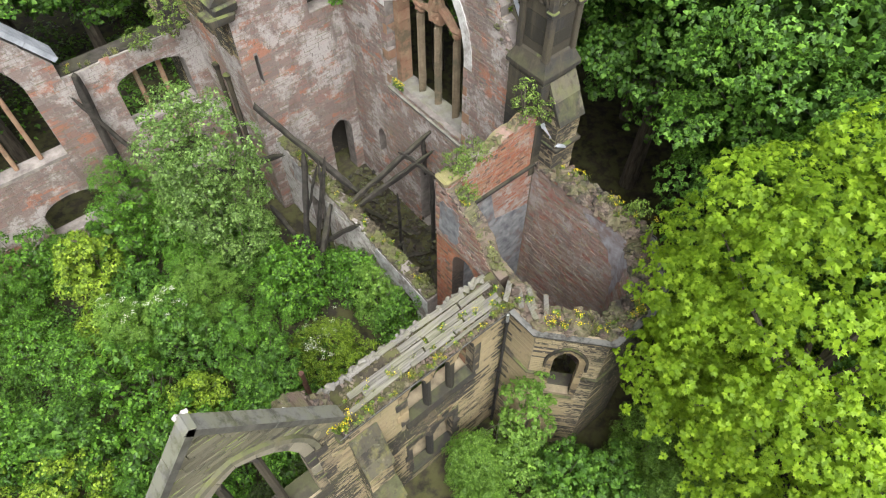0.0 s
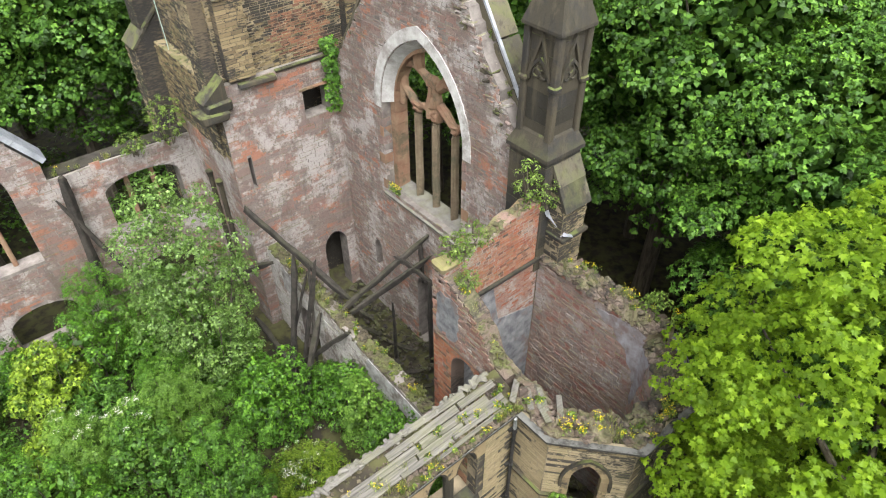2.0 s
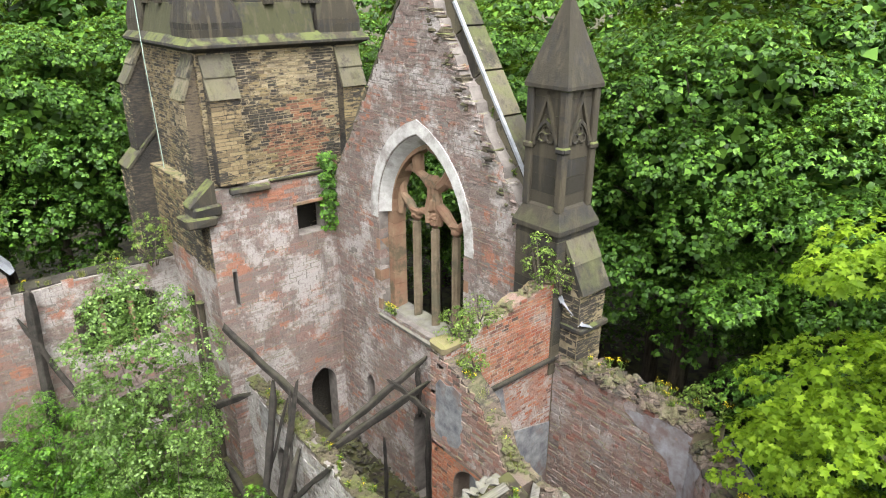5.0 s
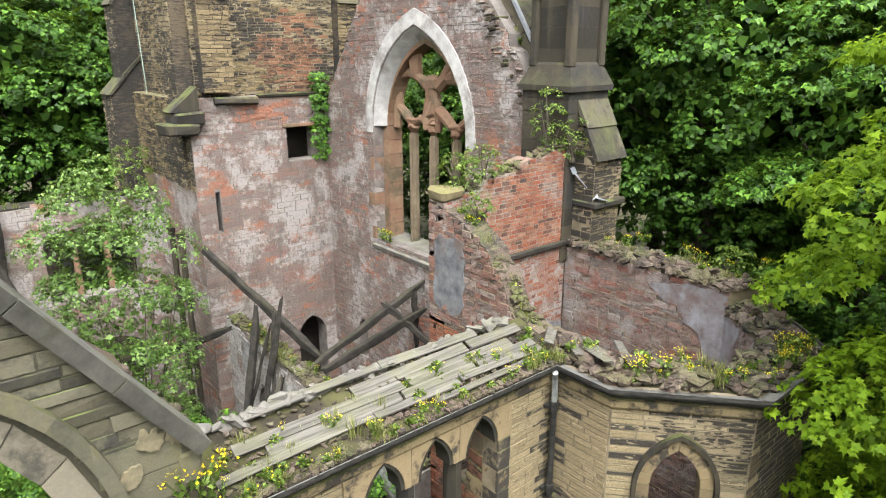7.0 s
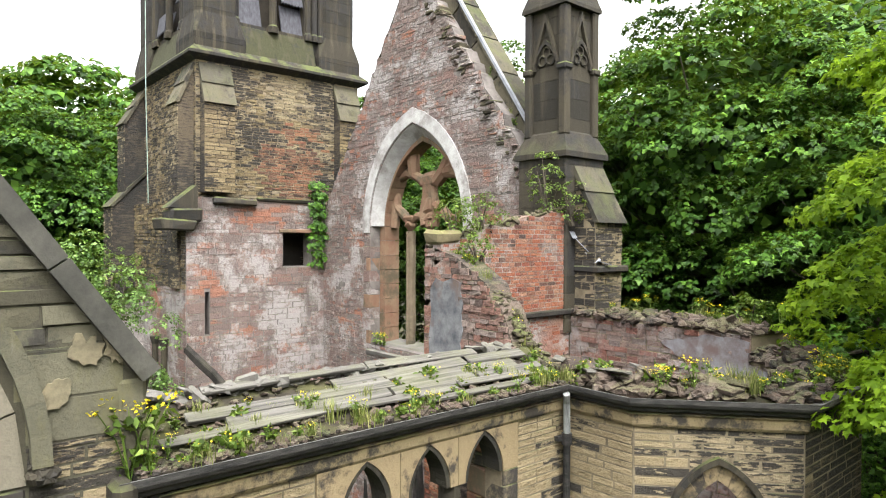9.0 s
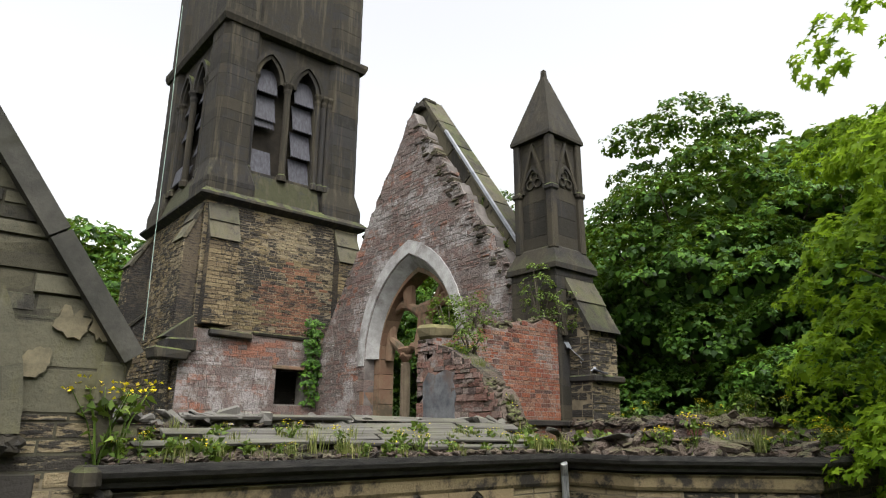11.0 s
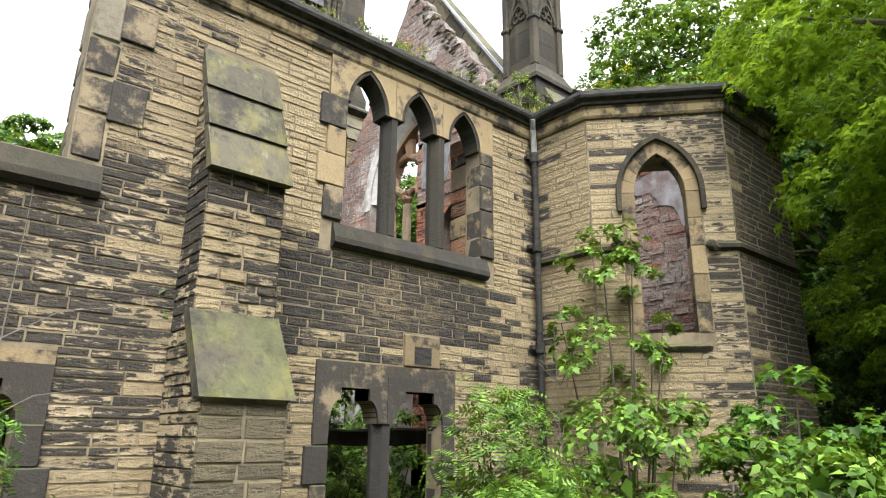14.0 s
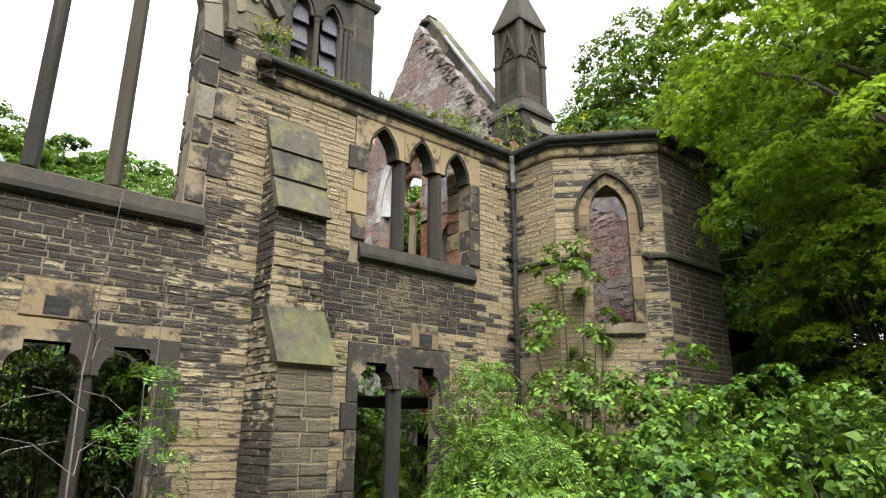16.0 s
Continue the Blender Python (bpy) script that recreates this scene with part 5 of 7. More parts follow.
def tower_buttress(m, a0, a1, b_top, reach, b_low):
    q = m @ Matrix(((0, 0, 1, 0), (0, 1, 0, 0), (1, 0, 0, 0), (0, 0, 0, 1)))
    s = Shape()
    s.prism(q, [(0, b_low), (reach, b_low), (reach, b_top - 1.25), (0, b_top - 0.2)], a0 + 0.03, a1 - 0.03)
    s.make("buttress", M_BLACKWALL, tower)
    for i in range(2):
        k = Shape()
        k.prism(q, [(reach * i / 2 + 0.02, b_top - 0.62 * i), (reach * i / 2 - 0.08, b_top - 0.62 * i), (reach * (i + 1) / 2 - 0.05, b_top - 0.64 * (i + 1)), (reach * (i + 1) / 2 + 0.08, b_top - 0.64 * (i + 1))], a0 - 0.02, a1 + 0.02)
        k.make("buttress_slab", M_SLAB, tower)
    f = m @ Matrix.Translation((0, 0, reach))
    face_with_stones(tower, f, [(a0, b_low), (a1, b_low), (a1, b_top - 1.3), (a0, b_top - 1.3)], [], 0.13, (0.2, 0.5), (M_TOWERBUFF if b_low > 11.5 else M_TOWER) if a0 > 0 else M_SOOTY, int(abs(a0) * 100) + 7, (0.0, 0.02))


tower_buttress(MS, 7.3, 8.25, 15.85, 0.45, 11.9)
tower_buttress(MS, 11.95, 12.85, 15.85, 0.45, 10.0)
tower_buttress(MW, -20.9, -20.0, 15.85, 0.5, 9.0)
tower_buttress(MW, -25.9, -25.0, 15.85, 0.7, 9.0)
tower_buttress(MW, -26.0, -24.85, 12.9, 1.15, 0.4)
# belfry stage: corner piers, louvred windows, cornice
BZ0, BZ1 = 16.3, 24.6
for x0, x1 in ((X0 + 0.05, X0 + 1.45), (X1 - 1.45, X1 - 0.05)):
    for y0, y1 in ((Y0 + 0.05, Y0 + 1.45), (Y1 - 1.45, Y1 - 0.05)):
        s = Shape()
        pile(chamfered(x0, x1, y0, y1, 0.2), 17.2, 27.0, 0.42, rngc, M_BELFRY, tower)
        pile(chamfered(x0 - 0.12, x1 + 0.12, y0 - 0.12, y1 + 0.12, 0.05), BZ0 - 0.1, 16.75, 0.35, rngc, M_BELFRY, tower)
        lo, hi = chamfered(x0 - 0.12, x1 + 0.12, y0 - 0.12, y1 + 0.12, 0.05), chamfered(x0 + 0.01, x1 - 0.01, y0 + 0.01, y1 - 0.01, 0.2)
        s.add([(*p, 16.75) for p in lo] + [(*p, 17.5) for p in hi], [(i, (i + 1) % 8, 8 + (i + 1) % 8, 8 + i) for i in range(8)])
        s.make("corner_pier", M_BELFRY, tower)
BS, BW = wall_frame(0, Y0 + 0.25, 1, 0), wall_frame(X0 + 0.25, 0, 0, -1)
LV0, LV1, LV2 = 17.4, 20.95, 21.85
for m, c0 in ((BS, 9.8), (BW, -(Y0 + Y1) / 2)):
    lights = [(c0 - 1.16, c0 - 0.33), (c0 + 0.33, c0 + 1.16)]
    hole = three_lights(lights, LV0, LV1, LV2, 8)
    s = Shape()
    s.prism(m, [(c0 - 1.75, BZ0), (c0 + 2.0, BZ0), (c0 + 2.0, 27), (c0 - 1.75, 27)], -0.35, 0.0, [hole])
    s.make("belfry_wall", M_BELFRY, tower)
    for l in lights:
        for grow, deep in ((0.14, 0.09), (0.3, 0.17)):
            ring_in, ring_out = arch(l[0] - grow + 0.14, l[1] + grow - 0.14, LV1, LV2 + grow - 0.14, 8), arch(l[0] - grow, l[1] + grow, LV1, LV2 + grow, 8)
            s = Shape()
            s.prism(m, ring_out + ring_in[::-1], -0.1, deep)
            s.make("arch_mould", M_BELFRY, tower)
    for a, r in ((c0 - 1.27, 0.09), (c0, 0.12), (c0 + 1.27, 0.09), (c0 - 1.52, 0.1), (c0 + 1.52, 0.1), (c0 + 1.75, 0.1)):
        s = Shape()
        s.tube([m @ Vector((a, LV0 - 0.15, 0.04)), m @ Vector((a, LV0 + 0.05, 0.04)), m @ Vector((a, LV0 + 0.12, 0.04)), m @ Vector((a, 20.65, 0.04))], [r * 1.5, r * 1.5, r, r], 10)
        s.tube([m @ Vector((a, b, 0.04)) for b in (20.65, 20.75, 20.85, 21.0, 21.08)], [r * 1.05, r * 1.3, r * 1.25, r * 1.9, r * 1.9], 10)
        s.make("shaft", M_BELFRY, tower)
    q = m @ Matrix(((0, 0, 1, 0), (0, 1, 0, 0), (1, 0, 0, 0), (0, 0, 0, 1)))
    s = Shape()
    s.prism(q, [(0.3, BZ0 + 0.03), (0.02, LV0 - 0.12), (-0.3, LV0 + 0.05), (-0.3, BZ0)], c0 - 1.45, c0 + 1.45)
    s.make("belfry_sill", M_MOSSY, tower)
    for l0, l1 in lights:
        for i in range(4):
            broken = i == 1 and l0 < c0
            z = LV0 - 0.05 + i * 1.07 + (0.36 if broken else 0.0)
            lv = Shape()
            teeth = [(l0 + 0.02 + (l1 - l0 - 0.04) * t / 14, (0.0 if t % 2 else -0.08) if i else 0.0) for t in range(15)]
            tilt = m @ Matrix.Translation((0, z, -0.05)) @ Matrix.Rotation(radians(-13 if not broken else -8), 4, "X") @ Matrix.Rotation(0.05 if broken else 0.0, 4, "Z")
            top = 0.62 if broken else 1.02
            lv.prism(tilt, teeth + [(l1 - 0.02, top), (l0 + 0.02, top)], -0.03, 0.0)
            lv.make("louvre", M_SLATEPALE, tower)
st = Shape()
moulding(st, [(X0, Y1), (X0, Y0), (X1, Y0), (X1, Y1)], [(-0.3, 22.6), (0.02, 22.65), (0.1, 22.85), (0.1, 23.0), (-0.3, 23.2)])
st.make("cornice", M_BELFRY, tower)

cable = Shape()
cable.tube([(6.95, 24.4, 25.5), (7.0, 24.25, 20.0), (6.9, 23.85, 15.5), (6.95, 23.8, 12.0), (6.9, 23.75, 9.2)], [0.014] * 5, 6)
tagged(cable.make("lightning_cable", M_CABLE), "thin pale green metal cable hanging down the tower", "cable")

# ---- corner turret ----
tur = tagged(base("turret", (11.88, 9.74, 0)), "square sooty stone corner turret with a pyramid cap", "turret")
TX, TY = 11.88, 9.74
s = Shape()
def ring_block(shape, levels):
    n0 = len(shape.v)
    for h, z in levels:
        shape.v += [(TX - h, TY - h, z), (TX + h, TY - h, z), (TX + h, TY + h, z), (TX - h, TY + h, z)]
    for i in range(len(levels) - 1):
        for k in range(4):
            a, b = n0 + i * 4 + k, n0 + i * 4 + (k + 1) % 4
            shape.f.append((a, b, b + 4, a + 4))
    shape.f.append((n0 + 3, n0 + 2, n0 + 1, n0))
    e = n0 + (len(levels) - 1) * 4
    shape.f.append((e, e + 1, e + 2, e + 3))
ring_block(s, [(0.64, 15.62), (0.64, 15.7), (0.06, 17.55), (0.05, 17.75)])
s.make("cap", M_DARKASH, tur)
pile(chamfered(TX - 0.5, TX + 0.5, TY - 0.5, TY + 0.5, 0.02), 12.8, 15.63, 0.4, random.Random(7), M_DARKASH, tur)
s = Shape()
ring_block(s, [(0.75, 12.3), (0.75, 12.42), (0.56, 12.85), (0.5, 12.9)])
pile(chamfered(TX - 0.68, TX + 0.68, TY - 0.68, TY + 0.68, 0.02), 8.5, 12.35, 0.32, random.Random(8), M_DARKASH, tur)
s.make("base", M_DARKASH, tur)
s = Shape()
for dx in (-1, 1):
    for dy in (-1, 1):
        m = Matrix.Translation((TX + dx * 0.5, TY + dy * 0.5, 0))
        s.box(m, -0.1, 0.1, -0.1, 0.1, 12.8, 15.62, 0.03)
        s.box(m, -0.14, 0.14, -0.14, 0.14, 14.2, 14.36, 0.04)
s.make("corner_shaft", M_DARKASH, tur)
s = Shape()
for m in (wall_frame(TX, TY - 0.5, 1, 0), wall_frame(TX - 0.5, TY, 0, -1)):
    arch_stones(s, m, -0.3, 0.3, 14.3, 14.85, 0.08, -0.02, 0.07, legs=0.0, n=7, joint=0.0)
    for a, b in ((-0.12, 14.5), (0.12, 14.5), (0, 14.68)):
        s.tube([m @ Vector((a + 0.11 * math.cos(t * 0.7), b + 0.11 * math.sin(t * 0.7), 0.02)) for t in range(10)], [0.028] * 10, 5)
    for sg in (-1, 1):
        q = [(sg * 0.4, 14.4), (sg * 0.32, 14.4), (0, 15.35), (0, 15.55)]
        s.prism(m, q if sg < 0 else q[::-1], 0.0, 0.08)
s.make("blind_arcade", M_DARKASH, tur)
lowb = tagged(base("turret_buttress", (12.0, 8.9, 0)), "stepped stone buttress below the corner turret", "buttress", kind="structure")
q = wall_frame(0, 9.15, 1, 0) @ Matrix(((0, 0, 1, 0), (0, 1, 0, 0), (1, 0, 0, 0), (0, 0, 0, 1)))
s = Shape()
s.prism(q, [(-0.3, 0.2), (0.62, 0.2), (0.62, 10.9), (-0.02, 12.2), (-0.3, 12.2)], 11.55, 12.5)
s.make("core", M_MORTAR, lowb)
face_with_stones(lowb, wall_frame(0, 9.15 - 0.62, 1, 0), [(11.55, 0.3), (12.5, 0.3), (12.5, 10.9), (11.55, 10.9)], [], 0.16, (0.25, 0.6), M_SOOTY, 71, (0.0, 0.025))
face_with_stones(lowb, wall_frame(11.55, 0, 0, -1), [(-9.1, 0.3), (-8.53, 0.3), (-8.53, 10.9), (-9.1, 12.0)], [], 0.16, (0.2, 0.4), M_SOOTY, 72, (0.0, 0.02))
for i in range(2):
    k = Shape()
    k.prism(q, [(0.02 + 0.32 * i, 12.25 - 0.65 * i), (-0.08 + 0.32 * i, 12.25 - 0.65 * i), (0.28 + 0.34 * i, 11.55 - 0.68 * i), (0.4 + 0.34 * i, 11.55 - 0.68 * i)], 11.5, 12.55)
    k.make("slab", M_SLAB, lowb)
k = Shape()
k.box(Matrix(), 11.5, 12.6, 8.4, 9.2, 9.8, 9.95, 0.03)
k.make("ledge", M_DARKASH, lowb)

# ---- north wall ----
N = wall_frame(0, 23.8, 1, 0)
rng = random.Random(61)
north = structure("wall_north", "pink and grey rubble wall with arched openings and a mossy top", "wall")
n_poly = [(-14, 0.2), (6.8, 0.2), (6.8, 8.3)] + jagged((6.8, 8.3), (1.5, 8.3), 0.5, 0.05, rng) + [(1.5, 8.3), (1.5, 9.0), (-1.1, 12.8), (-3.7, 9.0), (-3.7, 8.3), (-14, 8.3)]
n_holes = [opening(3.1, 6.0, 5.0, 6.95, 7.45, 8), opening(-2.5, 0.25, 5.2, 8.2, 10.3, 9), opening(-1.9, 0.6, 1.3, 2.6, 3.3, 6), opening(3.3, 5.8, 1.3, 2.6, 3.3, 6)]
s = Shape()
s.prism(N, n_poly, -0.7, 0, n_holes)
s.make("wall_core", M_JOINT, north)
face_with_stones(north, N, n_poly, n_holes, 0.135, (0.25, 0.75), M_INNER, 62, (0.004, 0.024), joint=0.01, wobble=(0.65, 1.5), rough=0.1)
nm = structure("window_7", "bare stone mullions in the north wall's openings", "window")
for a, b0, b1 in ((4.05, 5.0, 7.3), (5.05, 5.0, 7.3), (-1.6, 5.2, 9.9), (-0.65, 5.2, 9.9)):
    s = Shape()
    s.box(N, a - 0.09, a + 0.09, b0, b1, -0.55, -0.3, 0.04)
    s.make("mullion", M_TRACERY, nm)
s = Shape()
for sgn in (1,):
    foot, top = Vector((1.6, 9.05)), Vector((-1.1, 13.0))
    d = top - foot
    nrm = Vector((d.y, -d.x)).normalized()
    for i in range(4):
        p, q = foot + d * (i / 4), foot + d * ((i + 1) / 4 - 0.004)
        s.prism(N, [(v.x, v.y) for v in (p, p + nrm * 0.2, q + nrm * 0.2, q)], -0.85, 0.1)
s.make("coping", M_LEAD, north)
s = Shape()
s.box(N, 1.5, 6.8, 8.28, 8.36, -0.85, -0.1, 0.02)
s.make("wall_plate", M_WOOD, north)

# ---- timbers of the fallen roof and floors ----
def timber(name, label, p, q, w, h, material=M_WOOD, seed=0, part=None):
    """A squared timber from p to q with split, worn ends."""
    p, q = Vector(p), Vector(q)
    d = q - p
    w, h = w * 1.2, h * 1.2
    r = random.Random(seed)
    m = Matrix.Translation(p) @ d.to_track_quat("X", "Z").to_matrix().to_4x4()
    s, l, n = Shape(), d.length, 8
    rings = []
    for i in range(n + 1):
        k = (1 - 0.28 * r.random()) * (r.uniform(0.45, 0.8) if i in (0, n) else 1.0)
        o = (r.uniform(-0.018, 0.018), r.uniform(-0.02, 0.02))
        rings.append([(l * i / n + (r.uniform(-0.16, 0.16) if i in (0, n) else 0), (y * k * w / 2) + o[0], (z * k * h / 2) + o[1]) for y, z in ((-1, -0.7), (-0.7, -1), (0.7, -1), (1, -0.7), (1, 0.7), (0.7, 1), (-0.7, 1), (-1, 0.7))])
    vs = [m @ Vector(v) for ring in rings for v in ring]
    fs = [(i * 8 + j, i * 8 + (j + 1) % 8, (i + 1) * 8 + (j + 1) % 8, (i + 1) * 8 + j) for i in range(n) for j in range(8)]
    fs += [tuple(range(7, -1, -1)), tuple(n * 8 + j for j in range(8))]
    s.add(vs, fs)
    if part:
        return s.make(name, material, part)
    return tagged(s.make(name, material), label, "beam")


timber("fallen_beam", "long mossy roof beam leaning from the tower across the wall", (6.6, 18.95, 7.35), (8.2, 15.1, 4.75), 0.2, 0.24, seed=1)
truss = tagged(base("broken_truss", (9.6, 14.4, 4.7)), "broken grey timber truss spanning the roofless hall", "truss")
timber("rafter", "", (7.7, 14.75, 4.7), (11.3, 14.35, 6.45), 0.17, 0.2, seed=2, part=truss)
timber("rafter", "", (7.9, 14.5, 4.6), (11.2, 14.0, 5.75), 0.14, 0.24, seed=3, part=truss)
timber("brace", "", (10.1, 14.55, 6.05), (11.1, 13.45, 4.7), 0.14, 0.18, seed=4, part=truss)
timber("strut", "", (11.0, 14.3, 6.3), (11.0, 14.2, 4.5), 0.15, 0.15, seed=5, part=truss)
timber("post", "upright dark timber post in the roofless hall", (10.85, 13.6, 0.4), (10.85, 13.6, 4.85), 0.16, 0.16, seed=6)
timber("post", "thin dark timber post in the roofless hall", (9.6, 14.3, 0.4), (9.6, 14.3, 4.2), 0.1, 0.1, seed=7)
timber("fallen_beam", "dark floor beam hanging from the tower wall", (4.7, 21.0, 3.3), (7.0, 18.6, 4.75), 0.18, 0.22, seed=8)
timber("leaning_post", "split grey post leaning on the cross wall", (5.9, 16.3, 0.4), (7.35, 17.2, 5.9), 0.2, 0.18, seed=9)
timber("leaning_post", "split grey post leaning on the cross wall", (6.1, 16.0, 0.4), (7.45, 15.75, 6.5), 0.17, 0.15, seed=10)
timber("leaning_post", "grey broken raker half hidden in the scrub", (5.75, 18.3, 2.7), (6.3, 16.6, 0.4), 0.18, 0.18, seed=11)
timber("leaning_post", "grey broken raker against the low wall", (7.25, 13.7, 4.7), (6.2, 16.5, 1.1), 0.16, 0.16, seed=12)
timber("leaning_post", "dark short prop under the low wall", (7.0, 13.1, 3.9), (6.6, 13.6, 0.6), 0.2, 0.16, seed=13)
timber("leaning_post", "splintered charred lath leaning on the cross wall", (6.5, 15.2, 1.2), (7.5, 16.4, 5.9), 0.1, 0.08, seed=17)
timber("leaning_post", "splintered charred lath leaning on the cross wall", (6.2, 17.2, 0.6), (7.4, 16.5, 5.5), 0.12, 0.1, seed=18)
timber("fallen_beam", "charred beam lying against the cross wall", (5.4, 14.6, 1.2), (7.2, 15.5, 4.3), 0.2, 0.2, seed=19)
timber("wall_post", "charred roof post against the north wall", (1.95, 23.5, 8.4), (1.6, 23.2, 2.4), 0.26, 0.3, seed=14)
timber("wall_post", "charred roof post against the north wall", (1.5, 23.6, 7.5), (2.6, 22.6, 4.2), 0.14, 0.16, seed=15)
timber("fallen_beam", "dark timber lying inside the south wall", (3.4, 6.95, 3.25), (6.6, 6.85, 3.3), 0.2, 0.22, seed=16)

# ---- wall head of the south wall: boards, broken slates, mortar ----
rng = random.Random(80)
head = Shape()
f = S @ Matrix(((0, 0, 1, 0), (0, 1, 0, 0), (1, 0, 0, 0), (0, 0, 0, 1)))
head.prism(f, [(0.18, 8.46), (0.16, 8.53), (-0.04, 8.54), (-0.95, 8.84), (-1.0, 8.8), (-0.7, 8.42)], 1.75, 7.6)
tagged(head.make("wall_head", M_SOIL_HOLLOW), "soil and moss bedding along the top of the south wall", "wall top", kind="structure")
for row, (y, w) in enumerate(((6.06, 0.1), (6.2, 0.13), (6.33, 0.15), (6.5, 0.18), (6.69, 0.18), (6.88, 0.15))):
    z = 8.56 + (y - 6.0) * 0.36
    x = 1.8 + rng.uniform(0, 0.9)
    while x < 7.0:
        l = rng.uniform(1.2, 3.0) if row > 0 else rng.uniform(2.0, 3.5)
        e = min(x + l, 7.3)
        if rng.random() < (0.9 if row > 2 else 0.6):
            s = Shape()
            m = Matrix.Translation(((x + e) / 2, y, z + 0.02 + rng.uniform(0, 0.03))) @ Euler((radians(18 + rng.uniform(-6, 6)), rng.uniform(-0.012, 0.012), rng.uniform(-0.02, 0.02))).to_matrix().to_4x4()
            s.box(m, -(e - x) / 2 + 0.01, (e - x) / 2 - 0.01, -w / 2, w / 2, -0.018, 0.018, 0.006, 0.012, rng)
            tagged(s.make("board", M_BOARD), "bleached grey roof board lying on the wall top", "board", "boards on the south wall")
        x = e + rng.uniform(0.0, 0.15)


def rock(shape, c, size, r):
    """A broken stone: a lump with flat, uneven sides."""
    m = Matrix.Translation(c) @ Euler((r.uniform(-0.5, 0.5), r.uniform(-0.5, 0.5), r.uniform(0, 6.28))).to_matrix().to_4x4()
    a, b, h = size * r.uniform(0.6, 1.2), size * r.uniform(0.4, 0.8), size * r.uniform(0.22, 0.5)
    shape.box(m, -a / 2, a / 2, -b / 2, b / 2, -h / 2, h / 2, 0.12 * size, 0.13 * size, r)


mort = Shape()
crumbs = Shape()
for i in range(800):
    x, y = rng.uniform(1.75, 7.5), 5.85 + rng.random() ** 2 * 1.0
    rock(crumbs, (x, y, 8.535 + max(0, y - 6) * 0.35 + rng.uniform(0, 0.02)), rng.uniform(0.03, 0.13), rng)
tagged(crumbs.make("crumbled_stone", M_RUBBLE), "crumbled stone and soil along the south wall top", "rubble", kind="stuff")
for i in range(60):
    x = 1.9 + i * 0.09
    rock(mort, (x, 6.96 + rng.uniform(-0.04, 0.04), 8.86 + rng.uniform(-0.02, 0.06)), rng.uniform(0.12, 0.32), rng)
tagged(mort.make("mortar_fillet", M_PALE), "broken pale mortar along the inner edge of the wall top", "mortar", kind="stuff")
# ---- rubble on the apse walls ----
rub = Shape()
singles = []
for i in range(5):
    p0, p1, q0, q1 = (Vector(v) for v in (P[i], P[i + 1], Q[i], Q[i + 1]))
    n = int((p1 - p0).length * 150)
    top = 8.47 if i < 4 else 8.9
    for k in range(n):
        t, u = rng.random(), rng.random()
        pt = p0.lerp(p1, t).lerp(q0.lerp(q1, t), 0.05 + 1.0 * u)
        size = rng.choice((0.07, 0.1, 0.13, 0.17, 0.21, 0.27)) * rng.uniform(0.8, 1.25)
        heap = 0.3 * math.sin(math.pi * min(max(u, 0.05), 0.95)) * (0.5 + 0.6 * noise.noise((pt.x * 1.1, pt.y * 1.1, 2.0)) + 0.3) * (1.0 if i < 4 else 0.5)
        c = (pt.x, pt.y, top + max(0.0, heap) * rng.random() + size * 0.1)
        if size > 0.2 and len(singles) < 240:
            singles.append((c, size))
        else:
            rock(rub, c, size, rng)
bed = Shape()
for i in range(5):
    p0, p1, q0, q1 = (Vector(v) for v in (P[i], P[i + 1], Q[i], Q[i + 1]))
    top = 8.45 if i < 4 else 8.9
    a, b, c, d = p0.lerp(q0, 0.1), p1.lerp(q1, 0.1), p1.lerp(q1, 0.97), p0.lerp(q0, 0.97)
    e, f2 = p0.lerp(q0, 0.5), p1.lerp(q1, 0.5)
    bed.add([(v.x, v.y, z) for v, z in ((a, top), (b, top), (c, top), (d, top), (e, top + 0.14), (f2, top + 0.14))], [(0, 1, 5, 4), (4, 5, 2, 3), (1, 2, 5), (3, 0, 4)])
tagged(bed.make("rubble_bed", M_SOIL_HOLLOW), "soil between the loose stones on the apse wall", "soil", kind="structure")
tagged(rub.make("rubble", M_RUBBLE), "loose broken stones heaped along the apse wall tops", "rubble", kind="stuff")
for c, size in singles:
    s = Shape()
    rock(s, (0, 0, 0), size, rng)
    o = s.make("loose_stone", M_RUBBLE)
    o.location = c
    tagged(o, "loose broken stone on the ruined apse wall top", "stone", "stones on the apse")
for i, (x, y, a) in enumerate(((7.75, 5.9, 0.9), (7.95, 5.65, 1.0), (7.7, 5.4, 1.15), (8.05, 5.2, 0.8), (7.55, 6.2, 0.6))):
    s = Shape()
    s.box(Matrix.Translation((x, y, 8.66 + 0.03 * i)) @ Euler((0.15, 0.1, a)).to_matrix().to_4x4(), -0.36, 0.36, -0.075, 0.075, -0.016, 0.016, 0.006, 0.015, rng)
    tagged(s.make("board", M_BOARD), "short bleached roof board lying among rubble", "board", "boards on the apse")
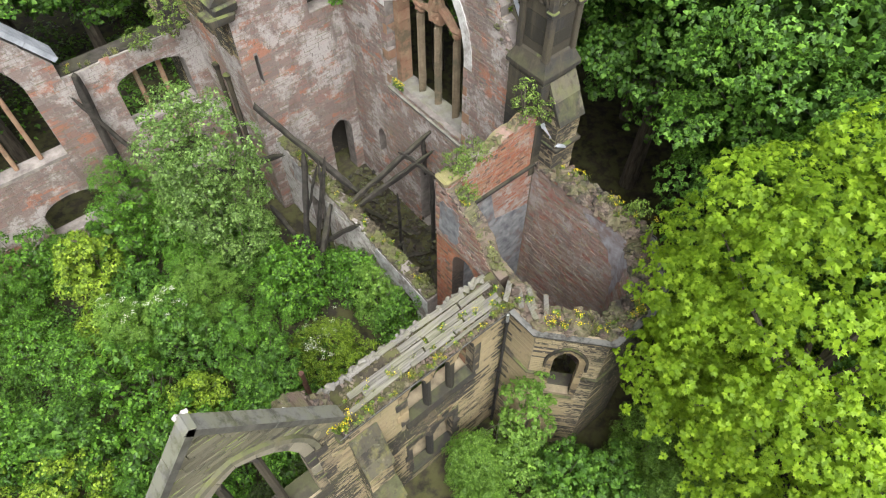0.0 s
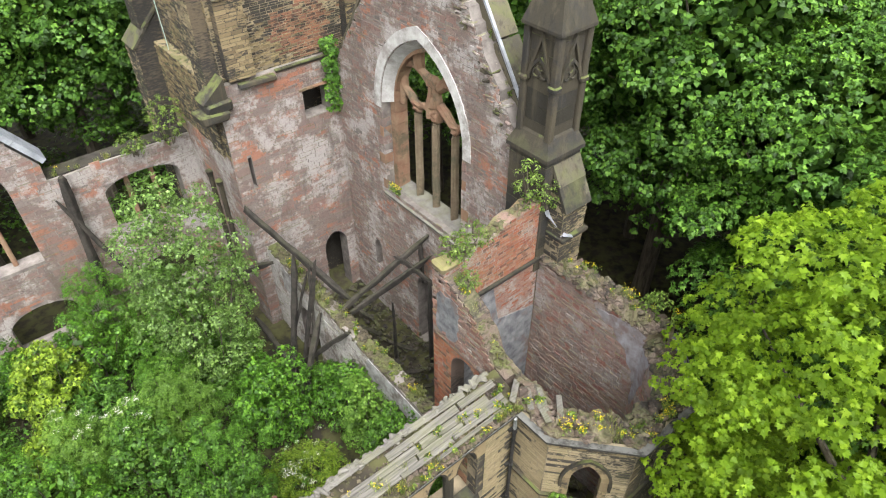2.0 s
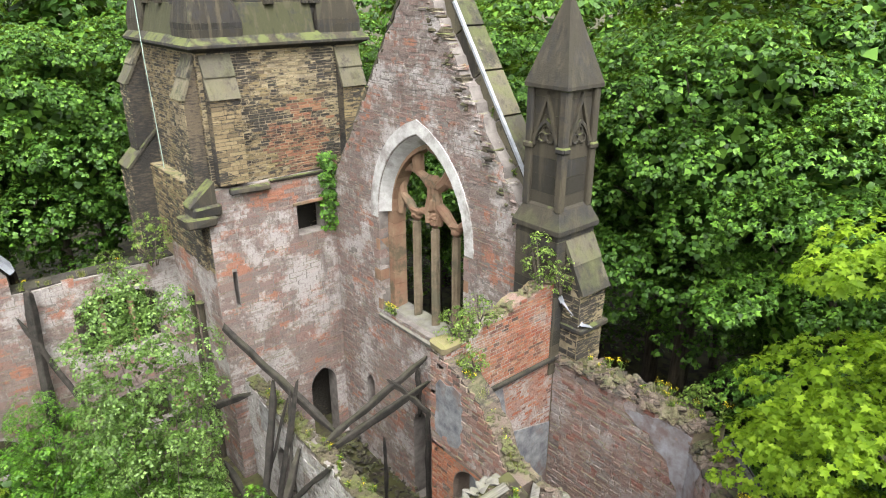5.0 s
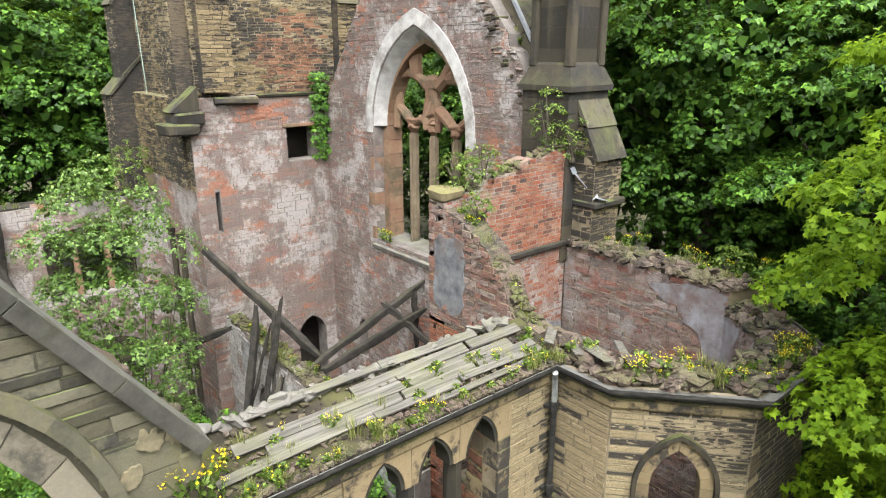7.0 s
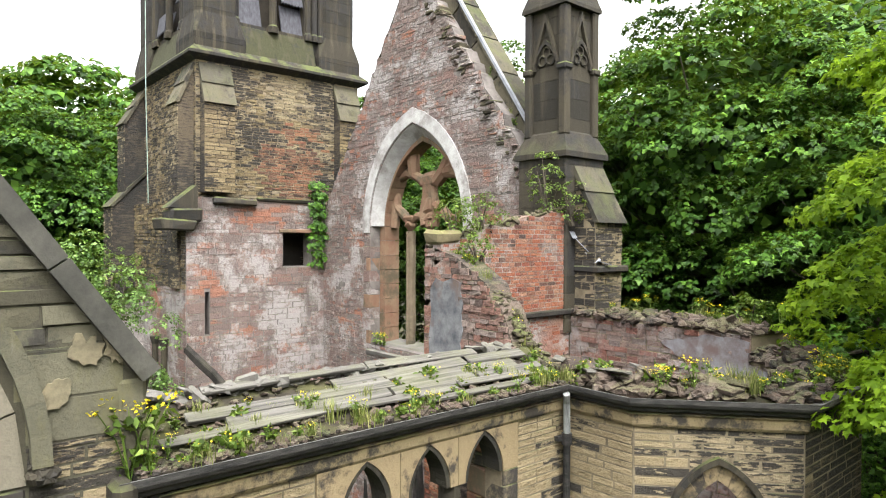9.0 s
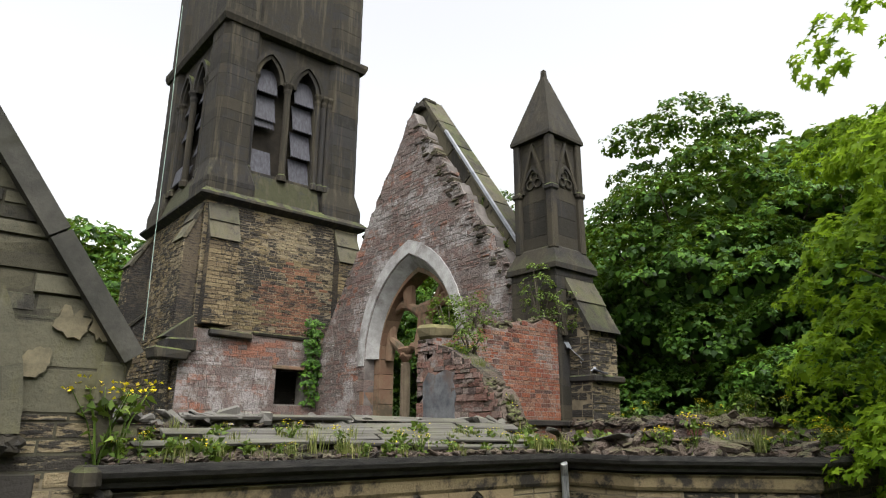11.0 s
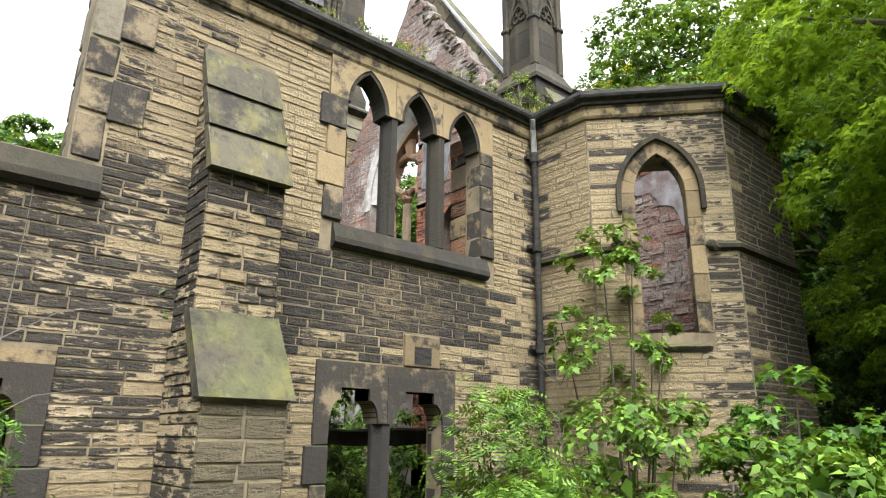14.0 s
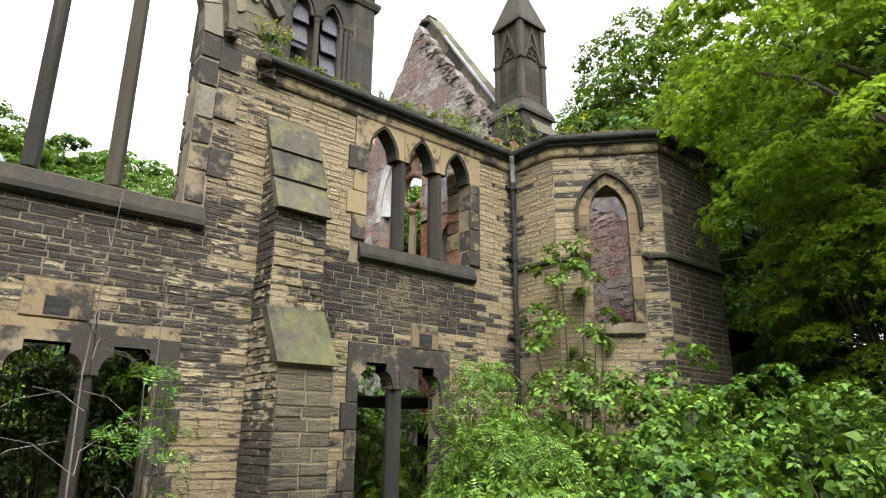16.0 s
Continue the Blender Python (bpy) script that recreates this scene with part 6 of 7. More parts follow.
# stones on the other broken tops
brk = Shape()
for k in range(190):
    t = rng.random()
    rock(brk, (7.98 + rng.uniform(-0.2, 0.2), 9.5 - 2.6 * t, 10.4 - (0.7 * t / 0.6 if t < 0.6 else 0.7 + (t - 0.6) * 2.8) + rng.uniform(-0.06, 0.03)), rng.uniform(0.08, 0.2), rng)
for k in range(70):
    t = rng.random()
    rock(brk, (7.9 + 3.4 * t, 9.3 + rng.uniform(-0.18, 0.18), 10.45 + 0.75 * t + rng.uniform(-0.03, 0.03)), rng.uniform(0.1, 0.24), rng)
for k in range(170):
    t, sd = rng.random(), rng.choice((-1, -1, 1))
    rock(brk, (11.58 + rng.uniform(-0.15, 0.2), 14.65 + sd * (0.2 + 4.8 * t), (17.75 if sd < 0 else 18.15) - 7.1 * t + rng.uniform(-0.12, 0.05)), rng.uniform(0.12, 0.3), rng)
tagged(brk.make("broken_wall_tops", M_MOSSTOP), "loose stones along the broken tops of the inner walls", "rubble", kind="stuff")
flo = Shape()
for k in range(900):
    rock(flo, (rng.uniform(7.9, 11.3), rng.uniform(9.7, 19.3), 0.5 + rng.uniform(0, 0.3)), rng.uniform(0.06, 0.26), rng)
for k in range(160):
    rock(flo, (rng.uniform(8.4, 11.2), rng.uniform(5.2, 8.9), 0.5 + rng.uniform(0, 0.25)), rng.uniform(0.1, 0.4), rng)
tagged(flo.make("floor_rubble", M_DARKRUBBLE), "dark fallen rubble over the floors of hall and apse", "rubble", kind="stuff")
for k in range(14):
    x, y, a = rng.uniform(8.2, 11), rng.uniform(10, 18.5), rng.uniform(0, 3.1)
    timber("fallen_plank", "dark broken plank lying on the hall floor", (x, y, 0.75 + rng.uniform(0, 0.3)), (x + 1.3 * math.cos(a), y + 1.3 * math.sin(a), 0.75 + rng.uniform(0, 0.5)), 0.16, 0.07, seed=200 + k)

# vents in the south wall
for x0, x1, z0, z1, nm in ((4.8, 5.4, 4.14, 4.55, "vent"), (-0.98, -0.22, 3.99, 4.44, "vent")):
    v = tagged(base("vent", ((x0 + x1) / 2, 6.0, z0)), "buff stone block with an iron vent grille", "vent", kind="structure")
    s = Shape()
    s.box(S, x0, x1, z0, z1, -0.2, 0.03, 0.01)
    s.make("block", M_BUFFASH, v)
    s = Shape()
    s.box(S, (x0 + x1) / 2 - 0.14, (x0 + x1) / 2 + 0.14, z0 + 0.03, z0 + 0.26, 0.02, 0.036)
    s.make("grille", M_IRON, v)

# ---- greenery ----
MAPLE = np.array([(0, 0), (0.22, -0.06), (0.5, 0.1), (0.3, 0.22), (0.46, 0.55), (0.17, 0.5), (0, 1.0), (-0.17, 0.5), (-0.46, 0.55), (-0.3, 0.22), (-0.5, 0.1), (-0.22, -0.06)])
MAPLE_F = [(0, 1, 2, 3), (0, 3, 4, 5), (0, 5, 6, 7), (0, 7, 8, 9), (0, 9, 10, 11)]
BLADE = np.array([(0, 0), (0.32, 0.4), (0, 1.0), (-0.32, 0.4)])
BLADE_F = [(0, 1, 2, 3)]
BROAD = np.array([(0, 0), (0.5, 0.3), (0, 1.0), (-0.5, 0.3)])
TRI = np.array([(0, 0), (0.5, 0.35), (0.22, 0.45), (0, 1.0), (-0.22, 0.45), (-0.5, 0.35)])
TRI_F = [(0, 1, 2, 3), (0, 3, 4, 5)]
STAR = np.array([(0, 0), (0.36, -0.04), (0.54, 0.34), (0.26, 0.4), (0, 1.0), (-0.26, 0.4), (-0.54, 0.34), (-0.36, -0.04)])
STAR_F = [(0, 1, 2, 3), (0, 3, 4, 5), (0, 5, 6, 7)]
ash_pts, ash_faces = [], []
for i in range(4):
    for sg in (-1, 1):
        y = 0.12 + i * 0.2
        b = len(ash_pts)
        ash_pts += [(0, y), (sg * 0.14, y - 0.01), (sg * 0.34, y + 0.13), (sg * 0.13, y + 0.12)]
        ash_faces.append((b, b + 1, b + 2, b + 3))
b = len(ash_pts)
ash_pts += [(0, 0.86), (0.08, 0.98), (0, 1.16), (-0.08, 0.98)]
ash_faces.append((b, b + 1, b + 2, b + 3))
ASH = np.array(ash_pts)


def leaves_mesh(name, pos, nrm, size, rng, shape=BLADE, faces=BLADE_F, droop=0.15, along=None):
    """One mesh of leaves at pos, lying across nrm, of the given sizes, pointing along the given ways."""
    k = len(pos)
    nrm = nrm / np.linalg.norm(nrm, axis=1, keepdims=True)
    r = rng.normal(size=(k, 3)) if along is None else along
    t = r - (r * nrm).sum(1, keepdims=True) * nrm
    t /= np.linalg.norm(t, axis=1, keepdims=True)
    s = np.cross(nrm, t)
    fold = np.abs(shape[:, 0]) * 0.35 - (shape[:, 1] ** 2) * droop
    v = pos[:, None, :] + size[:, None, None] * (shape[None, :, :1] * s[:, None, :] + shape[None, :, 1:2] * t[:, None, :] + fold[None, :, None] * nrm[:, None, :])
    nv = len(shape)
    me = bpy.data.meshes.new(name)
    loops, starts, c = [], [], 0
    for f in faces:
        starts.append(c)
        loops += f
        c += len(f)
    loops, starts = np.array(loops), np.array(starts)
    L = (loops[None, :] + np.arange(k)[:, None] * nv).ravel()
    ST = (starts[None, :] + np.arange(k)[:, None] * len(loops)).ravel()
    me.vertices.add(k * nv)
    me.vertices.foreach_set("co", v.astype(np.float32).ravel())
    me.loops.add(len(L))
    me.loops.foreach_set("vertex_index", L.astype(np.int32))
    me.polygons.add(len(ST))
    me.polygons.foreach_set("loop_start", ST.astype(np.int32))
    me.update(calc_edges=True)
    return me


def clumps(rng, centres, radii, flat, per, up=0.7):
    """Leaf places and normals over the upper shells of many clumps."""
    c = np.repeat(centres, per, axis=0)
    r = np.repeat(radii, per)[:, None]
    d = rng.normal(size=(len(c), 3))
    d /= np.linalg.norm(d, axis=1, keepdims=True)
    d[:, 2] = np.where(rng.random(len(d)) < 0.8, np.abs(d[:, 2]), d[:, 2])
    depth = rng.uniform(0.55, 1.08, (len(c), 1))
    pos = c + d * depth * r * np.array([1, 1, flat])
    nrm = d * (1 - up) + np.array([0, 0, up]) + rng.normal(scale=0.28, size=d.shape)
    return pos, nrm


def unit(v):
    return v / np.linalg.norm(v, axis=-1, keepdims=True)


def across(n, rng):
    """Two directions square to each n and to one another."""
    r = rng.normal(size=n.shape)
    u = unit(r - (r * n).sum(1, keepdims=True) * n)
    return u, np.cross(n, u)


def sprays(rng, centres, axes, radii, flat, twigs, leaves, leaf, wide=-0.15):
    """Leaf places, normals, ways and sizes: domed sprays of foliage, each of many twig tips that end in a ring of drooping leaves."""
    own = np.repeat(np.arange(len(centres)), twigs)
    a, r = axes[own], (radii[own] * rng.uniform(0.78, 1.12, len(own)))[:, None]
    u, v = across(a, rng)
    c = rng.uniform(wide, 1.0, len(own))[:, None]
    s, turn = np.sqrt(1 - c * c), rng.uniform(0, 2 * math.pi, len(own))[:, None]
    side = np.cos(turn) * u + np.sin(turn) * v
    tip = centres[own] + r * (s * side + flat * c * a)
    n = unit(unit(s * side * flat + np.maximum(c, 0.0) * a + 0.08 * a) * 0.8 + np.array([0, 0, 0.65]) + rng.normal(scale=0.16, size=tip.shape))
    big = leaf * rng.uniform(0.75, 1.2, len(own))
    k = np.repeat(np.arange(len(own)), leaves)
    u, v = across(n, rng)
    turn = (np.tile(np.arange(leaves), len(own)) * (2 * math.pi / leaves) + rng.normal(scale=0.35, size=len(k)))[:, None]
    out = np.cos(turn) * u[k] + np.sin(turn) * v[k]
    fall = rng.uniform(0.05, 0.55, len(k))[:, None]
    size = big[k] * rng.uniform(0.65, 1.15, len(k))
    pos = tip[k] + out * 0.22 * size[:, None] + n[k] * (rng.normal(scale=0.25, size=len(k)) * big[k])[:, None]
    return pos, n[k] * np.cos(fall) + out * np.sin(fall), out * np.cos(fall) - n[k] * np.sin(fall), size


def crown_mesh(name, seed, rx, rz, pads, twigs, pad, leaf, material, shape=BLADE, faces=BLADE_F, flat=0.5, leaves=6, inner=0.0, rise=0.8, skirt=0):
    """A crown round its own centre: layered sprays with dark gaps between them, and an inner mass of leaves."""
    rng = np.random.default_rng(seed)
    d = unit(rng.normal(size=(pads * 5, 3)))
    keep, gap = [0], ((d - d[0]) ** 2).sum(1)
    while len(keep) < pads:
        i = int(np.argmax(gap * rng.uniform(0.6, 1.0, len(gap))))
        keep.append(i)
        gap = np.minimum(gap, ((d - d[i]) ** 2).sum(1))
    d = d[keep]
    lump = np.array([0.86 + 0.24 * noise.noise((v[0] * 1.7 + seed, v[1] * 1.7, v[2] * 1.7)) for v in d])
    depth = np.where(rng.random(pads) < 0.82, rng.uniform(0.84, 1.04, pads), rng.uniform(0.55, 0.85, pads)) * lump
    c = d * depth[:, None] * np.array([rx, rx, rz])
    if skirt:
        full = (np.hypot(d[:, 0], d[:, 1]) ** skirt + np.abs(d[:, 2]) ** skirt) ** (-1 / skirt)
        c[:, :2] *= np.where(d[:, 2] < 0, full, 1.0)[:, None]
    axes = unit(0.55 * d + np.array([0, 0, rise]) + rng.normal(scale=0.15, size=d.shape))
    pos, nrm, way, size = sprays(rng, c, axes, pad * rng.uniform(0.65, 1.3, pads), flat, twigs, leaves, leaf)
    if inner:
        m = int(inner)
        e = unit(rng.normal(size=(m, 3))) * rng.uniform(0.35, 0.68, (m, 1)) * np.array([rx, rx, rz])
        pos, nrm, way = np.concatenate([pos, e]), np.concatenate([nrm, e + rng.normal(size=e.shape)]), np.concatenate([way, rng.normal(size=e.shape)])
        size = np.concatenate([size, np.full(m, leaf * 2.2)])
    me = leaves_mesh(name, pos, nrm, size, rng, shape, faces, along=way)
    me.materials.append(material)
    return me, c


def limbs(seed, centres, foot, fork, r0):
    rng = random.Random(seed)
    s, arms = Shape(), []
    s.tube([foot, foot * 0.5 + fork * 0.5 + Vector((rng.uniform(-0.2, 0.2), rng.uniform(-0.2, 0.2), 0)), fork], [r0, r0 * 0.8, r0 * 0.62], 9)
    for c in rng.sample(list(centres), min(14, len(centres))):
        c = Vector(c)
        mid = fork.lerp(c, 0.5) + Vector((rng.uniform(-0.4, 0.4), rng.uniform(-0.4, 0.4), rng.uniform(0.0, 0.6)))
        arm = Shape()
        arm.tube([fork, mid, c], [r0 * 0.3, r0 * 0.15, 0.015], 6)
        arms.append(arm)
    return s, arms


def tree_kind(seed, rx, rz, pads, twigs, pad, leaf, material, height, shape=STAR, faces=STAR_F, leaves=6, inner=1500, skirt=0):
    """The meshes of a tree whose foot is at its origin."""
    me, c = crown_mesh("crown", seed, rx, rz, pads, twigs, pad, leaf, material, shape, faces, 0.36, leaves, inner, 1.15, skirt)
    up = height - rz
    me.transform(Matrix.Translation((0, 0, up)))
    s, arms = limbs(seed, [(p[0], p[1], p[2] + up) for p in c if p[2] < rz * 0.6], Vector((0, 0, -1.2)), Vector((0, 0, up - rz * 0.45)), 0.045 * height / 2)
    tm = bpy.data.meshes.new("trunk")
    tm.from_pydata(s.v, [], s.f)
    tm.materials.append(M_BARK)
    out = []
    for a in arms:
        am = bpy.data.meshes.new("limb")
        am.from_pydata(a.v, [], a.f)
        am.materials.append(M_BARK)
        out.append(am)
    return tm, me, out


def plant_tree(kind, x, y, label, scale=1.0, turn=0.0, group="", name="tree"):
    t = tagged(base(name), label, "tree", group)
    trunk, crown = new("trunk", kind[0]), new("crown", kind[1])
    trunk.parent = crown.parent = t
    for me in kind[2]:
        new("limb", me).parent = trunk
    t.matrix_basis = Matrix.LocRotScale((x, y, ground_height(x, y)), Euler((0, 0, turn)), (scale, scale, scale))
    return t


near = tree_kind(5, 4.9, 6.8, 78, 120, 1.25, 0.135, M_BRIGHT, 17.15, MAPLE, MAPLE_F, inner=150, skirt=2.6)
plant_tree(near, 11.75, -0.6, "broad maple in bright yellow-green leaf beside the apse", 1.0, 1.1)
plant_tree(near, 12.7, 1.2, "young maple in bright yellow-green leaf under the broad one", 0.5, 3.4)
mid = tree_kind(4, 4.4, 6.2, 60, 112, 1.2, 0.135, M_MID, 16.0)
for x, y, k, a in ((18.8, 4.6, 0.98, 1.3), (16.8, -0.6, 1.04, 0.2), (18.0, -4.0, 1.0, 2.0), (10.5, -7.5, 0.8, 4.0), (15.4, 3.4, 0.42, 0.4), (14.6, -3.6, 0.48, 2.4), (17.4, -0.6, 0.5, 5.2)):
    plant_tree(mid, x, y, "tall maple in mid-green leaf near the apse", k, a, "maples by the apse")
far = tree_kind(25, 4.4, 6.4, 64, 34, 1.25, 0.33, M_DEEP, 17.0, BROAD, BLADE_F, 5, 500)
kinds = [tree_kind(10 + i, 4.3, 6.3, 60, 110, 1.22, 0.17, M_DEEP, 17.0, BROAD, BLADE_F, 6, 2200) for i in range(3)]
close = [tree_kind(30 + i, 4.3, 6.3, 76, 120, 1.15, 0.14, M_DEEP, 17.0, BROAD, BLADE_F, 6, 3200) for i in range(2)]
rng = random.Random(70)
spots = [(20.4, 10.4, 1.14), (18.8, 17.0, 1.0), (24, 7, 1.12), (24, 13.5, 1.0), (26.5, 9.3, 0.62), (28, 12.5, 0.6), (23, -1, 1.2), (19.0, 23, 1.0), (27, 2, 1.3), (29, 9, 1.3), (24, 20, 1.1), (21, -9, 1.0), (17, 29, 1.05), (24, 28, 1.15),
         (-1.5, 31, 1.0), (4.5, 32.5, 1.04), (-7, 30, 1.05), (1.5, 37, 1.12), (9, 33.5, 1.04), (-12, 33, 1.15), (-5, 38, 1.2), (13, 36, 1.15), (8, 41, 1.25), (-18, 31, 1.1), (18, 36, 1.2), (30, 18, 1.2), (28, -8, 1.15), (15.5, -10, 0.9), (3, 44, 1.1), (9, 47, 1.15), (-4, 46, 1.15), (15, 44, 1.1)]
for i, (x, y, k) in enumerate(spots):
    plant_tree(far if x > 23.5 or y > 35 or x < -10 else close[i % 2] if 17 < x < 21.5 and y < 24 else kinds[i % 3], x, y, "tall deep-green maple in full leaf in the surrounding wood", k, rng.uniform(0, 6.28), "wood round the ruin")
# the wood closes round; trees behind the walk are unseen, added to block sky light
rim = tree_kind(20, 4.6, 6.6, 50, 18, 1.4, 0.62, M_DEEP, 17.0, BROAD, BLADE_F, 5, 300)
for x, y in ((-22, -6), (-24, 4), (-22, 14), (-20, 22), (-16, -14), (-9, -18), (-1, -19), (7, -18), (14, -17), (-28, -14), (-20, -24), (-8, -27), (4, -27), (15, -25), (24, -18), (33, -5), (35, 5), (36, 14), (31, -14), (26, -15), (34, 24), (30, 32)):
    plant_tree(rim, x, y, "tall maple in full leaf on the wood's rim, added unseen behind the walk", rng.uniform(0.95, 1.2), rng.uniform(0, 6.28), "wood round the ruin")
# undergrowth below the wood
und = []
for k in range(36):
    und.append((rng.uniform(13.8, 24), rng.uniform(-9, 5), rng.uniform(0.8, 3.0)))
for k in range(40):
    und.append((rng.uniform(25, 34), rng.uniform(2, 18), rng.uniform(2.0, 8.5)))
for k in range(46):
    und.append((rng.uniform(22, 33), rng.uniform(-16, 10), rng.uniform(1.0, 4.5)))
for k in range(50):
    und.append((rng.uniform(24, 34), rng.uniform(-9, 2), rng.uniform(1.0, 5.0)))
for k in range(80):
    und.append((rng.uniform(-18, 12), rng.uniform(26.5, 42), rng.uniform(0.4, 2.5)))
for k in range(70):
    while True:
        x, y = rng.uniform(-22, 30), rng.uniform(-10, 38)
        if (x > 13.6 or y > 27.5 or x < -14.5) and math.hypot(x + 2, y + 3) > 9 and not (x < 25 and 3 < y < 26):
            break
    und.append((x, y, ground_height(x, y) + rng.uniform(0.3, 1.5)))
rs = np.random.default_rng(5)
pos, nrm = clumps(rs, np.array(und), rs.uniform(1.0, 2.2, len(und)), 0.8, 230)
me = leaves_mesh("undergrowth", pos, nrm, 0.26 * rs.uniform(0.6, 1.2, len(pos)), rs)
me.materials.append(M_DEEP)
tagged(new("undergrowth", me), "dark undergrowth of saplings and ferns beneath the trees", "undergrowth", kind="stuff")


def shrub(name, seed, x, y, rx, height, pads, twigs, leaf, material, label, pad=0.4, bottom=None, shape=BLADE, faces=BLADE_F, group="", flat=0.5, stems=9, leaves=6, inner=0):
    rz = height * 0.5
    me, c = crown_mesh("foliage", seed, rx, rz, pads, twigs, pad, leaf, material, shape, faces, flat, leaves, inner)
    z0 = ground_height(x, y) if bottom is None else bottom
    me.transform(Matrix.Translation((0, 0, rz)))
    t = tagged(base(name, (x, y, z0)), label, "shrub", group)
    o = new("foliage", me)
    o.parent = t
    r = random.Random(seed)
    s = Shape()
    for p in r.sample(list(c), min(stems, len(c))):
        p = Vector(p) + Vector((0, 0, rz))
        s.tube([(r.uniform(-0.12, 0.12), r.uniform(-0.12, 0.12), -0.1), p * 0.5, p], [0.03, 0.02, 0.008], 5)
        if name != "shrub":
            s.make("stem", M_BARK).parent = t
            s = Shape()
    if name == "shrub":
        s.make("stem", M_BARK).parent = t
    return t


# nave scrub and its young tree
shrub("willow", 100, 3.7, 17.6, 1.95, 10.4, 92, 46, 0.1, M_WILLOW, "tall young goat willow with loose pale-green leaves", 0.55, flat=0.9, stems=16, inner=300)
rng = random.Random(71)
k, tops = 101, []
for gx in range(-12, 7, 2):
    for gy in range(8, 23, 2):
        x, y = gx + rng.uniform(-0.8, 0.8), gy + rng.uniform(-0.8, 0.8)
        if x > 6.0 or (x > 4.6 and y > 16.5):
            continue
        h = 4.0 + 2.4 * noise.noise((x * 0.37, y * 0.37, 5.0)) + rng.uniform(-1.0, 1.0) - (0.9 if x > 4.5 else 0)
        leaf, shape, faces = rng.choice(((rng.uniform(0.09, 0.13), BLADE, BLADE_F), (rng.uniform(0.1, 0.15), TRI, TRI_F), (rng.uniform(0.17, 0.22), ASH, ash_faces), (rng.uniform(0.1, 0.14), BLADE, BLADE_F)))
        few = 0.5 if shape is ASH else 1.0
        shrub("shrub", k, x, y, rng.uniform(1.0, 1.7), h, rng.randrange(30, 42), int(18 * few), leaf, rng.choice((M_SHRUB, M_SHRUB, M_FRESH, M_MID, M_DEEP, M_BUSH)), "dense bramble and elder scrub in fresh green leaf", rng.uniform(0.26, 0.42), group="scrub filling the nave", inner=120, shape=shape, faces=faces, flat=0.75)
        tops.append((x, y, ground_height(x, y) + h))
        k += 1
for x, y in ((5.2, 11.2), (3.6, 12.4), (-1.0, 16.8), (0.4, 14.0)):
    rs = np.random.default_rng(k)
    top = min(tops, key=lambda p: (p[0] - x) ** 2 + (p[1] - y) ** 2)
    pos, nrm = clumps(rs, np.array(top) + rs.normal(size=(12, 3)) * np.array([0.4, 0.4, 0.08]) - np.array([0, 0, 0.12]), np.full(12, 0.1), 0.4, 16)
    me = leaves_mesh("blossom", pos, nrm, 0.05 * rs.uniform(0.6, 1.2, len(pos)), rs)
    me.materials.append(M_BLOSSOM)
    tagged(new("blossom", me), "white elder blossom over the green scrub", "blossom", kind="stuff")
    k += 1
for x, y, h in ((6.5, 8.9, 3.4), (6.7, 10.3, 3.9), (6.5, 11.7, 4.3), (6.6, 13.0, 3.7), (6.3, 14.4, 2.6)):
    shrub("shrub", k, x, y, 0.95, h, 34, 18, 0.11, rng.choice((M_SHRUB, M_FRESH, M_MID)), "dense elder scrub against the limewashed cross wall", 0.32, group="scrub filling the nave", inner=120, flat=0.75)
    k += 1
cover = [(rng.uniform(-13, 5.2), rng.uniform(7.4, 22.6), rng.uniform(0.5, 1.5)) for i in range(330)]
rs = np.random.default_rng(6)
pos, nrm = clumps(rs, np.array(cover), rs.uniform(0.5, 0.95, len(cover)), 0.7, 60)
me = leaves_mesh("brambles", pos, nrm, 0.15 * rs.uniform(0.6, 1.2, len(pos)), rs, TRI, TRI_F)
# darker green than the scrub, painting shade into the gaps beneath it
me.materials.append(M_DEEP)
tagged(new("brambles", me), "low tangled brambles over the nave floor", "brambles", kind="stuff")
# added brambles; shade is put into their leaf colour to darken the window view
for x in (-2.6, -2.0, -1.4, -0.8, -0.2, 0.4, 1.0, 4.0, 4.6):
    shrub("shrub", k, x, 7.6, 0.5, 4.1, 30, 20, 0.085, M_DARKLEAF, "overgrown bramble added behind the ground-floor window, leaves coloured dark for shade", 0.3, group="scrub filling the nave", stems=16)
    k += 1
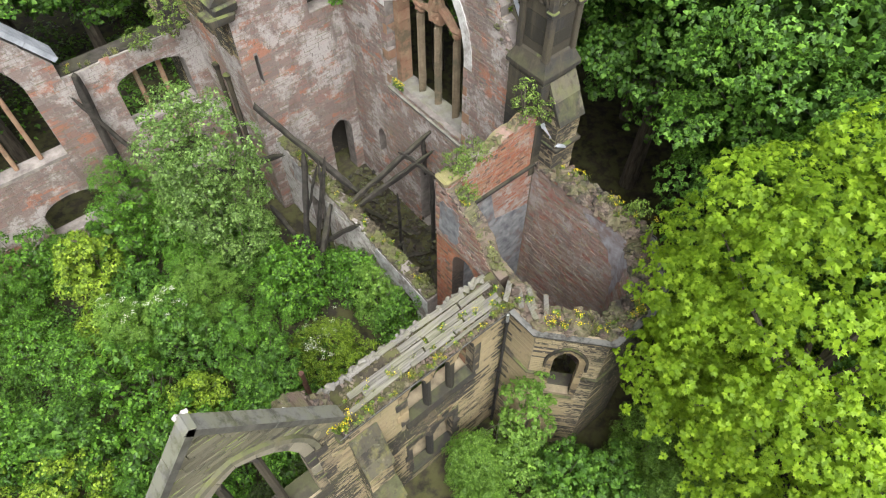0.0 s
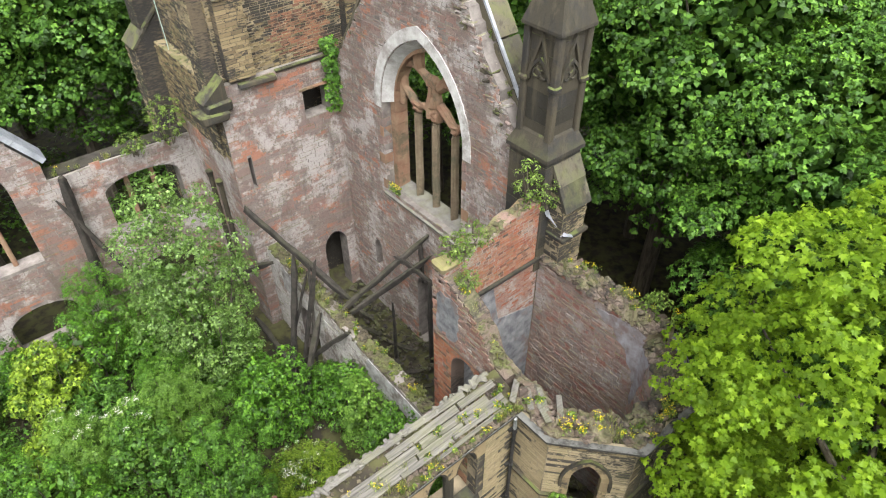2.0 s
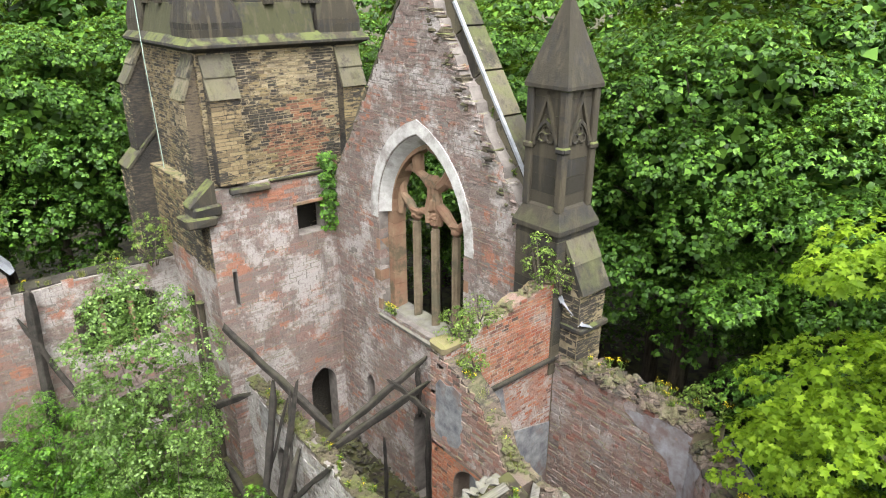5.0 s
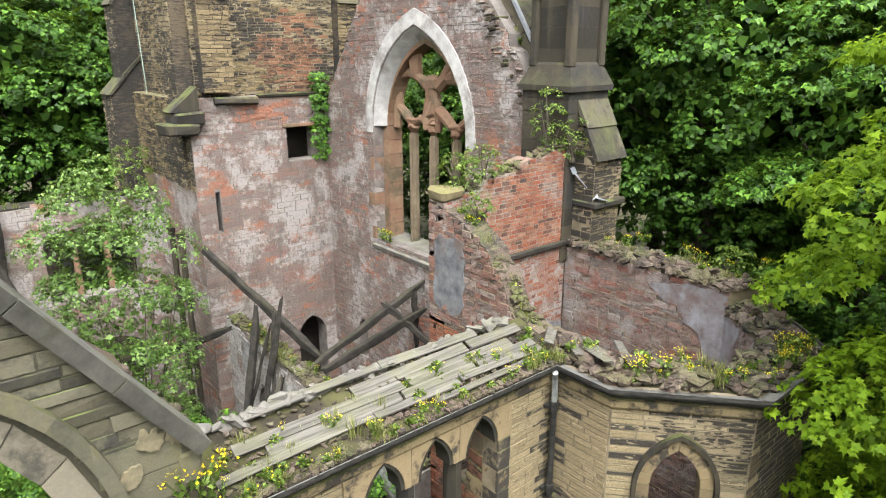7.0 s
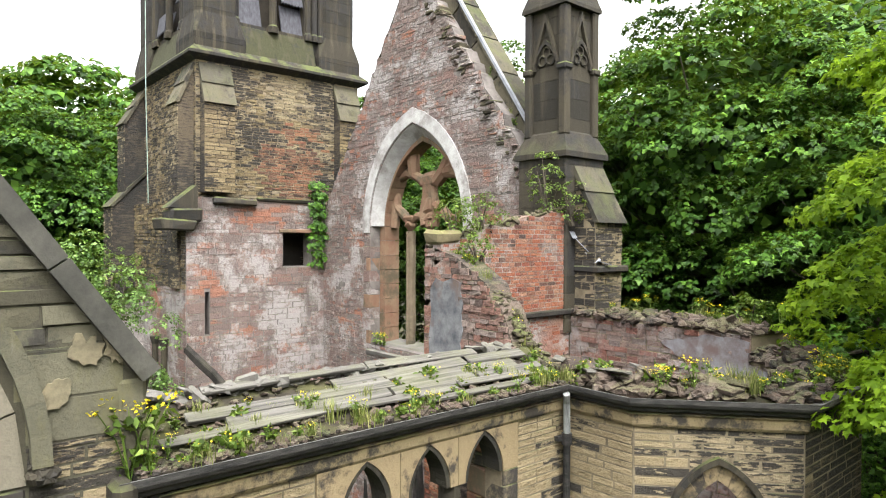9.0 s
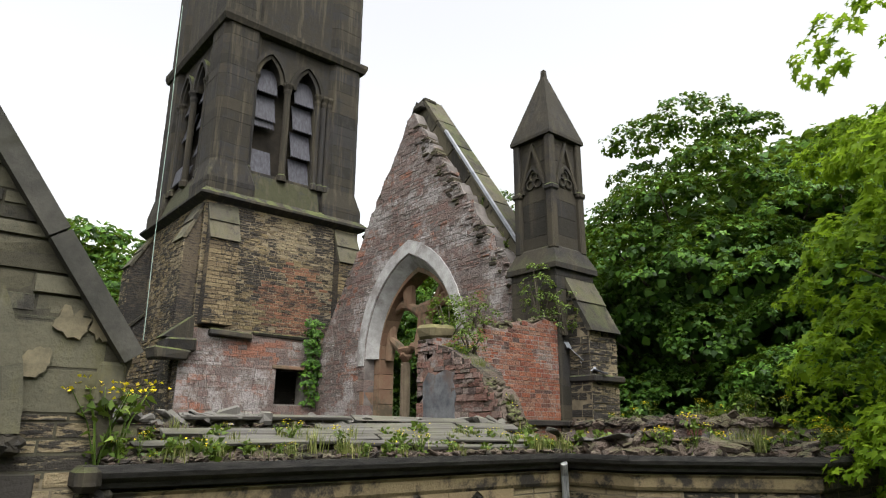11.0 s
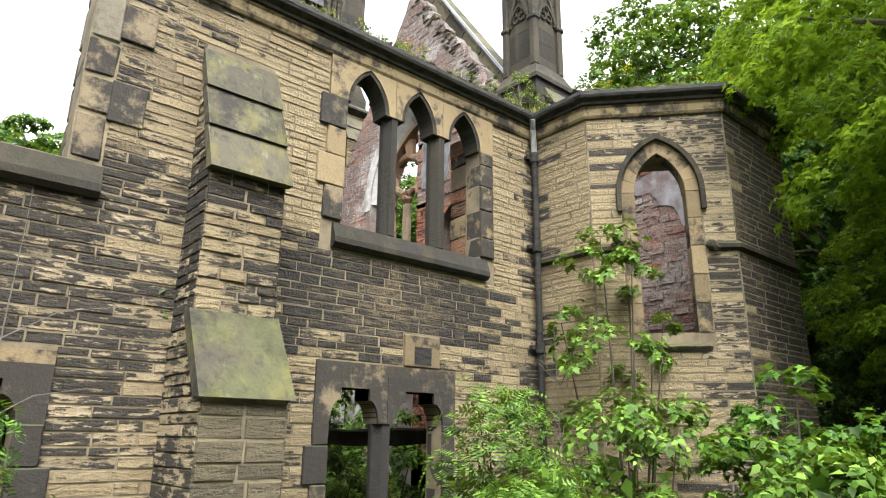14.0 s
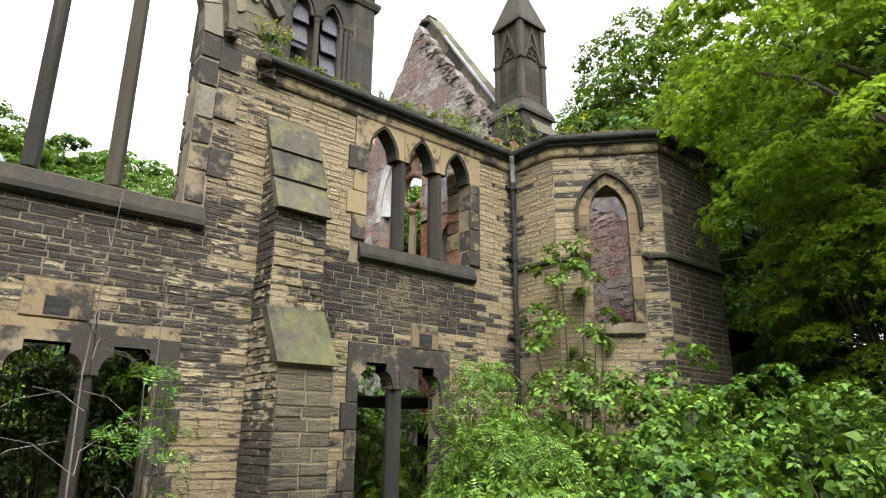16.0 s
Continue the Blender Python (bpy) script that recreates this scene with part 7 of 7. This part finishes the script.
# bushes outside, before the south wall and the apse
for x, y, r, h in ((5.3, 4.7, 0.9, 3.3), (6.5, 3.8, 0.8, 3.2), (7.3, 2.4, 1.0, 3.4), (4.7, 3.4, 0.9, 2.5), (6.0, 1.9, 1.0, 2.7), (8.3, 1.3, 1.1, 3.5), (9.3, -0.2, 1.2, 3.4), (7.4, 0.2, 1.1, 2.8), (5.2, 1.0, 0.9, 2.0), (10.3, 1.4, 1.2, 3.2), (11.0, -1.6, 1.3, 3.2), (9.0, -2.2, 1.2, 2.8), (7.0, -1.6, 1.1, 2.2), (3.6, 2.2, 0.8, 1.4)):
    if k % 3 == 0:
        shrub("bush", k, x, y, r, h, 34, 9, 0.24, M_FRESH, "leafy young ash bush growing against the ruin", 0.38, leaves=5, inner=60, shape=ASH, faces=ash_faces, group="bushes before the apse", flat=0.8)
    elif k % 3 == 1:
        shrub("bush", k, x, y, r, h * 1.04, 36, 18, 0.115, M_FRESH, "light green elder bush growing against the ruin", 0.38, inner=160, group="bushes before the apse", flat=0.8, stems=14)
    else:
        shrub("bush", k, x, y, r, h, 34, 14, 0.13, M_MID, "young maple bush growing against the ruin", 0.38, inner=100, shape=MAPLE, faces=MAPLE_F, group="bushes before the apse", flat=0.8, stems=14)
    k += 1
shrub("sapling", k, 7.15, 4.35, 0.95, 6.3, 50, 12, 0.1, M_FRESH, "slim maple sapling before the apse wall", 0.27, leaves=5, shape=MAPLE, faces=MAPLE_F)
shrub("sapling", k + 1, 0.35, 4.9, 0.4, 3.4, 11, 5, 0.2, M_MID, "thin sapling before the ground-floor window", 0.22, leaves=4, shape=ASH, faces=ash_faces)
k += 2
# bare pale saplings
for x, y, h, sd in ((-0.35, 4.9, 5.6, 1), (0.25, 5.0, 4.6, 2), (6.35, 4.7, 4.4, 3), (-1.4, 4.6, 4.2, 4)):
    r = random.Random(sd)
    s = Shape()
    z0 = ground_height(x, y) - 0.1
    s.tube([(x, y, z0), (x + r.uniform(-0.1, 0.1), y, z0 + h * 0.5), (x + r.uniform(-0.15, 0.15), y + 0.1, z0 + h)], [0.012, 0.009, 0.003], 6)
    for i in range(11):
        b = z0 + h * r.uniform(0.3, 0.9)
        a = r.uniform(0, 6.28)
        l = r.uniform(0.35, 0.95)
        s.tube([(x, y, b), (x + l * 0.5 * math.cos(a), y + l * 0.3 * math.sin(a), b + l * 0.35), (x + l * math.cos(a), y + l * 0.6 * math.sin(a), b + l * 0.45)], [0.006, 0.0045, 0.002], 5)
    tagged(s.make("bare_sapling", M_TWIG), "bare pale sapling with thin dead twigs", "sapling", "dead saplings")

# plants rooted in the walls
for x, y, z, r, h, n, lf in ((8.3, 9.3, 10.45, 0.42, 0.95, 22, 0.12), (8.9, 9.3, 10.6, 0.4, 0.8, 18, 0.11), (10.9, 9.3, 11.0, 0.36, 1.5, 20, 0.12), (11.3, 9.0, 10.9, 0.3, 0.9, 14, 0.11), (6.0, 23.6, 8.3, 0.8, 2.0, 36, 0.15), (4.6, 23.6, 8.3, 0.55, 0.9, 18, 0.14), (8.2, 8.6, 10.1, 0.3, 0.5, 12, 0.1), (12.2, 5.6, 8.9, 0.4, 0.6, 14, 0.14)):
    shrub("wall_shrub", k, x, y, r, h, n, 6, lf * 0.6, M_WEED, "wispy buddleia rooted in the broken wall top", 0.17, leaves=5, bottom=z, group="plants on the walls", stems=7)
    k += 1
rs = np.random.default_rng(9)
cs = np.array([(11.15 + 0.16 * math.sin(i * 1.7), 19.5, 9.7 + i * 0.135) for i in range(20)]) + rs.normal(scale=0.07, size=(20, 3))
pos, nrm = clumps(rs, cs, np.full(20, 0.25), 0.8, 60, 0.3)
nrm += np.array([-0.3, -0.9, 0])
me = leaves_mesh("ivy", pos, nrm, 0.13 * rs.uniform(0.6, 1.2, len(pos)), rs, TRI, TRI_F)
me.materials.append(M_MID)
tagged(new("ivy", me), "green ivy hanging down the tower's inner wall", "ivy", kind="stuff")


cs = np.array([(3.72 + 0.1 * math.sin(i * 2.1), 6.45, 6.75 + i * 0.09) for i in range(10)]) + rs.normal(scale=0.05, size=(10, 3))
pos, nrm = clumps(rs, cs, np.full(10, 0.14), 0.8, 40, 0.3)
me = leaves_mesh("ivy", pos, nrm + np.array([0.6, -0.6, 0]), 0.09 * rs.uniform(0.6, 1.2, len(pos)), rs, TRI, TRI_F)
me.materials.append(M_MID)
tagged(new("ivy", me), "green ivy climbing inside the window jamb", "ivy", kind="stuff")


def weed_kind(seed, h, leaves, flowers, material, leaf=0.09):
    """A ragwort or grass tuft: stems, leaves and yellow heads round its origin."""
    rs = np.random.default_rng(seed)
    n = 5
    lean = rs.uniform(-0.35, 0.35, (n, 2))
    s = Shape()
    for a, b in lean:
        s.tube([(0, 0, -0.04), (a * h * 0.4, b * h * 0.4, h * 0.55), (a * h, b * h, h)], [0.007, 0.006, 0.003], 4)
    t = rs.uniform(0.05, 0.95, leaves)
    w = rs.integers(0, n, leaves)
    pos = np.stack([lean[w, 0] * h * t ** 1.3, lean[w, 1] * h * t ** 1.3, h * t], 1) + rs.normal(scale=0.035, size=(leaves, 3))
    lv = leaves_mesh("leaves", pos, rs.normal(size=(leaves, 3)) + np.array([0, 0, 0.8]), leaf * rs.uniform(0.6, 1.3, leaves), rs)
    lv.materials.append(material)
    stem = bpy.data.meshes.new("stem")
    stem.from_pydata(s.v, [], s.f)
    stem.materials.append(material)
    out = [("stem", stem), ("leaves", lv)]
    if flowers:
        w = rs.integers(0, n, flowers)
        p = np.stack([lean[w, 0] * h, lean[w, 1] * h, np.full(flowers, h)], 1) + rs.normal(scale=0.045, size=(flowers, 3)) * np.array([1, 1, 0.6])
        fl = leaves_mesh("blossom", p, rs.normal(size=(flowers, 3)) * 0.4 + np.array([0, 0, 1]), np.full(flowers, 0.034), rs, np.array([(0, -0.5), (0.5, 0), (0, 0.5), (-0.5, 0)]))
        fl.materials.append(M_PETAL)
        out.append(("blossom", fl))
    return out


def grass_kind(seed, h, n):
    rs = np.random.default_rng(seed)
    s = Shape()
    for i in range(n):
        x, y = rs.normal(scale=0.07, size=2)
        a, l = rs.uniform(0, 6.28), h * rs.uniform(0.5, 1.1)
        dx, dy = 0.35 * l * math.cos(a), 0.35 * l * math.sin(a)
        px, py = -0.006 * math.sin(a), 0.006 * math.cos(a)
        s.add([(x - px, y - py, -0.02), (x + px, y + py, -0.02), (x + dx * 0.4 + px, y + dy * 0.4 + py, l * 0.6), (x + dx * 0.4 - px, y + dy * 0.4 - py, l * 0.6), (x + dx, y + dy, l)], [(0, 1, 2, 3), (3, 2, 4)])
    me = bpy.data.meshes.new("grass")
    me.from_pydata(s.v, [], s.f)
    me.materials.append(M_GRASS)
    return [("grass", me)]


rag = [weed_kind(300 + i, h, 34, 26, M_WEED) for i, h in enumerate((0.3, 0.42, 0.55))]
low = [weed_kind(310 + i, h, 46, 5, M_WEED, 0.1) for i, h in enumerate((0.16, 0.25))]
tuft = [grass_kind(320 + i, h, 44) for i, h in enumerate((0.22, 0.34))]


def plant(kind, name, label, category, group, x, y, z, scale, turn):
    t = tagged(base(name), label, category, group)
    for nm, me in kind:
        o = new(nm, me)
        o.parent = t
        if nm == "blossom":
            o["kind"] = "stuff"
    t.matrix_basis = Matrix.LocRotScale((x, y, z), Euler((0, 0, turn)), (scale,) * 3)


rng = random.Random(90)
def weed_at(x, y, z, size=1.0):
    """One wild plant: mostly low weeds and grass, here and there ragwort."""
    c = rng.random() if size == 1.0 else 0.08 + 0.92 * rng.random()
    if c < 0.2:
        plant(rng.choice(rag), "ragwort", "yellow-flowering ragwort growing on a ruined wall top", "flower", "ragwort on the walls", x, y, z, size * rng.uniform(0.4, 0.75), rng.uniform(0, 6.28))
    elif c < 0.62:
        plant(rng.choice(low), "weed", "low green weed growing on a ruined wall top", "weed", "weeds on the walls", x, y, z, size * rng.uniform(0.5, 1.0), rng.uniform(0, 6.28))
    else:
        plant(rng.choice(tuft), "grass_tuft", "pale dry grass tuft on a ruined wall top", "grass", "grass on the walls", x, y, z, size * rng.uniform(0.5, 1.0), rng.uniform(0, 6.28))


for i in range(90):
    y = 5.86 + rng.random() ** 1.6 * 0.75
    weed_at(rng.uniform(1.8, 7.5), y, 8.53 + max(0, y - 6) * 0.34, 0.8)
for i in range(54):
    s = rng.choice((0, 1, 1, 2, 2, 2, 3, 4, 4))
    t, u = rng.random(), rng.uniform(0.08, 0.75)
    pt = Vector(P[s]).lerp(Vector(P[s + 1]), t).lerp(Vector(Q[s]).lerp(Vector(Q[s + 1]), t), u)
    weed_at(pt.x, pt.y, 8.58 if s < 4 else 8.98)
for i in range(28):
    s = rng.choice((1, 2, 2, 4))
    t, u = rng.random(), rng.uniform(0.05, 0.4)
    pt = Vector(P[s]).lerp(Vector(P[s + 1]), t).lerp(Vector(Q[s]).lerp(Vector(Q[s + 1]), t), u)
    plant(rag[i % 3], "ragwort", "yellow-flowering ragwort among the rubble", "flower", "ragwort on the walls", pt.x, pt.y, 8.53 if s < 4 else 8.95, rng.uniform(0.5, 0.85), rng.uniform(0, 6.28))
for x, y, z in ((1.72, 5.95, 8.5), (1.78, 6.1, 8.5), (1.7, 6.2, 8.6), (1.85, 5.98, 8.52)):
    plant(rag[2], "ragwort", "tall yellow-flowering ragwort beside the bay's gable", "flower", "ragwort on the walls", x, y, z, 1.1, rng.uniform(0, 6.28))
for i in range(22):
    t = rng.random()
    weed_at(7.98, 9.4 - 2.3 * t, 10.42 - (0.75 * t / 0.6 if t < 0.6 else 0.75 + (t - 0.6) * 2.6))
for i in range(34):
    y = rng.uniform(9.8, 18.5)
    weed_at(7.55 + rng.uniform(-0.24, 0.24), y, 4.48 + 0.035 * (y - 9.6))
for y in (16.3, 16.5, 16.1):
    plant(rag[0], "ragwort", "yellow-flowering ragwort on the great window's sill", "flower", "ragwort on the walls", 11.45, y, 7.3, 1.1, y)
for y, z in ((11.2, 13.55), (11.05, 13.3), (11.9, 14.6), (10.6, 12.7)):
    weed_at(11.7, y, z)
for i in range(10):
    weed_at(rng.uniform(1.6, 6.7), 23.9, 8.36)

# ---- single stones of the walls ----
rng = random.Random(99)
UNIT = []
for i in range(6):
    e = [rng.uniform(0.02, 0.06) for _ in range(8)]
    d = [rng.uniform(0.75, 1.0) for _ in range(4)]
    v = [(-0.5, -0.5, -1), (0.5, -0.5, -1), (0.5, 0.5, -1), (-0.5, 0.5, -1), (-0.5 + e[0], -0.5 + e[1] * 2, d[0]), (0.5 - e[2], -0.5 + e[3] * 2, d[1]), (0.5 - e[4], 0.5 - e[5] * 2, d[2]), (-0.5 + e[6], 0.5 - e[7] * 2, d[3])]
    UNIT.append((v, [(4, 5, 6, 7), (0, 1, 5, 4), (1, 2, 6, 5), (2, 3, 7, 6), (3, 0, 4, 7)]))
shared = {}
for parent, m, stones, proud, material, seed in PIECES:
    rng = random.Random(seed)
    word = "brick" if material is M_BRICK else "stone"
    for a0, a1, b0, b1 in stones:
        key = (material.name, rng.randrange(6))
        if key not in shared:
            me = bpy.data.meshes.new(word)
            me.from_pydata(UNIT[key[1]][0], [], UNIT[key[1]][1])
            me.materials.append(material)
            shared[key] = me
        o = new(word, shared[key])
        o.parent = parent
        o.matrix_parent_inverse = Matrix.Translation(-parent.location)
        o.matrix_basis = m @ Matrix.Translation(((a0 + a1) / 2, (b0 + b1) / 2, 0)) @ Matrix.Diagonal((a1 - a0, b1 - b0, max(0.004, rng.uniform(*proud)), 1))
